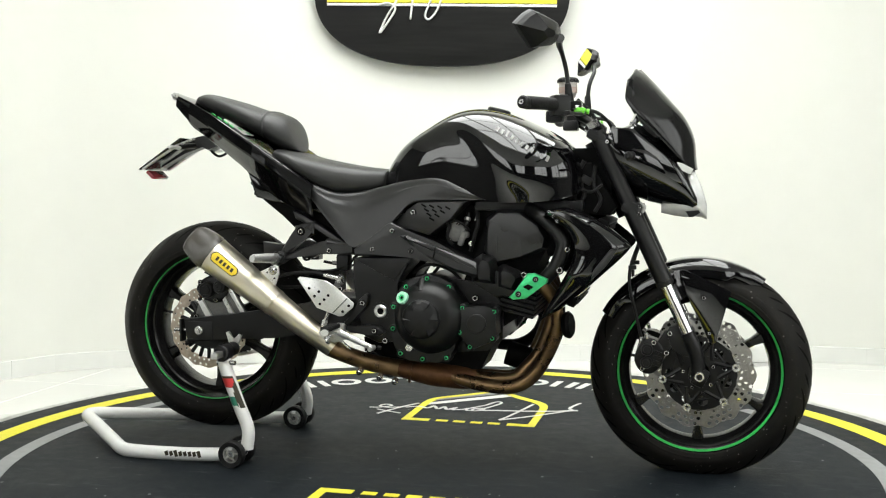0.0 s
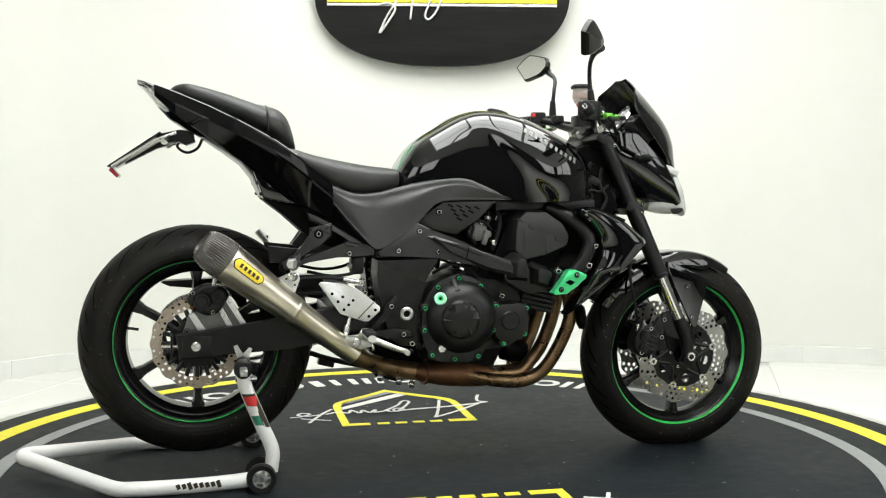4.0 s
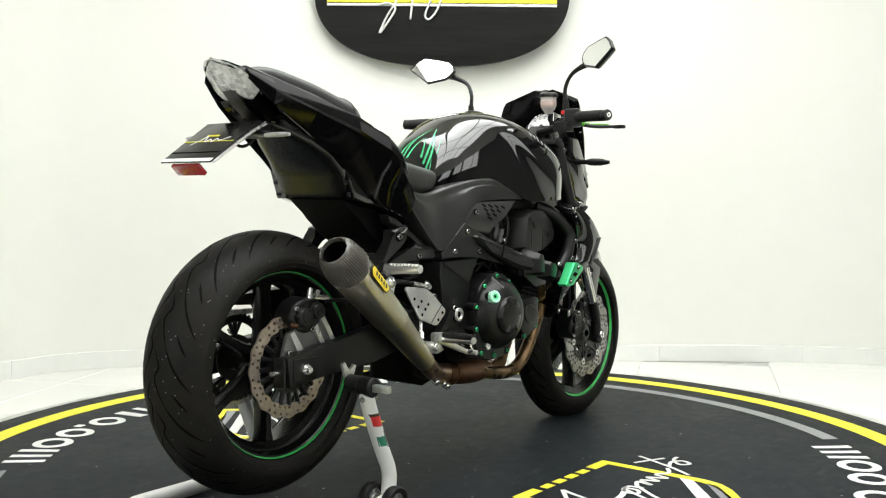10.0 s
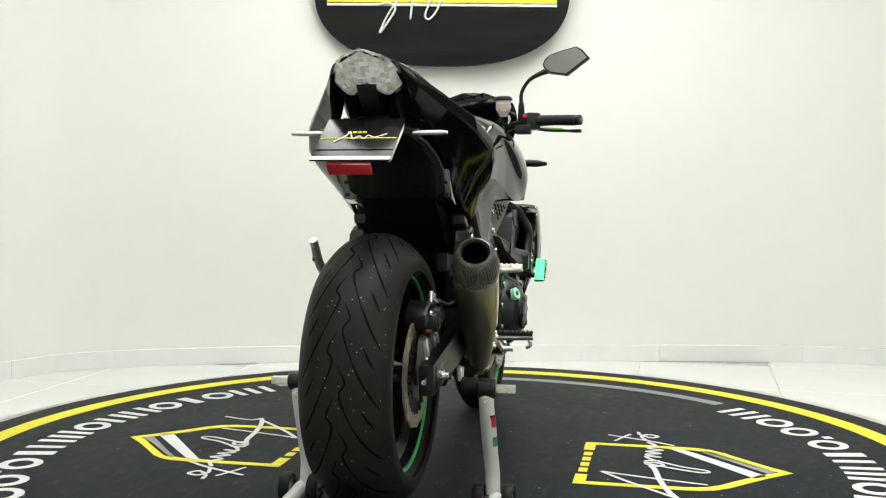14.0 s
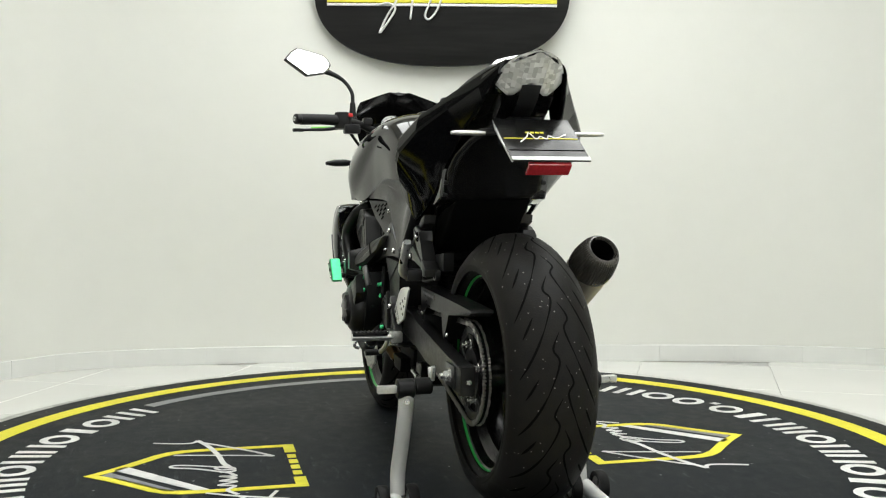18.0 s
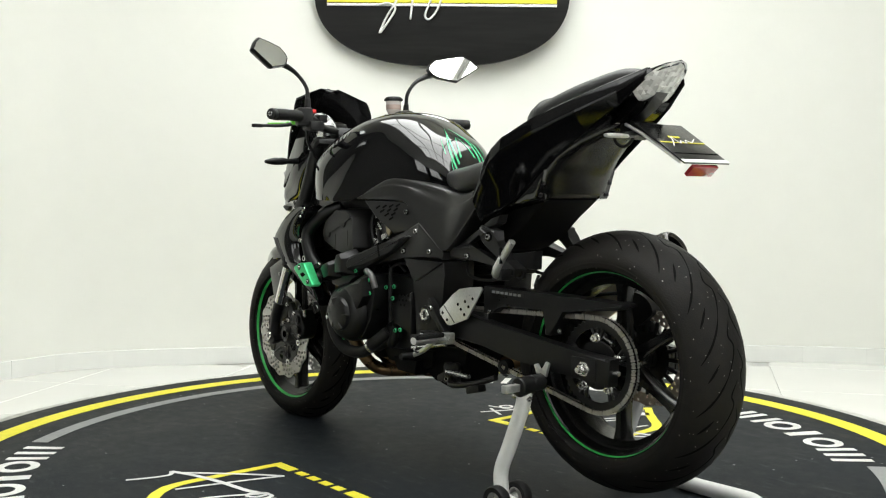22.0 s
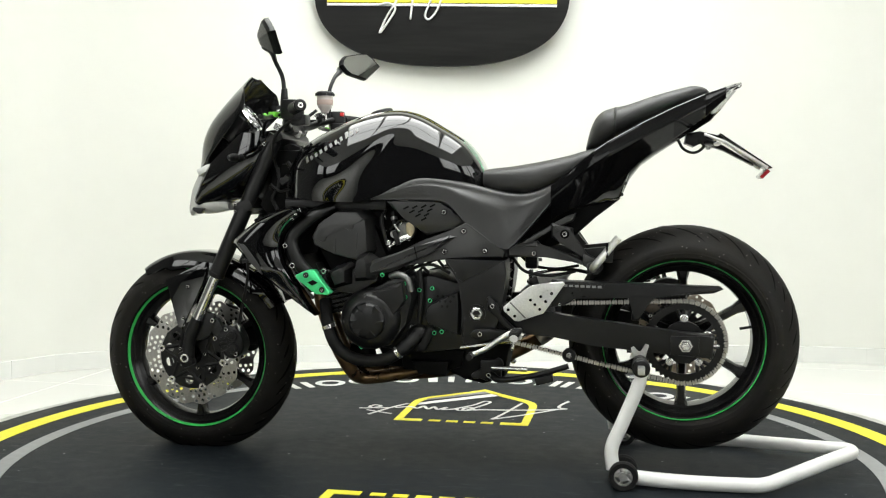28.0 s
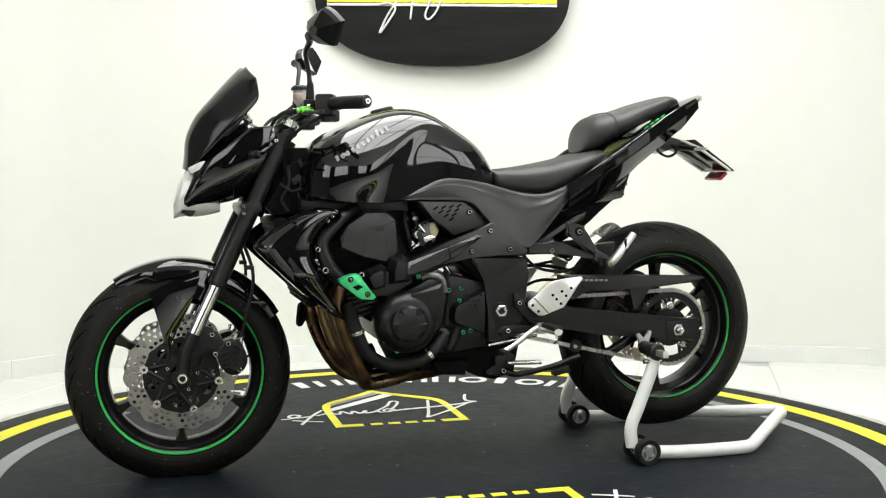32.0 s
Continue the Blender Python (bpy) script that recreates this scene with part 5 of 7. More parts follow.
# plate holder, plate, indicators
holder = part("plate_holder", prism([(-0.70, 0.942), (-0.735, 0.948), (-0.79, 0.935), (-0.80, 0.925), (-0.76, 0.925), (-0.72, 0.905), (-0.695, 0.915)], -0.035, 0.035, 0.004), MATTE, bike, "black metal plate bracket")
for s in (1, -1):
    part("stay_bar", tube([(-0.745, 0.07 * s, 0.938), (-0.80, 0.082 * s, 0.915), (-0.912, 0.082 * s, 0.846)], 0.0042, 8), ALU, holder, "bare aluminium stay")
PT, PB = Vector((-0.785, 0, 0.938)), Vector((-0.922, 0, 0.845))
pd = (PB - PT).normalized()
pn = Vector((-pd.z, 0, pd.x)) * -1
plate_m = Matrix(((pd.x, 0, pn.x, PT.x), (0, 1, 0, 0), (pd.z, 0, pn.z, PT.z), (0, 0, 0, 1)))
L = (PB - PT).length
plate = part("plate", block((L / 2, 0, 0), (L, 0.172, 0.004), 0.001), PLATEBLACK, bike, "black dealer plate with a pale edge")
plate.matrix_basis = plate_m
sgn = 1 if pn.z > 0 else -1
for nm, x, sx, sy, y, mat in (("yellow_line", 0.082, 0.0025, 0.166, 0, YELLOWINK), ("pale_edge", L - 0.006, 0.012, 0.172, 0, WHITEPAINT), ("seam", 0.128, 0.002, 0.168, 0, GROOVE)):
    part(nm, block((x, y, sgn * 0.0026), (sx, sy, 0.0012), 0), mat, plate, smooth=False)
for k in range(4):
    part("yellow_bar", block((0.058, 0.008 + 0.011 * (k - 1.5) - 0.0, sgn * 0.0026), (0.006, 0.008, 0.0012), 0), YELLOWINK, plate, smooth=False)
mark = [(0.098, 0.05), (0.075, 0.03), (0.06, 0.022), (0.085, 0.012), (0.075, 0.0), (0.085, -0.012), (0.072, -0.02), (0.08, -0.035), (0.066, -0.06)]
pts = catmull([(x, y, 0) for x, y in mark], 40)
part("brush_mark", ribbon([(p.x, p.y) for p in pts], 0.003, 0.003 * sgn, 0.0008), WHITEINK, plate, smooth=False)
part("red_reflector", block((L - 0.002, 0.003, -sgn * 0.020), (0.010, 0.094, 0.03), 0.002, pose(0, 0, 0, 0, 12, 0)), REDPLASTIC, plate, "red plastic reflector")
for s in (1, -1):
    ind = part("rear_indicator", cyl((-0.755, 0.05 * s, 0.916), (-0.772, 0.112 * s, 0.910), 0.008, 12), MATTE, bike, "slim black rear indicator")
    rows = []
    for y, r in ((0.10, 0.005), (0.110, 0.0068), (0.160, 0.0068), (0.176, 0.0045)):
        rows.append([(-0.774 + r * 1.25 * math.cos(t), y * s, 0.9085 + r * 0.8 * math.sin(t)) for t in (2 * math.pi * k / 14 for k in range(14))])
    part("lens", loft(rows), CASTALU, ind)
part("plate_lamp_cable", tube([(-0.73, 0.03, 0.925), (-0.745, 0.045, 0.905), (-0.72, 0.045, 0.888), (-0.69, 0.04, 0.90), (-0.675, 0.03, 0.93)], 0.004, 8, 24), RUBBER, bike)
part("plate_arm", prism([(-0.755, 0.935), (-0.88, 0.859), (-0.882, 0.852), (-0.80, 0.895), (-0.74, 0.915)], -0.022, 0.022, 0.003), MATTE, holder)


# ---- side covers and frame ----
COVER_UP = [(-0.394, 0.834), (-0.337, 0.802), (-0.275, 0.779), (-0.215, 0.779), (-0.158, 0.790), (-0.100, 0.804), (-0.050, 0.814), (-0.01, 0.8205), (0.025, 0.821), (0.055, 0.815), (0.082, 0.803), (0.12, 0.786), (0.145, 0.773), (0.165, 0.760)]
COVER_LOW = [(-0.394, 0.826), (-0.355, 0.775), (-0.314, 0.723), (-0.27, 0.672), (-0.228, 0.628), (-0.213, 0.621), (-0.195, 0.626), (-0.119, 0.674), (-0.085, 0.708), (-0.06, 0.735), (-0.04, 0.748), (-0.015, 0.7525), (0.06, 0.755), (0.165, 0.757)]
for s in (1, -1):
    rows = []
    for k in range(57):
        x = -0.394 + 0.559 * k / 56
        zu, zl = curve_at(COVER_UP, x), curve_at(COVER_LOW, x)
        yt = curve_at([(-0.394, 0.150), (-0.28, 0.150), (-0.18, 0.136), (-0.10, 0.142), (0.0, 0.158), (0.08, 0.172), (0.165, 0.180)], x)
        yb = curve_at([(-0.394, 0.150), (-0.30, 0.158), (-0.21, 0.166), (-0.06, 0.164), (0.165, 0.176)], x)
        h = zu - zl
        roll = min(0.022, h * 0.4)
        line = [(yt - 0.045, zu - 0.001), (yt - 0.018, zu), (yt - 0.004, zu - roll * 0.25), (yt + 0.002, zu - roll), (yt * 0.72 + yb * 0.28 + 0.006 * min(1, h / 0.1), zu - 0.34 * h), (yt * 0.42 + yb * 0.58 + 0.006 * min(1, h / 0.1), zu - 0.62 * h), (yb + 0.001, zl + min(0.01, 0.15 * h)), (yb - 0.003, zl), (yb - 0.05, zl - 0.0)]
        skin = catmull([(a, b, 0) for a, b in line], 29)
        rows.append([(x, s * p.x, p.y) for p in skin])
    cover = part("side_cover", loft(rows, closed=True), SATIN, bike, "matte black side cover", angle=60)
    mesh_panel = part("vent_panel", prism([(-0.024, 0.752), (0.118, 0.753), (0.07, 0.705), (0.008, 0.658), (-0.06, 0.677), (-0.112, 0.684), (-0.116, 0.676), (-0.065, 0.727)], 0.06 * s, 0.156 * s, 0.006, lambda x, z, s=s: s * 0.22 * (x + 0.04)), SATIN, bike, "matte black panel with slots")
    for r in range(4):
        for k in range(4):
            x, z = -0.008 + 0.024 * k + 0.012 * r - (0.004 * r), 0.741 - 0.0125 * r - 0.002 * k
            if x > 0.075 - 0.012 * r:
                continue
            part("slot", block((x, s * (0.1568 + 0.22 * (x + 0.04)), z), (0.0165, 0.0016, 0.0046), 0, pose(0, 0, 0, 0, 28, 12.4 * s)), GROOVE, mesh_panel, smooth=False)
    bolt(-0.0395, 0.158 * s, 0.723, 1.15, mesh_panel)
    plate_b = part("frame_plate", prism([(-0.108, 0.692), (-0.10, 0.694), (-0.062, 0.674), (0.03, 0.64), (0.10, 0.603), (0.17, 0.565), (0.10, 0.567), (0.03, 0.58), (-0.041, 0.601), (-0.12, 0.601), (-0.205, 0.597), (-0.212, 0.615)], 0.06 * s, 0.170 * s, 0.006), SATIN, bike, "matte black frame cover with bolts")
    for x, z in ((-0.097, 0.671), (-0.1555, 0.6175), (-0.043, 0.614)):
        if not (s == 1 and z == 0.671):
            bolt(x, 0.170 * s, z, 1.1, plate_b)
    # raised spear that runs to the engine guard
    part("frame_spear", prism([(-0.076, 0.656), (-0.058, 0.659), (0.02, 0.633), (0.15, 0.590), (0.166, 0.572), (0.160, 0.546), (0.09, 0.562), (-0.01, 0.612)], 0.150 * s, 0.182 * s, 0.009, lambda x, z, s=s: s * 0.20 * (x + 0.07), segs=1), SATIN, plate_b, angle=20)
    part("spear_joint", prism([(0.034, 0.630), (0.037, 0.629), (0.030, 0.596), (0.027, 0.597)], 0.20 * s, 0.2045 * s, 0), GROOVE, plate_b)
    pivot = part("pivot_plate", prism([(-0.212, 0.592), (-0.041, 0.596), (-0.047, 0.577), (-0.088, 0.530), (-0.092, 0.45), (-0.094, 0.357), (-0.14, 0.352), (-0.181, 0.37), (-0.197, 0.435), (-0.208, 0.50), (-0.214, 0.55)], 0.06 * s, 0.168 * s, 0.007), MATTE, bike, "black cast pivot plate")
    part("plate_facet", prism([(-0.210, 0.590), (-0.044, 0.594), (-0.09, 0.532), (-0.098, 0.532)], 0.166 * s, 0.1715 * s, 0.003), MATTE, pivot)
    part("pivot_nut", lathe([(0.009, 0), (0.0185, 0), (0.0195, 0.003), (0.0165, 0.006), (0.011, 0.0065), (0.009, 0.004)], (-0.1325, 0.167 * s, 0.443), (0, s, 0), 6 if s > 0 else 30, closed=True), BOLT if s > 0 else ALU, pivot, "silver pivot nut")
    part("pivot_ring", lathe([(0.021, 0), (0.026, 0), (0.026, 0.004), (0.021, 0.004)], (-0.1325, 0.167 * s, 0.443), (0, s, 0), 28, closed=True), MATTE, pivot)
    if s < 0:
        part("pivot_hollow", lathe([(0, 0.0012), (0.0098, 0.0012)], (-0.1325, 0.167 * s, 0.443), (0, s, 0), 20), GROOVE, pivot)
    for pts in ([(-0.193, 0.472), (-0.171, 0.494), (-0.163, 0.490), (-0.166, 0.458), (-0.188, 0.436), (-0.212, 0.408), (-0.232, 0.400), (-0.238, 0.408), (-0.20, 0.443)], [(-0.238, 0.404), (-0.225, 0.397), (-0.165, 0.404), (-0.130, 0.400), (-0.115, 0.386), (-0.128, 0.375), (-0.165, 0.375), (-0.215, 0.382), (-0.24, 0.392)]):
        part("footrest_lug", prism(pts, 0.166 * s, 0.186 * s, 0.004), MATTE, pivot)
    bolt(-0.179, 0.186 * s, 0.467, 1.15, pivot)
    bolt(-0.145, 0.186 * s, 0.389, 1.15, pivot)
    # passenger footrest hanger
    hanger = part("rear_hanger", prism([(-0.402, 0.722), (-0.372, 0.711), (-0.198, 0.612), (-0.216, 0.597), (-0.245, 0.624), (-0.33, 0.672), (-0.395, 0.70)], 0.115 * s, 0.146 * s, 0.006), SATIN, bike, "black forged passenger footrest hanger")
    part("upper_arm", prism([(-0.336, 0.694), (-0.362, 0.688), (-0.393, 0.681), (-0.396, 0.656), (-0.440, 0.604), (-0.430, 0.592), (-0.412, 0.602), (-0.366, 0.644), (-0.336, 0.657)], 0.122 * s, 0.156 * s, 0.006, segs=1), SATIN, hanger, angle=20)
    part("arm_facet", prism([(-0.338, 0.690), (-0.339, 0.660), (-0.362, 0.674)], 0.155 * s, 0.1585 * s, 0.003, segs=1), SATIN, hanger, angle=20)
    part("lower_arm", prism([(-0.214, 0.628), (-0.240, 0.634), (-0.298, 0.645), (-0.308, 0.631), (-0.414, 0.602), (-0.432, 0.590), (-0.424, 0.579), (-0.398, 0.588), (-0.324, 0.600), (-0.216, 0.600)], 0.124 * s, 0.153 * s, 0.006, segs=1), SATIN, hanger, angle=20)
    part("lower_arm_facet", prism([(-0.236, 0.628), (-0.296, 0.640), (-0.300, 0.630)], 0.152 * s, 0.156 * s, 0.003, segs=1), SATIN, hanger, angle=20)
    part("peg_clevis", prism([(-0.424, 0.612), (-0.446, 0.604), (-0.472, 0.588), (-0.466, 0.570), (-0.440, 0.568), (-0.420, 0.582)], 0.118 * s, 0.160 * s, 0.006), SATIN, hanger)
    bolt(-0.373, 0.156 * s, 0.665, 1.25, hanger)
    part("bolt_well", lathe([(0.0085, 0.0), (0.0125, 0.0), (0.0125, 0.0015), (0.0085, 0.0022)], (-0.373, 0.156 * s, 0.665), (0, s, 0), 18, closed=True), GROOVE, hanger)
    bolt(-0.289, 0.153 * s, 0.611, 1.1, hanger)
    part("hanger_ring", lathe([(0.009, -0.006), (0.015, -0.006), (0.015, 0.006), (0.009, 0.006)], (-0.462, 0.128 * s, 0.574), seg=20, closed=True), MATTE, hanger)
    part("rear_bracket", prism([(-0.505, 0.632), (-0.417, 0.622), (-0.435, 0.605), (-0.472, 0.586), (-0.502, 0.586)], 0.095 * s, 0.122 * s, 0.004), MATTE, hanger)
    if s > 0:
        line, radii = [(-0.448, 0.17, 0.572), (-0.458, 0.212, 0.585), (-0.518, 0.215, 0.660)], [0.011, 0.0105, 0.009]
    else:
        line, radii = [(-0.440, -0.150, 0.588), (-0.445, -0.178, 0.588), (-0.462, -0.300, 0.594)], [0.014, 0.012, 0.0085]
    peg = part("passenger_peg", tube(line, radii, 12, 12, flat=1.2), ALU, bike, "alloy passenger footrest")
    if s > 0:
        part("peg_slot", block((-0.488, 0.2235, 0.625), (0.006, 0.006, 0.04), 0.001), GROOVE, peg)
        part("peg_hinge", block((-0.452, 0.185, 0.575), (0.034, 0.040, 0.030), 0.006), MATTE, peg)
        for k in range(6):
            part("peg_rib", block((-0.474 - 0.0078 * k, 0.2235, 0.606 + 0.0098 * k), (0.016, 0.005, 0.0045), 0.001, pose(0, 0, 0, 0, 38, 0)), ALU, peg)
    else:
        part("peg_hinge", cyl((-0.456, -0.163, 0.594), (-0.428, -0.163, 0.580), 0.0155, 16, 0.003), MATTE, peg)
        for k in range(8):
            part("peg_rib", block((-0.4475 - 0.0017 * k, -0.198 - 0.0125 * k, 0.600 + 0.0004 * k), (0.020 - 0.0008 * k, 0.005, 0.006), 0.001), ALU, peg)
    # heel guards
    heel = part("heel_guard", prism([(-0.376, 0.531), (-0.370, 0.537), (-0.322, 0.532), (-0.288, 0.526), (-0.262, 0.510), (-0.208, 0.465), (-0.210, 0.453), (-0.240, 0.427), (-0.252, 0.426), (-0.318, 0.449)], 0.176 * s, 0.181 * s, 0.002), ALU, bike, "brushed aluminium heel guard with round holes")
    part("fold", prism([(-0.228, 0.479), (-0.225, 0.477), (-0.268, 0.434), (-0.271, 0.436)], 0.181 * s, 0.1816 * s, 0), DULLALU, heel)
    for x, z in ((-0.340, 0.504), (-0.311, 0.495), (-0.283, 0.485), (-0.324, 0.482), (-0.295, 0.473), (-0.308, 0.460), (-0.222, 0.457), (-0.240, 0.440)):
        part("hole", lathe([(0, 0.0006), (0.0042, 0.0006), (0.0042, 0)], (x, 0.181 * s, z), (0, s, 0), 12), GROOVE, heel)
    # rider footrest
    rest = part("footrest", tube([(-0.245, 0.178 * s, 0.392), (-0.25, 0.21 * s, 0.392), (-0.25, 0.305 * s, 0.396)], [0.012, 0.011, 0.012], 10, 12, flat=0.8), ALU, bike, "alloy rider footrest with ribbed rubber")
    part("rubber_pad", block((-0.25, 0.257 * s, 0.4035), (0.027, 0.094, 0.010), 0.003), RUBBER, rest)
    for k in range(9):
        part("rib", block((-0.25, (0.215 + 0.0105 * k) * s, 0.406), (0.026, 0.005, 0.010), 0.001), RUBBER, rest)
    part("footrest_hinge", block((-0.245, 0.185 * s, 0.392), (0.03, 0.032, 0.03), 0.005), CASTALU, rest)
    part("feeler", tube([(-0.25, 0.292 * s, 0.388), (-0.247, 0.298 * s, 0.372), (-0.245, 0.285 * s, 0.365)], 0.004, 8, 8), BOLT, rest)


# ---- engine ----
engine = part("engine_block", prism([(-0.10, 0.34), (-0.10, 0.52), (0.0, 0.545), (0.13, 0.53), (0.19, 0.50), (0.212, 0.46), (0.212, 0.37), (0.17, 0.338), (0.02, 0.325)], -0.14, 0.14, 0.01), MATTE, bike, "black engine crankcase")
part("crankcase_lower", prism([(-0.09, 0.33), (0.10, 0.33), (0.09, 0.268), (-0.02, 0.262), (-0.08, 0.28)], -0.07, 0.10, 0.01), DEEP, engine)
for k in range(7):
    f = k / 6
    part("cooling_rib", prism([(0.20 + 0.02 * f, 0.455 + 0.013 * k), (0.298 + 0.012 * f, 0.432 + 0.013 * k), (0.300 + 0.012 * f, 0.438 + 0.013 * k), (0.202 + 0.02 * f, 0.461 + 0.013 * k)], -0.150, 0.150, 0.001), MATTE, engine)
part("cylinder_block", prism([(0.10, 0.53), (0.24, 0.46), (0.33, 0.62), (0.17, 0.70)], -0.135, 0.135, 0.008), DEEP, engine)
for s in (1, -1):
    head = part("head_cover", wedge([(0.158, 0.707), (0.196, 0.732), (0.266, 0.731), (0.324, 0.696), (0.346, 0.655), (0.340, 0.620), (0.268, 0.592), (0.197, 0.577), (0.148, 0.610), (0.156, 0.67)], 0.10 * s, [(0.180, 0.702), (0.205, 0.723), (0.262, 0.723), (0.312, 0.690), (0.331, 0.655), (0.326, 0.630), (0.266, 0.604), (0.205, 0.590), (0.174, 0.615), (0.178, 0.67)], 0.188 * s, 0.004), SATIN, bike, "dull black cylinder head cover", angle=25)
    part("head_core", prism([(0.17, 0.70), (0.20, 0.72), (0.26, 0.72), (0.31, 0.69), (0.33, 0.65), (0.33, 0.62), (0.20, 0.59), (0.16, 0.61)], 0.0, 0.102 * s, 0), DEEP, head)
    lid_line = [(0.1815, 0.702), (0.2055, 0.7215), (0.2615, 0.7215), (0.311, 0.689), (0.3265, 0.658), (0.325, 0.642)]
    for bx, bz in ((0.302, 0.651), (0.224, 0.684)):
        lid_line += [(bx + 0.0125 * math.cos(a) * 0.92 - 0.0125 * math.sin(a) * 0.38, bz - 0.0125 * math.sin(a) * 0.92 - 0.0125 * math.cos(a) * 0.38) for a in (math.pi * k / 7 for k in range(8))]
    part("head_lid", prism(lid_line, 0.187 * s, 0.1912 * s, 0.0015), SATIN, head)
    for x, z in ((0.20, 0.640), (0.262, 0.628)):
        part("head_rib", prism([(x, z + 0.024), (x + 0.004, z + 0.022), (x + 0.008, z - 0.022), (x + 0.003, z - 0.024)], 0.187 * s, 0.1895 * s, 0.001), SATIN, head)
    # engine guard: long spear and faceted plastic blocks, then the green slider
    guard = part("engine_guard", prism([(0.13, 0.585), (0.275, 0.548), (0.258, 0.500), (0.20, 0.496), (0.14, 0.532)], 0.12 * s, 0.205 * s, 0.006), MATTE, bike, "faceted black plastic engine guard", angle=25)
    part("guard_hump", wedge([(0.132, 0.592), (0.163, 0.613), (0.199, 0.603), (0.207, 0.575), (0.207, 0.524), (0.132, 0.532)], 0.185 * s, [(0.163, 0.582), (0.171, 0.598), (0.188, 0.593), (0.194, 0.572), (0.194, 0.542), (0.163, 0.545)], 0.241 * s, 0.003), MATTE, guard, angle=20)
    part("guard_hump", wedge([(0.204, 0.576), (0.220, 0.586), (0.263, 0.570), (0.281, 0.553), (0.264, 0.505), (0.204, 0.520)], 0.185 * s, [(0.224, 0.562), (0.229, 0.571), (0.256, 0.561), (0.264, 0.550), (0.251, 0.522), (0.224, 0.531)], 0.243 * s, 0.003), MATTE, guard, angle=20)
    part("guard_end", wedge([(0.276, 0.560), (0.298, 0.552), (0.316, 0.528), (0.288, 0.506), (0.262, 0.506)], 0.175 * s, [(0.281, 0.550), (0.296, 0.545), (0.304, 0.528), (0.286, 0.514), (0.270, 0.514)], 0.232 * s, 0.003), MATTE, guard, angle=20)
    bolt(0.284, 0.232 * s, 0.560, 1.3, guard)
    slider = part("frame_slider", prism([(0.300, 0.566), (0.318, 0.566), (0.352, 0.552), (0.350, 0.542), (0.296, 0.500), (0.262, 0.497), (0.252, 0.504), (0.264, 0.516)], 0.250 * s, 0.280 * s, 0.004), GREEN, bike, "bright green anodised frame slider")
    part("slider_slot", prism([(0.288, 0.532), (0.302, 0.539), (0.318, 0.532), (0.304, 0.523)], 0.2802 * s, 0.281 * s, 0), GROOVE, slider)
    for x, z in ((0.322, 0.552), (0.277, 0.512)):
        part("recess", lathe([(0, 0.0005), (0.008, 0.0005), (0.008, 0)], (x, 0.2802 * s, z), (0, s, 0), 14), MATTE, slider)
        bolt(x, 0.2802 * s, z, 0.7, slider)
    for x, z in ((0.318, 0.547), (0.280, 0.516)):
        part("slider_post", cyl((x, 0.16 * s, z), (x, 0.252 * s, z), 0.0085, 14), MATTE, slider)
        part("post_collar", cyl((x, 0.228 * s, z), (x, 0.236 * s, z), 0.012, 14, 0.001), MATTE, slider)
    # frame tube ahead of the head
    part("frame_tube", tube([(0.285, 0.15 * s, 0.735), (0.325, 0.185 * s, 0.712), (0.372, 0.205 * s, 0.668), (0.385, 0.21 * s, 0.635), (0.368, 0.21 * s, 0.585), (0.335, 0.205 * s, 0.545)], 0.019, 14, 26), MATTE, bike, "black frame tube")
    bolt(0.398, 0.222 * s, 0.628, 1.2)
    bolt(0.378, 0.22 * s, 0.573, 1.5)

# near-black fill; side_shade and crankcase_front stand in for the shade between parts
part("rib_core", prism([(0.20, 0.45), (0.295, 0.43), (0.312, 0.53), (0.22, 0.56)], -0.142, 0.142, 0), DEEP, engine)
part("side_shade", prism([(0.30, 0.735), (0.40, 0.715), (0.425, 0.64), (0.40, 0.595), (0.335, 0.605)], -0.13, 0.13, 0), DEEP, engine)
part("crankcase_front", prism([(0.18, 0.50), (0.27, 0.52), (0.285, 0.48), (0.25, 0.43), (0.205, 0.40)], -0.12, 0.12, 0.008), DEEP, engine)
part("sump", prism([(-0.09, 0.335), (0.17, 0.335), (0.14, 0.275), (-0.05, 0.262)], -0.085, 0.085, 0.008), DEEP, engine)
# right: clutch cover, pickup cover
def petal_dome(centre, sgn, r, parent):
    """A low round dome whose rim is cut by slanted petals."""
    x0, y0, z0 = centre
    dome = part("dome", lathe([(r, -0.006), (r * 0.985, 0.002), (r * 0.93, 0.007), (r * 0.72, 0.0105), (r * 0.4, 0.0125), (0, 0.013)], centre, (0, sgn, 0), 44), MATTE, parent, angle=60)
    for k in range(6):
        a = radians(12 + 60 * k)
        ca, sa = math.cos(a), math.sin(a)
        rows = []
        for f, w, lift in ((0.46, 0.003, 0.0), (0.70, 0.010, 0.0042), (0.90, 0.0135, 0.0052), (0.985, 0.012, 0.001)):
            base = float(np.interp(f, [0.4, 0.72, 0.93, 0.985], [0.0125, 0.0105, 0.007, 0.002])) - 0.001
            rows.append([(x0 + r * f * ca - q * sa, y0 + sgn * (base + l2), z0 + r * f * sa + q * ca) for q, l2 in ((-w, 0.0), (-w * 0.75, lift), (w, 0.0005), (w, 0.0))])
        part("petal", loft(rows), MATTE, dome, angle=20)
    return dome


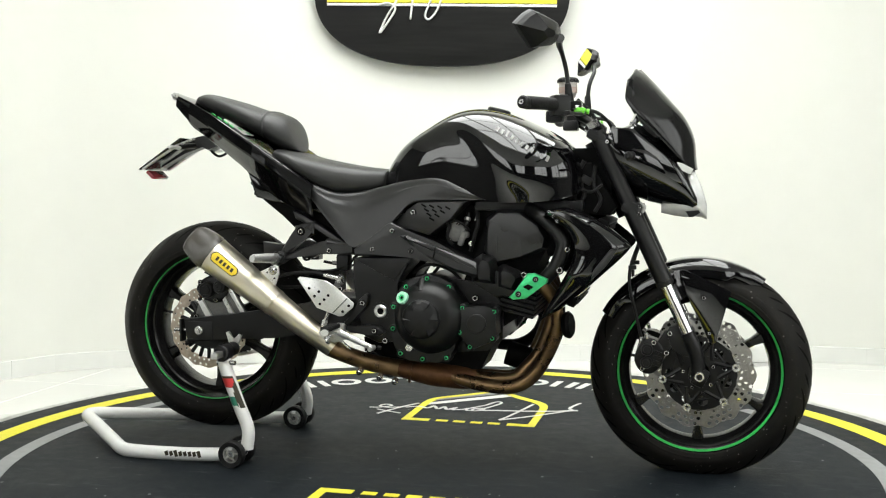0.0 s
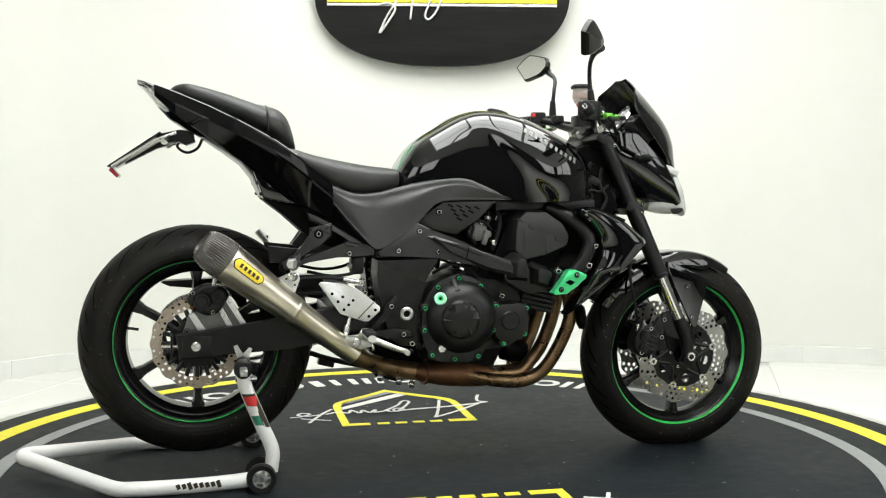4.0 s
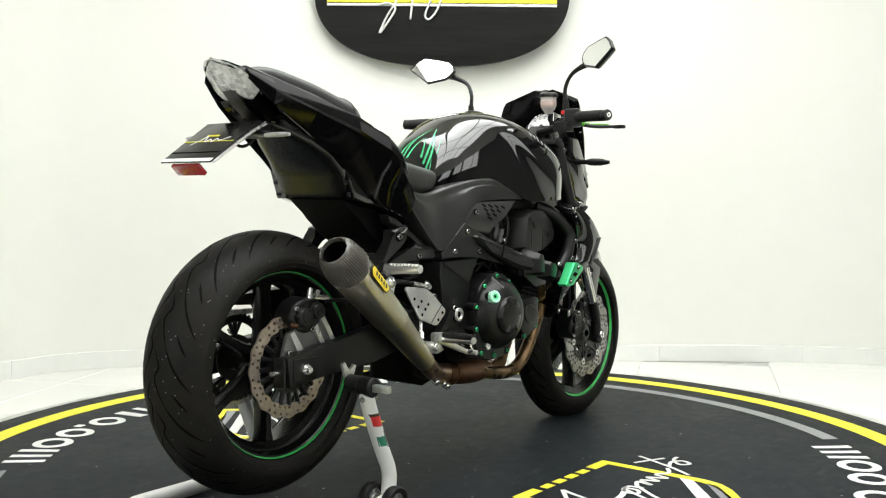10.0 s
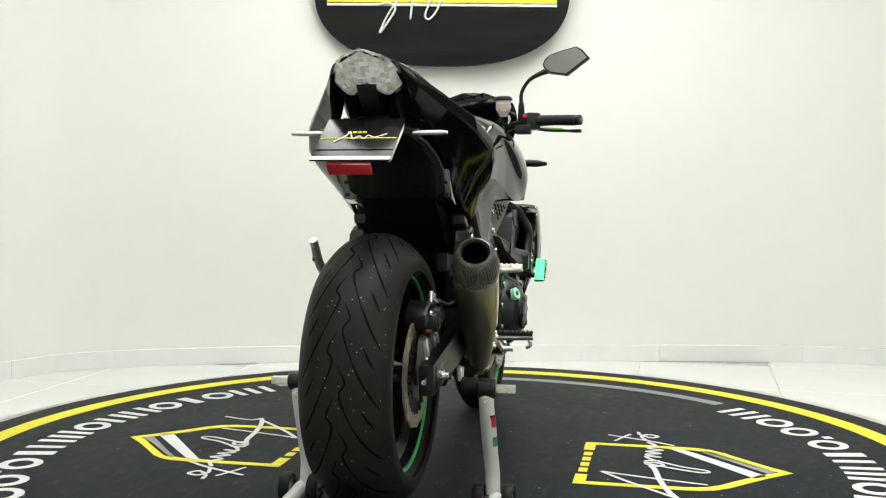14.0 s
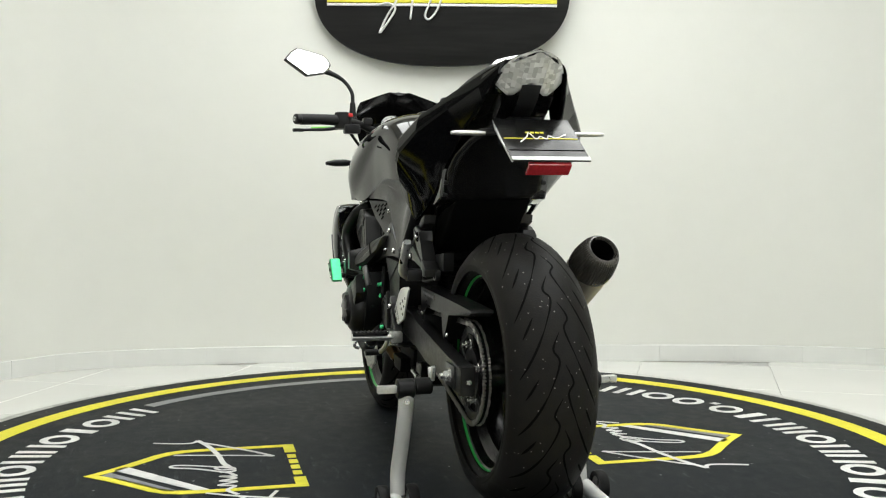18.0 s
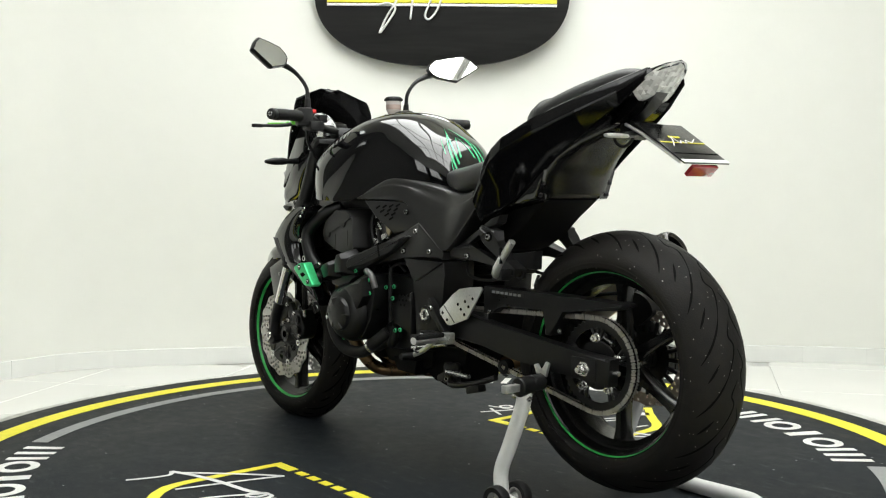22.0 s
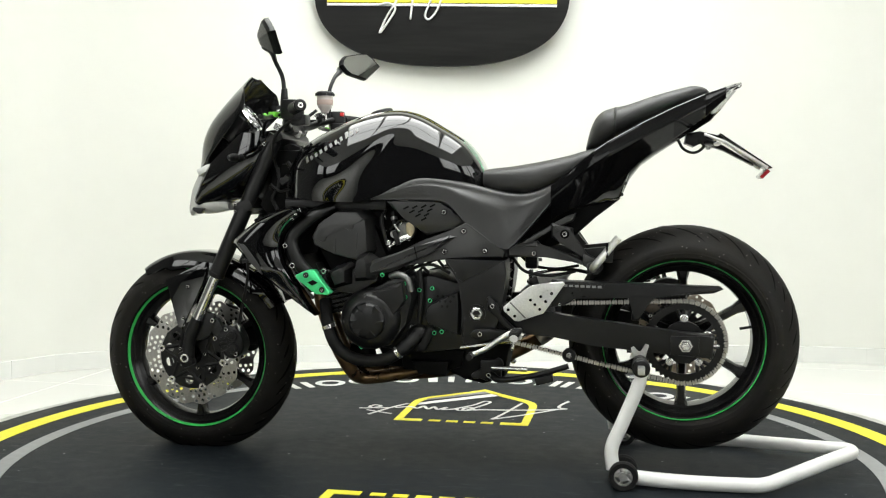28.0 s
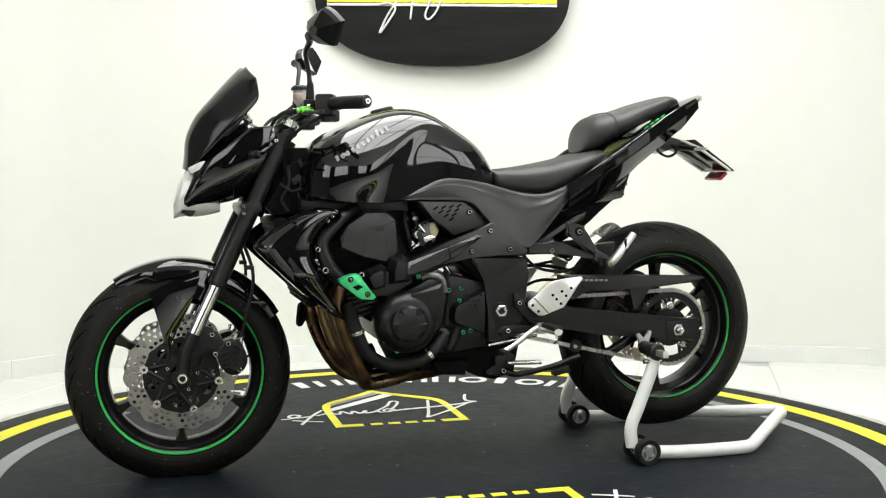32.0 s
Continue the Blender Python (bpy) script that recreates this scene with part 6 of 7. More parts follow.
clutch = part("clutch_cover", lathe([(0.102, 0.0), (0.102, 0.064), (0.0995, 0.072), (0.094, 0.084), (0.085, 0.097), (0.073, 0.107), (0.058, 0.113), (0, 0.115)], (0.018, -0.128, 0.434), (0, -1, 0), 64), MATTE, bike, "black round clutch cover", angle=60)
part("clutch_flange", prism(smooth_outline([(-0.094, 0.43), (-0.088, 0.475), (-0.055, 0.526), (0.008, 0.550), (0.076, 0.528), (0.098, 0.468), (0.094, 0.385), (0.07, 0.318), (-0.003, 0.308), (-0.07, 0.322), (-0.094, 0.39)], 4), -0.12, -0.194, 0.004), MATTE, clutch)
petal_dome((0.004, -0.2425, 0.433), -1, 0.054, clutch)
part("oil_neck", cyl((-0.005, -0.18, 0.535), (0.0, -0.225, 0.50), 0.014, 16, 0.003), MATTE, clutch)
cap = part("oil_filler_cap", lathe([(0, 0.006), (0.008, 0.006), (0.0085, 0.008), (0.0155, 0.008), (0.0175, 0.006), (0.0175, -0.012), (0, -0.012)], (-0.0505, -0.229, 0.4885), (-0.35, -1, 0.35), 28), MINT, bike, "mint green oil filler cap")
part("cap_face", lathe([(0.0042, 0.0064), (0.0078, 0.0068), (0.0098, 0.0084), (0.0098, 0.006)], (-0.0505, -0.229, 0.4885), (-0.35, -1, 0.35), 22), GREEN, cap)
part("cap_socket", lathe([(0, 0.0068), (0.0042, 0.0068), (0.0042, 0.006)], (-0.0505, -0.229, 0.4885), (-0.35, -1, 0.35), 18), GROOVE, cap)
part("cap_neck", cyl((-0.04, -0.18, 0.481), (-0.0495, -0.225, 0.487), 0.017, 18), MATTE, cap)
green = [(0.010, 0.541), (0.071, 0.519), (0.091, 0.464), (0.087, 0.388), (0.065, 0.323), (-0.003, 0.317), (-0.066, 0.330), (-0.088, 0.399), (-0.086, 0.460)]
for x, z in green:
    part("bolt_boss", cyl((x, -0.15, z), (x, -0.1955, z), 0.0125, 14, 0.002), MATTE, clutch)
    bolt(x, -0.195, z, 1.0, clutch, "green_bolt", GREENBOLT)
part("drain_bolt", lathe([(0, 0.008), (0.011, 0.008), (0.012, 0.0), (0, 0)], (-0.040, -0.196, 0.348), (0, -1, 0), 6), BOLT, clutch)
pick = part("pickup_cover", prism([(0.104, 0.466), (0.18, 0.472), (0.206, 0.462), (0.207, 0.392), (0.188, 0.370), (0.14, 0.350), (0.110, 0.378), (0.100, 0.42)], -0.12, -0.214, 0.010), MATTE, bike, "black pickup cover")
part("pickup_boss", cyl((0.152, -0.21, 0.422), (0.152, -0.219, 0.422), 0.027, 32, 0.003), MATTE, pick)
for x, z in ((0.112, 0.463), (0.200, 0.456), (0.195, 0.383), (0.134, 0.358), (0.105, 0.397)):
    part("bolt_boss", cyl((x, -0.16, z), (x, -0.208, z), 0.012, 14, 0.002), MATTE, pick)
    bolt(x, -0.2075, z, 1.0, pick, "green_bolt", GREENBOLT)
for x, z in ((0.14, 0.487), (0.145, 0.545), (-0.118, 0.36), (-0.08, 0.355)):
    bolt(x, -0.167, z, 1.3)

# left: alternator cover, sprocket cover
alt = part("alternator_cover", prism([(0.231, 0.472), (0.216, 0.483), (0.146, 0.514), (0.091, 0.542), (0.052, 0.542), (0.041, 0.488), (0.057, 0.416), (0.099, 0.357), (0.146, 0.342), (0.193, 0.347), (0.232, 0.399)], 0.11, 0.212, 0.006), MATTE, bike, "black faceted alternator cover")
part("alternator_ridge", prism([(0.196, 0.483), (0.149, 0.503), (0.061, 0.536), (0.055, 0.482), (0.097, 0.424), (0.102, 0.460), (0.143, 0.490)], 0.205, 0.242, 0.012), MATTE, alt)
part("alternator_body", lathe([(0.086, -0.02), (0.084, 0.012), (0.075, 0.028), (0.062, 0.038), (0.05, 0.041), (0, 0.042)], (0.156, 0.208, 0.428), (0, 1, 0), 48), MATTE, alt, angle=60)
petal_dome((0.158, 0.2495, 0.426), 1, 0.051, alt)
part("starter_arch", tube([(0.105, 0.19, 0.545), (0.08, 0.207, 0.552), (0.055, 0.21, 0.54), (0.045, 0.205, 0.505)], 0.009, 10, 16), DULLALU, alt)
for x, z in ((0.123, 0.55), (0.062, 0.527), (0.058, 0.49), (0.211, 0.477), (0.079, 0.43), (0.148, 0.35), (0.113, 0.363), (0.217, 0.376), (0.183, 0.349)):
    bolt(x, 0.213, z, 1.0, alt, "green_bolt", GREENBOLT)
spc = part("sprocket_cover", wedge([(0.018, 0.455), (0.004, 0.470), (-0.088, 0.516), (-0.091, 0.45), (-0.089, 0.370), (0.012, 0.406), (0.022, 0.42)], 0.10, [(0.004, 0.456), (-0.004, 0.464), (-0.080, 0.500), (-0.082, 0.45), (-0.080, 0.384), (0.000, 0.412), (0.008, 0.424)], 0.176, 0.003), MATTE, bike, "black sprocket cover with dimples")
for r in range(3):
    for k in range(4 - r):
        part("dimple", lathe([(0, 0.0005), (0.0035, 0.0005), (0.0035, 0)], (-0.025 - 0.015 * k - 0.006 * r, 0.1762, 0.49 - 0.014 * r), (0, 1, 0), 10), GROOVE, spc)
for x, z in ((0.026, 0.507), (-0.010, 0.512), (-0.004, 0.478), (-0.016, 0.388), (-0.037, 0.392)):
    bolt(x, 0.177, z, 1.0, spc, "green_bolt", GREENBOLT)
for pts, r in (([(0.305, 0.15, 0.47), (0.288, 0.185, 0.406), (0.26, 0.19, 0.344), (0.201, 0.19, 0.309), (0.119, 0.19, 0.313), (0.07, 0.188, 0.345), (0.035, 0.165, 0.378)], 0.0175), ([(0.04, 0.15, 0.36), (0.02, 0.165, 0.345), (-0.005, 0.165, 0.40)], 0.013), ([(0.03, 0.16, 0.41), (0.025, 0.165, 0.50), (0.03, 0.16, 0.56)], 0.007)):
    part("coolant_hose", tube(pts, r, 12, 24), RUBBER, bike, "black rubber coolant hose")
pump = part("water_pump", lathe([(0.036, 0.0), (0.034, 0.022), (0.026, 0.032), (0.012, 0.036), (0, 0.036)], (0.035, 0.128, 0.372), (0, 1, 0), 28), MATTE, bike, "black water pump housing")
part("pump_outlet", tube([(0.035, 0.15, 0.372), (0.055, 0.158, 0.345), (0.095, 0.158, 0.325)], 0.014, 14, 14), MATTE, pump)
for k, (x, z) in enumerate(((0.055, 0.40), (0.012, 0.392), (0.02, 0.345), (0.06, 0.35))):
    bolt(x, 0.142, z, 0.9, pump)
for x, y, z, d in ((0.285, 0.187, 0.40, (0.35, 0, 1)), (0.085, 0.189, 0.333, (-0.9, 0, 0.6))):
    part("hose_clamp", lathe([(0.0175, -0.005), (0.0192, -0.005), (0.0192, 0.005), (0.0175, 0.005)], (x, y, z), d, 20, closed=True), BOLT, bike)
part("oil_filter", lathe([(0, 0.07), (0.03, 0.07), (0.036, 0.062), (0.036, 0.0)], (0.20, 0.02, 0.31), (1, 0, -0.3), 28), DEEP, bike, "black oil filter")
for s in (1, -1):
    for k in range(3):
        part("wire_loom", tube([(-0.05 + 0.06 * k, 0.12 * s, 0.55), (0.0 + 0.05 * k, 0.135 * s, 0.575 + 0.01 * k), (0.06 + 0.04 * k, 0.13 * s, 0.56), (0.10 + 0.03 * k, 0.12 * s, 0.52)], 0.0045, 7, 18), RUBBER, bike)
    part("breather_hose", tube([(-0.22, 0.09 * s, 0.60), (-0.26, 0.12 * s, 0.56), (-0.33, 0.125 * s, 0.548), (-0.40, 0.11 * s, 0.56)], 0.0045, 9, 20), RUBBER, bike, "black breather hose")
part("fin_case", prism([(-0.05, 0.30), (0.06, 0.30), (0.04, 0.262), (-0.04, 0.258)], 0.05, 0.13, 0.008), DEEP, bike)

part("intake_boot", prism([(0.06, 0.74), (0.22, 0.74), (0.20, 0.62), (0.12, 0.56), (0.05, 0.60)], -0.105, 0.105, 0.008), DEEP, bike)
# injectors and throttle bodies behind the vent panel
for s in (1, -1):
    thr = part("throttle_body", lathe([(0.020, 0.0), (0.026, 0.004), (0.026, 0.030), (0.022, 0.034), (0.022, 0.046), (0.027, 0.050), (0.027, 0.058), (0.018, 0.062), (0, 0.062)], (0.078, 0.082 * s, 0.668), (0, s, 0), 26), DULLALU, bike, "grey cast throttle body with bright fittings")
    part("throttle_pin", cyl((0.106, 0.125 * s, 0.660), (0.106, 0.149 * s, 0.660), 0.0105, 16, 0.002), CASTALU if s > 0 else DULLALU, thr)
    part("sensor_plug", block((0.098, 0.146 * s, 0.650), (0.016, 0.014, 0.042), 0.005, pose(0, 0, 0, 0, 18, 0)), DULLALU if s < 0 else MATTE, thr)
    part("injector", cyl((0.112, 0.122 * s, 0.722), (0.104, 0.134 * s, 0.682), 0.0072, 12), MATTE, thr)
    part("injector_clip", cyl((0.110, 0.126 * s, 0.708), (0.108, 0.129 * s, 0.699), 0.0095, 12, 0.001), CASTALU, thr)
    part("fuel_hose", tube([(0.132, 0.12 * s, 0.738), (0.142, 0.14 * s, 0.70), (0.132, 0.148 * s, 0.655), (0.120, 0.14 * s, 0.615)], 0.0055, 8, 18), RUBBER, thr)
    part("spring_rod", tube([(0.134, 0.128 * s, 0.738), (0.137, 0.132 * s, 0.716), (0.131, 0.134 * s, 0.700)], 0.0028, 6, 8), BOLT, thr)
    part("screw", cyl((0.121, 0.128 * s, 0.638), (0.123, 0.150 * s, 0.636), 0.0075, 10, 0.001), BOLT, thr)
    part("wire", tube([(0.05, 0.13 * s, 0.69), (0.075, 0.15 * s, 0.70), (0.10, 0.148 * s, 0.69), (0.118, 0.14 * s, 0.672)], 0.0035, 7, 16), RUBBER, thr)
    if s > 0:
        part("cable_wheel", prism(smooth_outline([(0.046, 0.672), (0.056, 0.693), (0.070, 0.690), (0.070, 0.668), (0.058, 0.652)], 3), 0.140, 0.146, 0.001), BRASS, thr, "pale brass cable wheel")
        part("cable_bracket", prism([(0.055, 0.652), (0.068, 0.648), (0.080, 0.640), (0.100, 0.634), (0.122, 0.620), (0.120, 0.626), (0.102, 0.642), (0.085, 0.655), (0.066, 0.661)], 0.146, 0.150, 0.001), BOLT, thr, "zinc-plated cable bracket")
        part("throttle_spring", cyl((0.088, 0.148, 0.668), (0.104, 0.148, 0.688), 0.005, 10), BOLT, thr)
    else:
        part("vacuum_pipe", tube([(0.055, -0.14, 0.70), (0.062, -0.15, 0.68), (0.056, -0.15, 0.655), (0.07, -0.145, 0.632)], 0.0045, 8, 16), RUBBER, thr)
    for x, y, z in ((0.086, 0.145, 0.692), (0.062, 0.145, 0.646), (0.146, 0.13, 0.742), (0.134, 0.132, 0.668)):
        bolt(x, y * s, z, 0.75, thr)
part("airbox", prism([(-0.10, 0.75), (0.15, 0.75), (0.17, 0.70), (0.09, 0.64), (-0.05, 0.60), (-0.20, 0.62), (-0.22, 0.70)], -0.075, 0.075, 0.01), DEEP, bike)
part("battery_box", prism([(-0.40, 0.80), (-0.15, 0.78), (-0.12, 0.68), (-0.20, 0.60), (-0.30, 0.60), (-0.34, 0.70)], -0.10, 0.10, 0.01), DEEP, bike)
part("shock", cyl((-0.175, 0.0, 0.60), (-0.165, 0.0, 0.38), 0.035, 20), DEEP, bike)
for k in range(7):
    part("shock_spring", lathe([(0.036, -0.005), (0.042, 0), (0.036, 0.005)], (-0.175 + 0.0015 * k, 0.0, 0.58 - 0.026 * k), (0.05, 0, -1), 24), MATTE, bike)

# ---- radiator and shrouds ----
rad = part("radiator", block((0.445, 0, 0.59), (0.03, 0.37, 0.25), 0.004, pose(0, 0, 0, 0, 22, 0)), DEEP, bike, "black radiator core")
for k in range(16):
    part("fin_row", block((0.461 + (k - 7.5) * 0.0056, 0, 0.584 + (k - 7.5) * 0.014), (0.004, 0.32, 0.004), 0, pose(0, 0, 0, 0, 22, 0)), DEEP, rad, smooth=False)
SH_OUT = [(0.335, 0.716), (0.355, 0.734), (0.391, 0.739), (0.430, 0.728), (0.470, 0.709), (0.508, 0.684), (0.542, 0.657), (0.560, 0.636), (0.535, 0.604), (0.49, 0.562), (0.44, 0.515), (0.395, 0.478), (0.355, 0.448), (0.322, 0.434)]
SH_IN = [(0.333, 0.712), (0.342, 0.716), (0.355, 0.710), (0.372, 0.697), (0.390, 0.679), (0.402, 0.660), (0.410, 0.638), (0.411, 0.614), (0.405, 0.588), (0.393, 0.563), (0.377, 0.535), (0.360, 0.505), (0.343, 0.473), (0.320, 0.430)]
for s in (1, -1):
    outer_line, inner_line = catmull([(x, z, 0) for x, z in SH_OUT], 53), catmull([(x, z, 0) for x, z in SH_IN], 53)
    rows = []
    for k, (o, i2) in enumerate(zip(outer_line, inner_line)):
        f = k / 52
        base = 0.226 - 0.30 * max(0, 0.56 - o.y)
        ring = []
        for u, dy in ((0.0, -0.03), (0.02, -0.004), (0.10, 0.010), (0.25, 0.017), (0.45, 0.020), (0.62, 0.016), (0.74, 0.018), (0.86, 0.008), (0.95, -0.006), (1.0, -0.022), (1.0, -0.05), (0.5, -0.02), (0.02, -0.034)):
            p = i2.lerp(o, u)
            ring.append((p.x, s * (base + dy - 0.06 * max(0, p.x - 0.47)), p.y))
        rows.append(ring)
    shroud = part("radiator_shroud", loft(rows), GLOSS, bike, "glossy black radiator shroud", angle=60)
    part("shroud_scoop", prism([(0.512, 0.632), (0.532, 0.634), (0.50, 0.585), (0.462, 0.548), (0.468, 0.575)], 0.230 * s, 0.246 * s, 0.004, lambda x, z, s=s: s * -0.06 * max(0, x - 0.47)), SATIN, shroud)
    part("inner_duct", prism([(0.35, 0.72), (0.41, 0.70), (0.44, 0.64), (0.43, 0.58), (0.38, 0.50), (0.35, 0.47), (0.42, 0.50), (0.50, 0.60), (0.48, 0.68)], 0.12 * s, 0.205 * s, 0.004, lambda x, z, s=s: s * -0.28 * max(0, 0.56 - z)), SATIN, shroud)
    for x, z in ((0.352, 0.728), (0.362, 0.716), (0.372, 0.703)):
        bolt(x, 0.240 * s, z, 0.7, shroud)
part("horn", lathe([(0, 0.012), (0.03, 0.012), (0.038, 0.004), (0.034, -0.008), (0.015, -0.016), (0, -0.018)], (0.391, -0.13, 0.416), (1, -0.2, 0.1), 24), DEEP, bike, "black horn")
part("horn_bracket", block((0.379, -0.12, 0.451), (0.008, 0.016, 0.06), 0.002), MATTE, bike)

# ---- exhaust ----
for k, y in enumerate((0.125, 0.045, -0.045, -0.125)):
    hx = 0.0 if abs(y) < 0.1 else 0.012
    dz = 0.012 if abs(y) < 0.1 else -0.004
    back = 0.05 * (y + 0.125) / 0.25
    path = [(0.315, y, 0.53), (0.352 - 0.5 * back, y * 0.98, 0.48), (0.350 + hx - back, y * 0.92, 0.41), (0.318 + hx - back, y * 0.85, 0.325), (0.272 + hx - 0.7 * back, y * 0.72 - 0.012, 0.262 + dz), (0.225, y * 0.55 - 0.03, 0.234 + dz), (0.14, y * 0.42 - 0.045, 0.238 + dz * 0.8), (0.06, y * 0.25 - 0.06, 0.252)]
    pipe = part("header_pipe", tube(path, 0.0195, 16, 48), HEADER, bike, "heat-browned steel exhaust header")
    part("header_flange", cyl((0.312, y, 0.535), (0.322, y, 0.522), 0.028, 18, 0.003), MATTE, pipe)
coll = part("collector", tube([(0.12, -0.055, 0.247), (0.07, -0.065, 0.250), (0.0, -0.075, 0.255), (-0.06, -0.085, 0.263), (-0.10, -0.092, 0.27)], [0.042, 0.044, 0.042, 0.034, 0.028], 20, 24, flat=0.85), COLLECTOR, bike, "burnt brown exhaust collector")
part("collector_weld", tube([(-0.062, -0.085, 0.2635), (-0.068, -0.086, 0.2643)], 0.0365, 20), COLLECTOR, coll)
link_pipe = part("link_pipe", tube([(-0.09, -0.090, 0.268), (-0.13, -0.10, 0.275), (-0.19, -0.122, 0.291), (-0.245, -0.15, 0.315), (-0.285, -0.17, 0.336)], [0.0265, 0.026, 0.025, 0.0245, 0.0245], 18, 26), HEADER, bike, "browned exhaust link pipe")
for x, y, z in ((-0.20, -0.135, 0.268), (-0.145, -0.118, 0.252), (-0.105, -0.10, 0.238)):
    part("spring_lug", cyl((x, y, z), (x - 0.004, y - 0.016, z - 0.008), 0.009, 12, 0.002), BOLT, link_pipe)
A, B = Vector((-0.275, -0.165, 0.330)), Vector((-0.681, -0.221, 0.647))
ax = (B - A).normalized()
LEN = (B - A).length
side = Vector((0, -1, 0)) - ax * Vector((0, -1, 0)).dot(ax)
side.normalize()
up = side.cross(ax)
if up.z < 0:
    up = -up


def widen(f):
    """How much broader than high the muffler is at a fraction of its length."""
    return 1 + float(np.interp(f, [0.0, 0.1, 0.43, 0.86, 1.0], [0.0, 0.14, 0.30, 0.02, 0.0]))


def ovalise(bm):
    for v in bm.verts:
        rel = v.co - A
        v.co += side * rel.dot(side) * (widen(rel.dot(ax) / LEN) - 1)
    return bm


def soft_hex(bm):
    """Press six long soft flats into the muffler's round skin."""
    for v in bm.verts:
        rel = v.co - A
        h = rel.dot(ax)
        q = math.atan2(rel.dot(up), rel.dot(side))
        g = min(1.0, max(0.0, (h / LEN - 0.05) / 0.2)) * (1.0 if h < LEN * 0.8 else max(0.0, 1 - (h / LEN - 0.8) / 0.055))
        v.co = A + ax * h + (rel - ax * h) * (1 - 0.035 * g * (0.5 + 0.5 * math.cos(6 * q)) ** 1.5)
    return ovalise(bm)


muff = part("muffler", soft_hex(lathe([(0.0265, 0.0), (0.0275, 0.02), (0.0320, LEN * 0.2), (0.0375, LEN * 0.40), (0.0385, LEN * 0.41), (0.0393, LEN * 0.43), (0.0432, LEN * 0.54), (0.0465, LEN * 0.63), (0.0498, LEN * 0.72), (0.0520, LEN * 0.80), (0.0530, LEN * 0.855), (0.0520, LEN * 0.86)], A, ax, 72)), MUFFLER, bike, "conical warm-toned titanium muffler with carbon end cap", angle=50)
part("muffler_band", soft_hex(lathe([(0.0375, LEN * 0.404), (0.0396, LEN * 0.412), (0.0399, LEN * 0.425), (0.0390, LEN * 0.43)], A, ax, 72)), MUFFLER, muff)
cap_rows = []
u0 = ax.orthogonal().normalized()
v0 = ax.cross(u0)
for k in range(144):
    q = 2 * math.pi * k / 144
    d = u0 * math.cos(q) + v0 * math.sin(q)
    rib = 0.0013 * (1 if k % 3 < 2 else -1.0)
    cap_rows.append([A + ax * LEN * h + d * (r + rib * g) for r, h, g in ((0.0534, 0.845, 0), (0.0540, 0.86, 0.3), (0.0534, 0.89, 1), (0.0508, 0.93, 1), (0.0466, 0.968, 1), (0.0415, 0.990, 0.7), (0.0378, 0.999, 0), (0.0342, 1.002, 0), (0.0322, 0.99, 0), (0.0318, 0.90, 0))])
part("end_cap", ovalise(loft(cap_rows, cap=False, closed=False, loop=True)), CARBON, muff, "ribbed carbon end cap")
part("outlet", ovalise(lathe([(0.0316, LEN * 0.985), (0.0304, LEN * 0.985), (0.0300, LEN * 0.87), (0, LEN * 0.868)], A, ax, 32)), DEEP, muff)
# badge on the outer flank
def on_muffler(f, t, lift):
    r = float(np.interp(f, [0.43, 0.63, 0.80, 0.855], [0.0395, 0.0467, 0.0522, 0.0532])) + lift
    return A + ax * LEN * f + side * (r * widen(f) + lift) * math.cos(t) + up * r * math.sin(t)


def muffler_patch(name, f0, f1, t0, t1, lift, mat, parent, label="", round_ends=False):
    bm = bmesh.new()
    n, m = 14, 8
    grid = []
    for i in range(n + 1):
        f = f0 + (f1 - f0) * i / n
        e = 1.0
        if round_ends:
            d = min(i, n - i) / n * (f1 - f0) * LEN
            hw = (t1 - t0) / 2 * 0.045
            e = math.sqrt(max(0.04, 1 - (max(0, hw - d) / hw) ** 2))
        tm, th = (t0 + t1) / 2, (t1 - t0) / 2 * e
        grid.append([bm.verts.new(on_muffler(f, tm - th + 2 * th * j / m, lift)) for j in range(m + 1)])
    for i in range(n):
        for j in range(m):
            bm.faces.new((grid[i][j], grid[i + 1][j], grid[i + 1][j + 1], grid[i][j + 1]))
    return part(name, bm, mat, parent, label)


badge = muffler_patch("badge", 0.655, 0.835, 0.0, 0.62, 0.0010, BADGEINK, muff, "yellow maker's badge with dark marks", True)
muffler_patch("badge_field", 0.661, 0.829, 0.05, 0.57, 0.0016, BADGE, badge, "", True)
for k in range(5):
    f = 0.684 + 0.025 * k
    muffler_patch("badge_mark", f, f + 0.015, 0.20, 0.42, 0.0021, BADGEINK, badge)
hang = part("muffler_hanger", prism([(-0.484, 0.550), (-0.440, 0.570), (-0.430, 0.566), (-0.427, 0.545), (-0.441, 0.507), (-0.450, 0.505)], -0.184, -0.191, 0.002), ALU, bike, "polished muffler hanger plate")
part("hanger_bolt", lathe([(0, 0.012), (0.006, 0.012), (0.0095, 0.009), (0.0105, 0.004), (0.013, 0.003), (0.013, 0), (0, 0)], (-0.445, -0.191, 0.554), (0, -1, 0), 22), BOLT, hang)
for x, z in ((-0.463, 0.548), (-0.441, 0.531)):
    part("hole", lathe([(0, 0.0006), (0.003, 0.0006), (0.003, 0)], (x, -0.191, z), (0, -1, 0), 10), GROOVE, hang)
part("hanger_pin", cyl((-0.445, -0.15, 0.580), (-0.445, -0.186, 0.580), 0.012, 18, 0.003), DULLALU, hang)

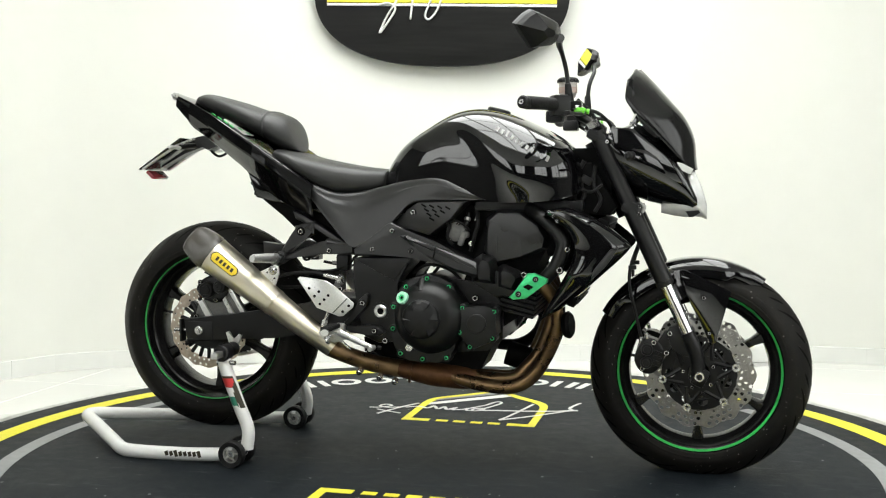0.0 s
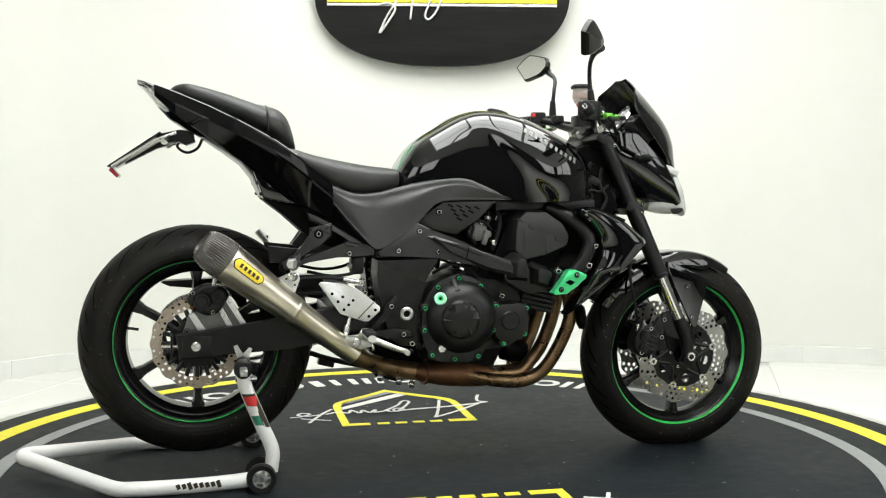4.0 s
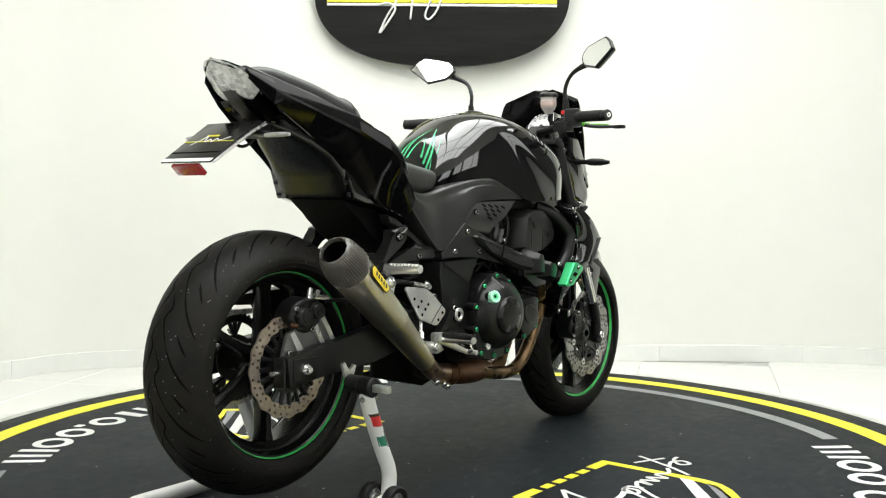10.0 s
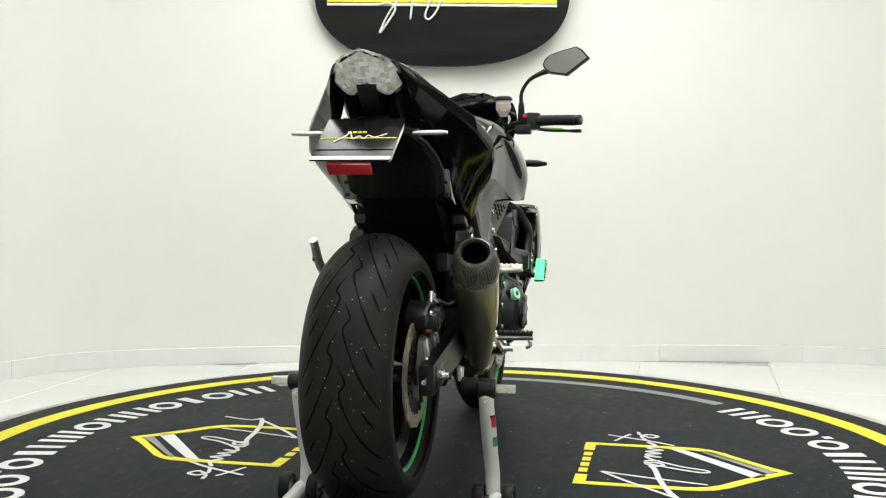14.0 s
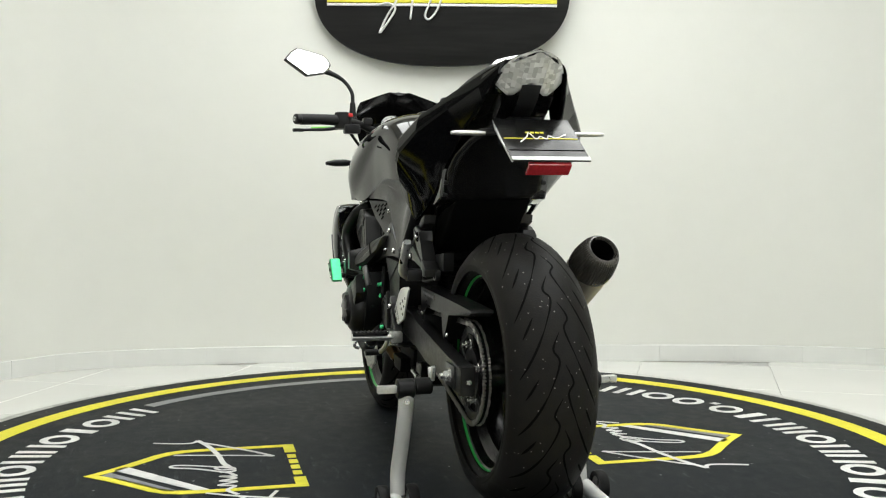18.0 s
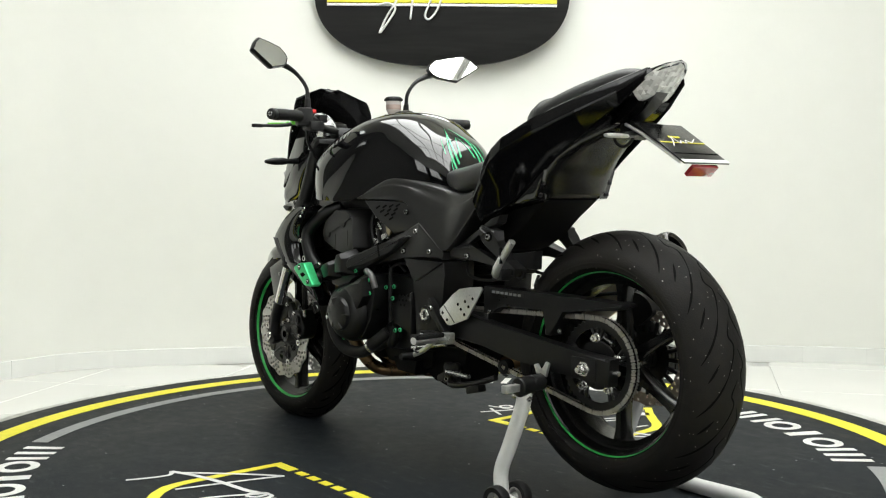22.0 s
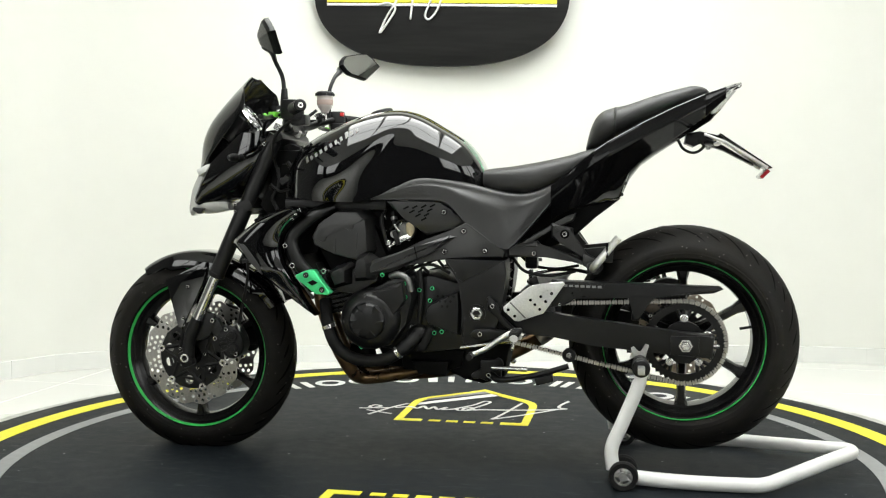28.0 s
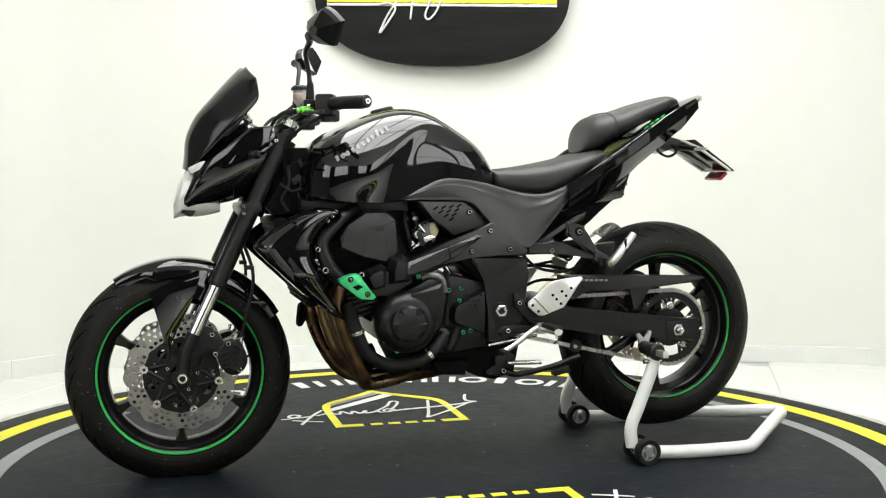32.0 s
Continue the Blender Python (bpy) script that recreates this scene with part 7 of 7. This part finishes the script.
# ---- pedals, links, side stand ----
pedal = part("brake_pedal", tube([(-0.268, -0.198, 0.398), (-0.245, -0.202, 0.385), (-0.20, -0.205, 0.366), (-0.165, -0.207, 0.352), (-0.143, -0.208, 0.345)], [0.009, 0.0075, 0.0068, 0.0058, 0.005], 10, 22, flat=1.3), ALU, bike, "alloy rear brake pedal")
part("pedal_toe", cyl((-0.143, -0.20, 0.345), (-0.143, -0.238, 0.345), 0.0075, 12, 0.001), CASTALU, pedal)
part("pedal_stop", cyl((-0.131, -0.20, 0.345), (-0.122, -0.20, 0.343), 0.006, 10), RUBBER, pedal)
part("pedal_crank", prism([(-0.318, 0.376), (-0.298, 0.389), (-0.270, 0.386), (-0.245, 0.376), (-0.232, 0.360), (-0.262, 0.352), (-0.302, 0.364)], -0.172, -0.196, 0.004), CASTALU, pedal)
part("crank_pin", cyl((-0.277, -0.17, 0.373), (-0.277, -0.208, 0.373), 0.011, 14, 0.002), BOLT, pedal)
part("brake_rod", tube([(-0.303, -0.172, 0.372), (-0.300, -0.168, 0.40), (-0.288, -0.160, 0.440)], [0.0055, 0.006, 0.0055], 8), BOLT, bike)
part("rod_nut", cyl((-0.301, -0.17, 0.395), (-0.297, -0.166, 0.412), 0.0095, 6), BOLT, bike)
part("rod_fork", block((-0.304, -0.172, 0.378), (0.016, 0.018, 0.022), 0.003, pose(0, 0, 0, 0, 15, 0)), CASTALU, bike)
master = part("brake_cylinder", cyl((-0.284, -0.155, 0.445), (-0.259, -0.145, 0.52), 0.014, 16, 0.002), DULLALU, bike, "cast rear brake master cylinder")
part("banjo", cyl((-0.257, -0.142, 0.512), (-0.254, -0.158, 0.54), 0.0085, 12, 0.001), BOLT, master)
part("banjo_bolt", cyl((-0.257, -0.145, 0.528), (-0.257, -0.166, 0.528), 0.008, 6), BOLT, master)
part("hose_fitting", tube([(-0.260, -0.152, 0.531), (-0.282, -0.150, 0.535), (-0.306, -0.148, 0.540)], [0.0055, 0.0068, 0.0058], 10), BOLT, master)
bolt(-0.249, -0.172, 0.504, 1.1, master)
part("cylinder_hose", tube([(-0.304, -0.148, 0.540), (-0.34, -0.146, 0.545), (-0.40, -0.135, 0.543), (-0.46, -0.125, 0.530)], 0.0055, 8, 18), RUBBER, master)
part("brake_return_spring", cyl((-0.262, -0.168, 0.362), (-0.225, -0.150, 0.325), 0.006, 10), BOLT, bike)
part("fluid_tank", block((-0.262, -0.10, 0.575), (0.038, 0.045, 0.050), 0.010), MATTE, bike, "black rear brake fluid tank")
part("tank_window", block((-0.284, -0.1235, 0.575), (0.013, 0.003, 0.010), 0.001), DULLALU, bike)
shift = part("shift_lever", tube([(-0.26, 0.19, 0.392), (-0.225, 0.196, 0.392), (-0.165, 0.20, 0.352), (-0.125, 0.205, 0.333)], [0.006, 0.0065, 0.006, 0.0055], 10, 18, flat=1.2), ALU, bike, "alloy gear shift lever")
part("shift_rod", cyl((-0.09, 0.18, 0.348), (-0.235, 0.18, 0.372), 0.0045, 8), BOLT, shift)
part("shift_toe", cyl((-0.123, 0.20, 0.333), (-0.123, 0.245, 0.333), 0.009, 12), RUBBER, shift)
sidestand = part("side_stand", tube([(-0.165, 0.10, 0.262), (-0.20, 0.125, 0.252), (-0.30, 0.135, 0.272), (-0.385, 0.14, 0.30)], [0.012, 0.009, 0.008, 0.008], 12, 20), MATTE, bike, "black folded side stand")
part("stand_foot", block((-0.32, 0.15, 0.262), (0.05, 0.03, 0.02), 0.004, pose(0, 0, 0, 0, 15, 0)), MATTE, sidestand)
part("stand_bracket", block((-0.165, 0.08, 0.275), (0.06, 0.05, 0.06), 0.008), MATTE, sidestand)
bolt(-0.16, 0.108, 0.262, 1.2, sidestand)
part("stand_spring", cyl((-0.17, 0.12, 0.285), (-0.27, 0.13, 0.285), 0.007, 10), BOLT, sidestand)
part("linkage", prism([(-0.22, 0.35), (-0.04, 0.35), (-0.03, 0.27), (-0.09, 0.245), (-0.14, 0.232), (-0.20, 0.25)], -0.045, 0.09, 0.01), DEEP, bike)
for s in (1, -1):
    part("linkage_arm", prism(smooth_outline([(-0.20, 0.29), (-0.17, 0.262), (-0.12, 0.248), (-0.11, 0.262), (-0.15, 0.285), (-0.185, 0.31)], 3), 0.092 * s if s > 0 else -0.047, 0.104 * s if s > 0 else -0.058, 0.002), MATTE, bike)
part("chain_roller", lathe([(0.008, -0.012), (0.019, -0.012), (0.019, 0.012), (0.008, 0.012)], (-0.385, 0.103, 0.325), seg=20, closed=True), RUBBER, bike)

# ---- front: cowl, lamp, screen ----
rows = []
for x, hw, zb, zt in ((0.495, 0.118, 0.86, 0.962), (0.525, 0.128, 0.80, 0.958), (0.56, 0.132, 0.768, 0.972), (0.60, 0.128, 0.753, 0.955), (0.64, 0.115, 0.742, 0.925), (0.675, 0.102, 0.732, 0.885), (0.70, 0.092, 0.724, 0.85), (0.72, 0.082, 0.722, 0.80), (0.731, 0.072, 0.730, 0.775)):
    zc, hz = (zb + zt) / 2, (zt - zb) / 2
    rows.append([(x, hw * math.copysign(abs(math.cos(t)) ** 0.75, math.cos(t)) * (1 - 0.14 * max(0, -math.sin(t))), zc + hz * math.copysign(abs(math.sin(t)) ** 0.8, math.sin(t))) for t in (2 * math.pi * k / 32 for k in range(32))])
cowl = part("headlamp_cowl", loft(rows), GLOSS, bike, "glossy black headlamp cowl", angle=55)
rows = []
for x, hw, zb, zt in ((0.635, 0.05, 0.722, 0.748), (0.67, 0.066, 0.713, 0.80), (0.70, 0.072, 0.709, 0.843), (0.725, 0.070, 0.711, 0.838), (0.743, 0.064, 0.709, 0.80), (0.757, 0.050, 0.704, 0.752)):
    zc, hz = (zb + zt) / 2, (zt - zb) / 2
    rows.append([(x, hw * math.copysign(abs(math.cos(t)) ** 0.6, math.cos(t)), zc + hz * math.copysign(abs(math.sin(t)) ** 0.6, math.sin(t))) for t in (2 * math.pi * k / 28 for k in range(28))])
lamp = part("headlamp", loft(rows), HEADLENS, bike, "clear headlamp lens", angle=50)
for s in (1, -1):
    part("lamp_trim", prism([(0.70, 0.728), (0.735, 0.731), (0.74, 0.724), (0.72, 0.712), (0.71, 0.712)], 0.06 * s, 0.074 * s, 0.002), MATTE, lamp)
    part("position_lamp", prism([(0.672, 0.862), (0.69, 0.858), (0.72, 0.842), (0.712, 0.825), (0.688, 0.838)], 0.055 * s, 0.085 * s, 0.004), HEADLENS, lamp)
    ind = part("front_indicator", tube([(0.56, 0.126 * s, 0.877), (0.557, 0.15 * s, 0.876), (0.556, 0.17 * s, 0.8755), (0.554, 0.19 * s, 0.875), (0.552, 0.225 * s, 0.874), (0.55, 0.257 * s, 0.873)], [0.0095, 0.0062, 0.0058, 0.0088, 0.0085, 0.004], 12, 26, flat=1.35), MATTE, bike, "slim black front indicator")
    part("cowl_blade", prism([(0.50, 0.955), (0.56, 0.95), (0.66, 0.868), (0.705, 0.79), (0.66, 0.815), (0.58, 0.875), (0.51, 0.90)], 0.098 * s, 0.118 * s, 0.008, lambda x, z, s=s: s * (0.02 - 0.28 * max(0, x - 0.56))), GLOSS, cowl)
    part("cowl_bracket", block((0.515, 0.10 * s, 0.90), (0.07, 0.03, 0.05), 0.008), MATTE, cowl)
    bolt(0.492, 0.125 * s, 0.915, 0.9, cowl)

CEN = [(0.564, 1.130), (0.604, 1.090), (0.655, 1.033), (0.697, 0.982), (0.722, 0.926), (0.728, 0.871), (0.732, 0.843)]
SID = [(0.549, 0.139, 1.080), (0.546, 0.150, 1.056), (0.547, 0.155, 1.020), (0.585, 0.142, 0.975), (0.635, 0.118, 0.925), (0.682, 0.092, 0.875), (0.716, 0.064, 0.838)]
cen = catmull([(x, 0, z) for x, z in CEN], 25)
sid = catmull(SID, 25)
outer, inner = [], []
for c0, s0 in zip(cen, sid):
    row_o, row_i = [], []
    for k in range(25):
        u = -1 + 2 * k / 24
        a = abs(u)
        g = a ** 2.2
        p = Vector((c0.x + (s0.x - c0.x) * g, s0.y * u, c0.z + (s0.z - c0.z) * (0.92 * a + 0.08 * g)))
        row_o.append(p)
        row_i.append(p + Vector((-0.004, 0, -0.001)))
    outer.append(row_o)
    inner.append(row_i)
# a shallow notch in the middle of the top edge
for row in (outer[0], inner[0]):
    for k, dz in ((12, 0.022), (11, 0.015), (13, 0.015), (10, 0.007), (14, 0.007)):
        row[k].z -= dz
rows = [o + i[::-1] for o, i in zip(outer, inner)]
screen = part("windscreen", loft(rows), SMOKE, bike, "dark smoked fly screen", angle=50)
for s in (1, -1):
    for x, y, z in ((0.642, 0.095, 0.978), (0.668, 0.085, 0.945)):
        bolt(x, y * s, z, 0.5, screen)

# ---- cockpit ----
bar = part("handlebar", tube([(0.308, -0.37, 1.003), (0.362, -0.25, 1.006), (0.395, -0.18, 1.000), (0.435, -0.10, 0.975), (0.445, 0, 0.968), (0.435, 0.10, 0.975), (0.395, 0.18, 1.000), (0.362, 0.25, 1.006), (0.308, 0.37, 1.003)], 0.0115, 14, 60), MATTE, bike, "black handlebar")
part("bar_clamp", block((0.452, 0, 0.958), (0.05, 0.12, 0.035), 0.008, pose(0, 0, 0, 0, 25, 0)), MATTE, bike)
for s in (1, -1):
    g = part("grip", tube([(0.362, 0.252 * s, 1.006), (0.340, 0.30 * s, 1.006), (0.308, 0.37 * s, 1.003)], [0.0175, 0.0165, 0.0172], 16, 14), RUBBER, bike, "black ribbed rubber grip")
    part("bar_end", cyl((0.309, 0.368 * s, 1.003), (0.300, 0.388 * s, 1.004), 0.0165, 18, 0.003), MATTE, g)
    part("bar_end_screw", lathe([(0.003, 0), (0.007, 0), (0.007, 0.003), (0.003, 0.003)], (0.2995, 0.388 * s, 1.004), (-0.42, s, 0), 14, closed=True), BOLT, g)
    sw = part("switch_housing", block((0.375, 0.225 * s, 1.005), (0.05, 0.05, 0.056), 0.010, pose(0, 0, 0, 0, 0, 22 * -s)), MATTE, bike, "black switch housing")
    part("switch_button", block((0.352, 0.205 * s, 1.022), (0.012, 0.014, 0.012), 0.003), REDINK, sw)
    part("switch_underside", block((0.36, 0.20 * s, 0.978), (0.045, 0.05, 0.03), 0.006), MATTE, sw)
    lev = part("control_lever", tube([(0.41, 0.21 * s, 0.994), (0.435, 0.24 * s, 0.985), (0.430, 0.285 * s, 0.979), (0.420, 0.335 * s, 0.977), (0.410, 0.38 * s, 0.974)], [0.009, 0.009, 0.0075, 0.0065, 0.0068], 10, 26, flat=0.7), MATTE, bike, "black and green adjustable lever")
    part("lever_base", block((0.427, 0.222 * s, 0.992), (0.026, 0.030, 0.015), 0.004, pose(0, 0, 0, 0, 0, 20 * -s)), GREENPALE, lev, "bright green lever base")
    part("lever_adjuster", block((0.438, 0.258 * s, 0.985), (0.010, 0.022, 0.010), 0.002), GREENPALE, lev)
    part("lever_tip", block((0.414, 0.365 * s, 0.9755), (0.016, 0.034, 0.011), 0.003, pose(0, 0, 0, 0, 0, 12 * s)), MATTE, lev)
    part("lever_spine", tube([(0.436, 0.262 * s, 0.9875), (0.432, 0.285 * s, 0.9865), (0.424, 0.322 * s, 0.984)], 0.0026, 6, 8), GREENPALE, lev)
    part("lever_knob", cyl((0.446, 0.236 * s, 0.989), (0.453, 0.236 * s, 0.988), 0.007, 12, 0.001), GREENPALE, lev)
    part("lever_pivot", cyl((0.418, 0.214 * s, 0.982), (0.418, 0.214 * s, 1.006), 0.0065, 12, 0.001), BOLT, lev)
    part("perch", block((0.41, 0.19 * s, 1.005), (0.04, 0.03, 0.03), 0.006), MATTE, lev)
    # mirror: stem, housing, glass turned towards the rider
    mx, turn_in, lean = (0.042, 0.38, 0.44) if s > 0 else (-0.004, 0.60, 0.30)
    stem = part("mirror_stem", tube([(0.398 + 0.3 * mx, 0.188 * s, 1.015), (0.394 + 0.4 * mx, 0.188 * s, 1.06), (0.39 + 0.6 * mx, 0.190 * s, 1.10), (0.384 + mx, 0.215 * s, 1.138), (0.380 + mx, 0.256 * s, 1.160), (0.386 + mx, 0.292 * s, 1.172)], [0.0085, 0.0065, 0.006, 0.006, 0.0085, 0.012], 12, 36), MATTE, bike, "black mirror stem")
    part("rubber_boot", cyl((0.398 + 0.3 * mx, 0.188 * s, 1.012), (0.393 + 0.4 * mx, 0.188 * s, 1.068), 0.0125, 16, 0.003, r1=0.0085), RUBBER, stem)
    OUT = [(0.412, 1.194), (0.392, 1.219), (0.372, 1.233), (0.330, 1.226), (0.283, 1.215), (0.266, 1.200), (0.259, 1.184), (0.270, 1.166), (0.284, 1.156), (0.340, 1.144)]

    def mp(y, z, d):
        """Mirror point: d metres ahead of the glass."""
        return Vector((0.372 + mx - turn_in * (y - 0.26) + lean * (z - 1.183) + d, s * (y + 0.3 * d), z - 0.3 * d))
    cyc, czc = 0.335, 1.189
    rows = []
    for d, k in ((-0.001, 0.955), (-0.003, 0.96), (-0.003, 0.99), (0.002, 1.01), (0.009, 1.0), (0.017, 0.90), (0.034, 0.42), (0.038, 0.26)):
        rows.append([mp(cyc + (y - cyc) * k, czc + (z - czc) * k, d) for y, z in OUT])
    mir = part("mirror", loft(rows), MATTE, bike, "angular black rear-view mirror", angle=18)
    bm = bmesh.new()
    bm.faces.new([bm.verts.new(mp(cyc + (y - cyc) * 0.925, czc + (z - czc) * 0.915, -0.0032)) for y, z in OUT])
    part("mirror_glass", bm, MIRROR, mir, smooth=False)
# brake fluid reservoir
res = part("fluid_reservoir", lathe([(0, -0.012), (0.011, -0.012), (0.0145, -0.004), (0.021, 0.004), (0.0235, 0.012), (0.0245, 0.040), (0, 0.040)], (0.386, -0.130, 1.034), (0, 0, 1), 28), AMBER, bike, "translucent brake fluid cup with a black lid")
part("fluid_level", lathe([(0.0245, 0.012), (0.0249, 0.014), (0.0251, 0.026), (0.0247, 0.028)], (0.386, -0.130, 1.034), (0, 0, 1), 28), FLUID, res)
lid = part("reservoir_lid", lathe([(0, 0.054), (0.022, 0.054), (0.0265, 0.051), (0.028, 0.048), (0.028, 0.040), (0, 0.040)], (0.386, -0.130, 1.034), (0, 0, 1), 28), MATTE, res, "black knurled lid")
for k in range(16):
    a = 2 * math.pi * k / 16
    part("knurl", block((0.386 + 0.028 * math.cos(a), -0.130 + 0.028 * math.sin(a), 1.078), (0.004, 0.004, 0.008), 0.001), MATTE, lid)
part("reservoir_bracket", prism([(0.385, 1.028), (0.428, 1.020), (0.428, 1.010), (0.405, 1.012), (0.395, 1.000), (0.385, 1.0)], -0.146, -0.150, 0.001), BOLT, res)
part("outlet_hose", tube([(0.40, -0.125, 1.018), (0.402, -0.128, 1.0), (0.412, -0.15, 0.992), (0.42, -0.18, 0.995)], 0.006, 8, 16), RUBBER, res)
part("clutch_perch", block((0.41, 0.14, 1.005), (0.035, 0.03, 0.025), 0.006), MATTE, bike)
# instruments
dash = part("instrument_panel", block((0.608, 0, 0.968), (0.05, 0.17, 0.085), 0.014, pose(0, 0, 0, 0, -35, 0)), MATTE, bike, "black instrument panel")
part("dial_ring", lathe([(0.041, 0), (0.047, 0.002), (0.049, 0.010), (0.044, 0.015), (0.040, 0.005)], (0.580, 0.018, 0.996), (-0.8, 0, 0.57), 32, closed=True), CHROME, dash)
part("dial_face", lathe([(0, 0.003), (0.042, 0.003), (0.042, 0)], (0.580, 0.018, 0.996), (-0.8, 0, 0.57), 32), WHITEINK, dash, "white dial face")
part("dial_hub", lathe([(0, 0.006), (0.007, 0.006), (0.008, 0.003)], (0.580, 0.018, 0.996), (-0.8, 0, 0.57), 18), MATTE, dash)
for k in range(11):
    a = radians(-40 + 26 * k)
    q = Vector((0.580, 0.018, 0.996)) + Vector((-0.8, 0, 0.57)).normalized() * 0.0034 + Vector((0, math.cos(a), 0)) * 0.033 + Vector((0.57, 0, 0.8)) * (0.033 * math.sin(a))
    part("dial_mark", cyl(q, q + (Vector((0, math.cos(a), 0)) + Vector((0.57, 0, 0.8)) * math.sin(a)) * 0.006, 0.0012, 6), PLATEBLACK, dash)
part("display", block((0.585, -0.050, 0.988), (0.004, 0.050, 0.040), 0.001, pose(0, 0, 0, 0, -35, 0)), DULLALU, dash, "grey liquid-crystal display")
part("ignition_lock", cyl((0.445, 0, 0.945), (0.435, 0, 0.965), 0.018, 18, 0.003), CASTALU, bike)
for pts in ([(0.40, -0.15, 1.0), (0.47, -0.14, 0.99), (0.51, -0.09, 0.93), (0.48, -0.05, 0.84)], [(0.40, 0.15, 1.0), (0.48, 0.13, 0.985), (0.51, 0.08, 0.92), (0.49, 0.05, 0.83)], [(0.38, 0.21, 0.98), (0.45, 0.16, 0.93), (0.47, 0.10, 0.86), (0.44, 0.07, 0.80)], [(0.41, -0.12, 1.03), (0.45, -0.10, 0.99), (0.50, -0.08, 0.90), (0.53, -0.06, 0.76)]):
    part("control_cable", tube(pts, 0.0048, 8, 26), RUBBER, bike, "black control cable")
part("head_harness", prism([(0.40, 0.90), (0.47, 0.90), (0.50, 0.80), (0.50, 0.74), (0.40, 0.74), (0.38, 0.80)], -0.075, 0.075, 0.012), DEEP, bike)
for s in (1, -1):
    part("frame_neck", prism([(0.40, 0.86), (0.45, 0.86), (0.52, 0.74), (0.50, 0.715), (0.36, 0.72), (0.36, 0.76)], 0.05 * s, 0.10 * s, 0.012), DEEP, bike)
    for k, pts in enumerate(([(0.43, 0.865), (0.41, 0.82), (0.43, 0.77), (0.40, 0.735)], [(0.46, 0.85), (0.455, 0.80), (0.475, 0.76), (0.46, 0.725)], [(0.405, 0.84), (0.425, 0.80), (0.405, 0.765), (0.43, 0.73)], [(0.48, 0.80), (0.45, 0.78), (0.42, 0.785), (0.39, 0.76)])):
        part("wiring_harness", tube([(x, (0.104 + 0.003 * k) * s, z) for x, z in pts], 0.0065 - 0.0008 * k, 8, 20), RUBBER, bike, "black wiring harness")
    part("connector", block((0.437, 0.108 * s, 0.812), (0.03, 0.016, 0.02), 0.003, pose(0, 0, 0, 0, 30, 0)), MATTE, bike)
    bolt(0.41, 0.106 * s, 0.752, 1.0)
    bolt(0.468, 0.104 * s, 0.742, 0.8)


# ---- floor tiles ----
tile_src = part("floor_tile", block((0, 0, -0.0015), (0.5975, 0.5975, 0.003), 0.0012, segs=1), TILE, floor, smooth=False)
tile_mesh, first_tile = tile_src.data, True
turn = Matrix.Rotation(radians(-14), 4, "Z")
for i in range(-9, 10):
    for j in range(-12, 8):
        q = turn @ Vector((0.6 * i + 0.18, 0.6 * j + 0.07, 0))
        if abs(q.x) > 4.3 or not -5.7 < q.y < 2.2 or q.length < 1.1 or (q.y > 0.6 and abs(q.x) > 2.75):
            continue
        m = Matrix.Translation((q.x, q.y, FLOOR_Z - 0.0005)) @ turn
        if first_tile:
            tile_src.matrix_basis, first_tile = m, False
        else:
            shared("floor_tile", tile_mesh, floor, m)


# ---- turning ----
def motions():
    """One steady turn of turntable, mat, motorcycle and stand about the turntable's axis."""
    for ob, lead in ((turntable, 0.0), (floor_mat, 0.0), (bike, 1.0), (stand, 1.0)):
        rows = [(float(k), pose(0, 0, 0, 0, 0, lead - 14.27 + 6.5434 * k)) for k in range(33)]
        walk(ob, rows)


motions()
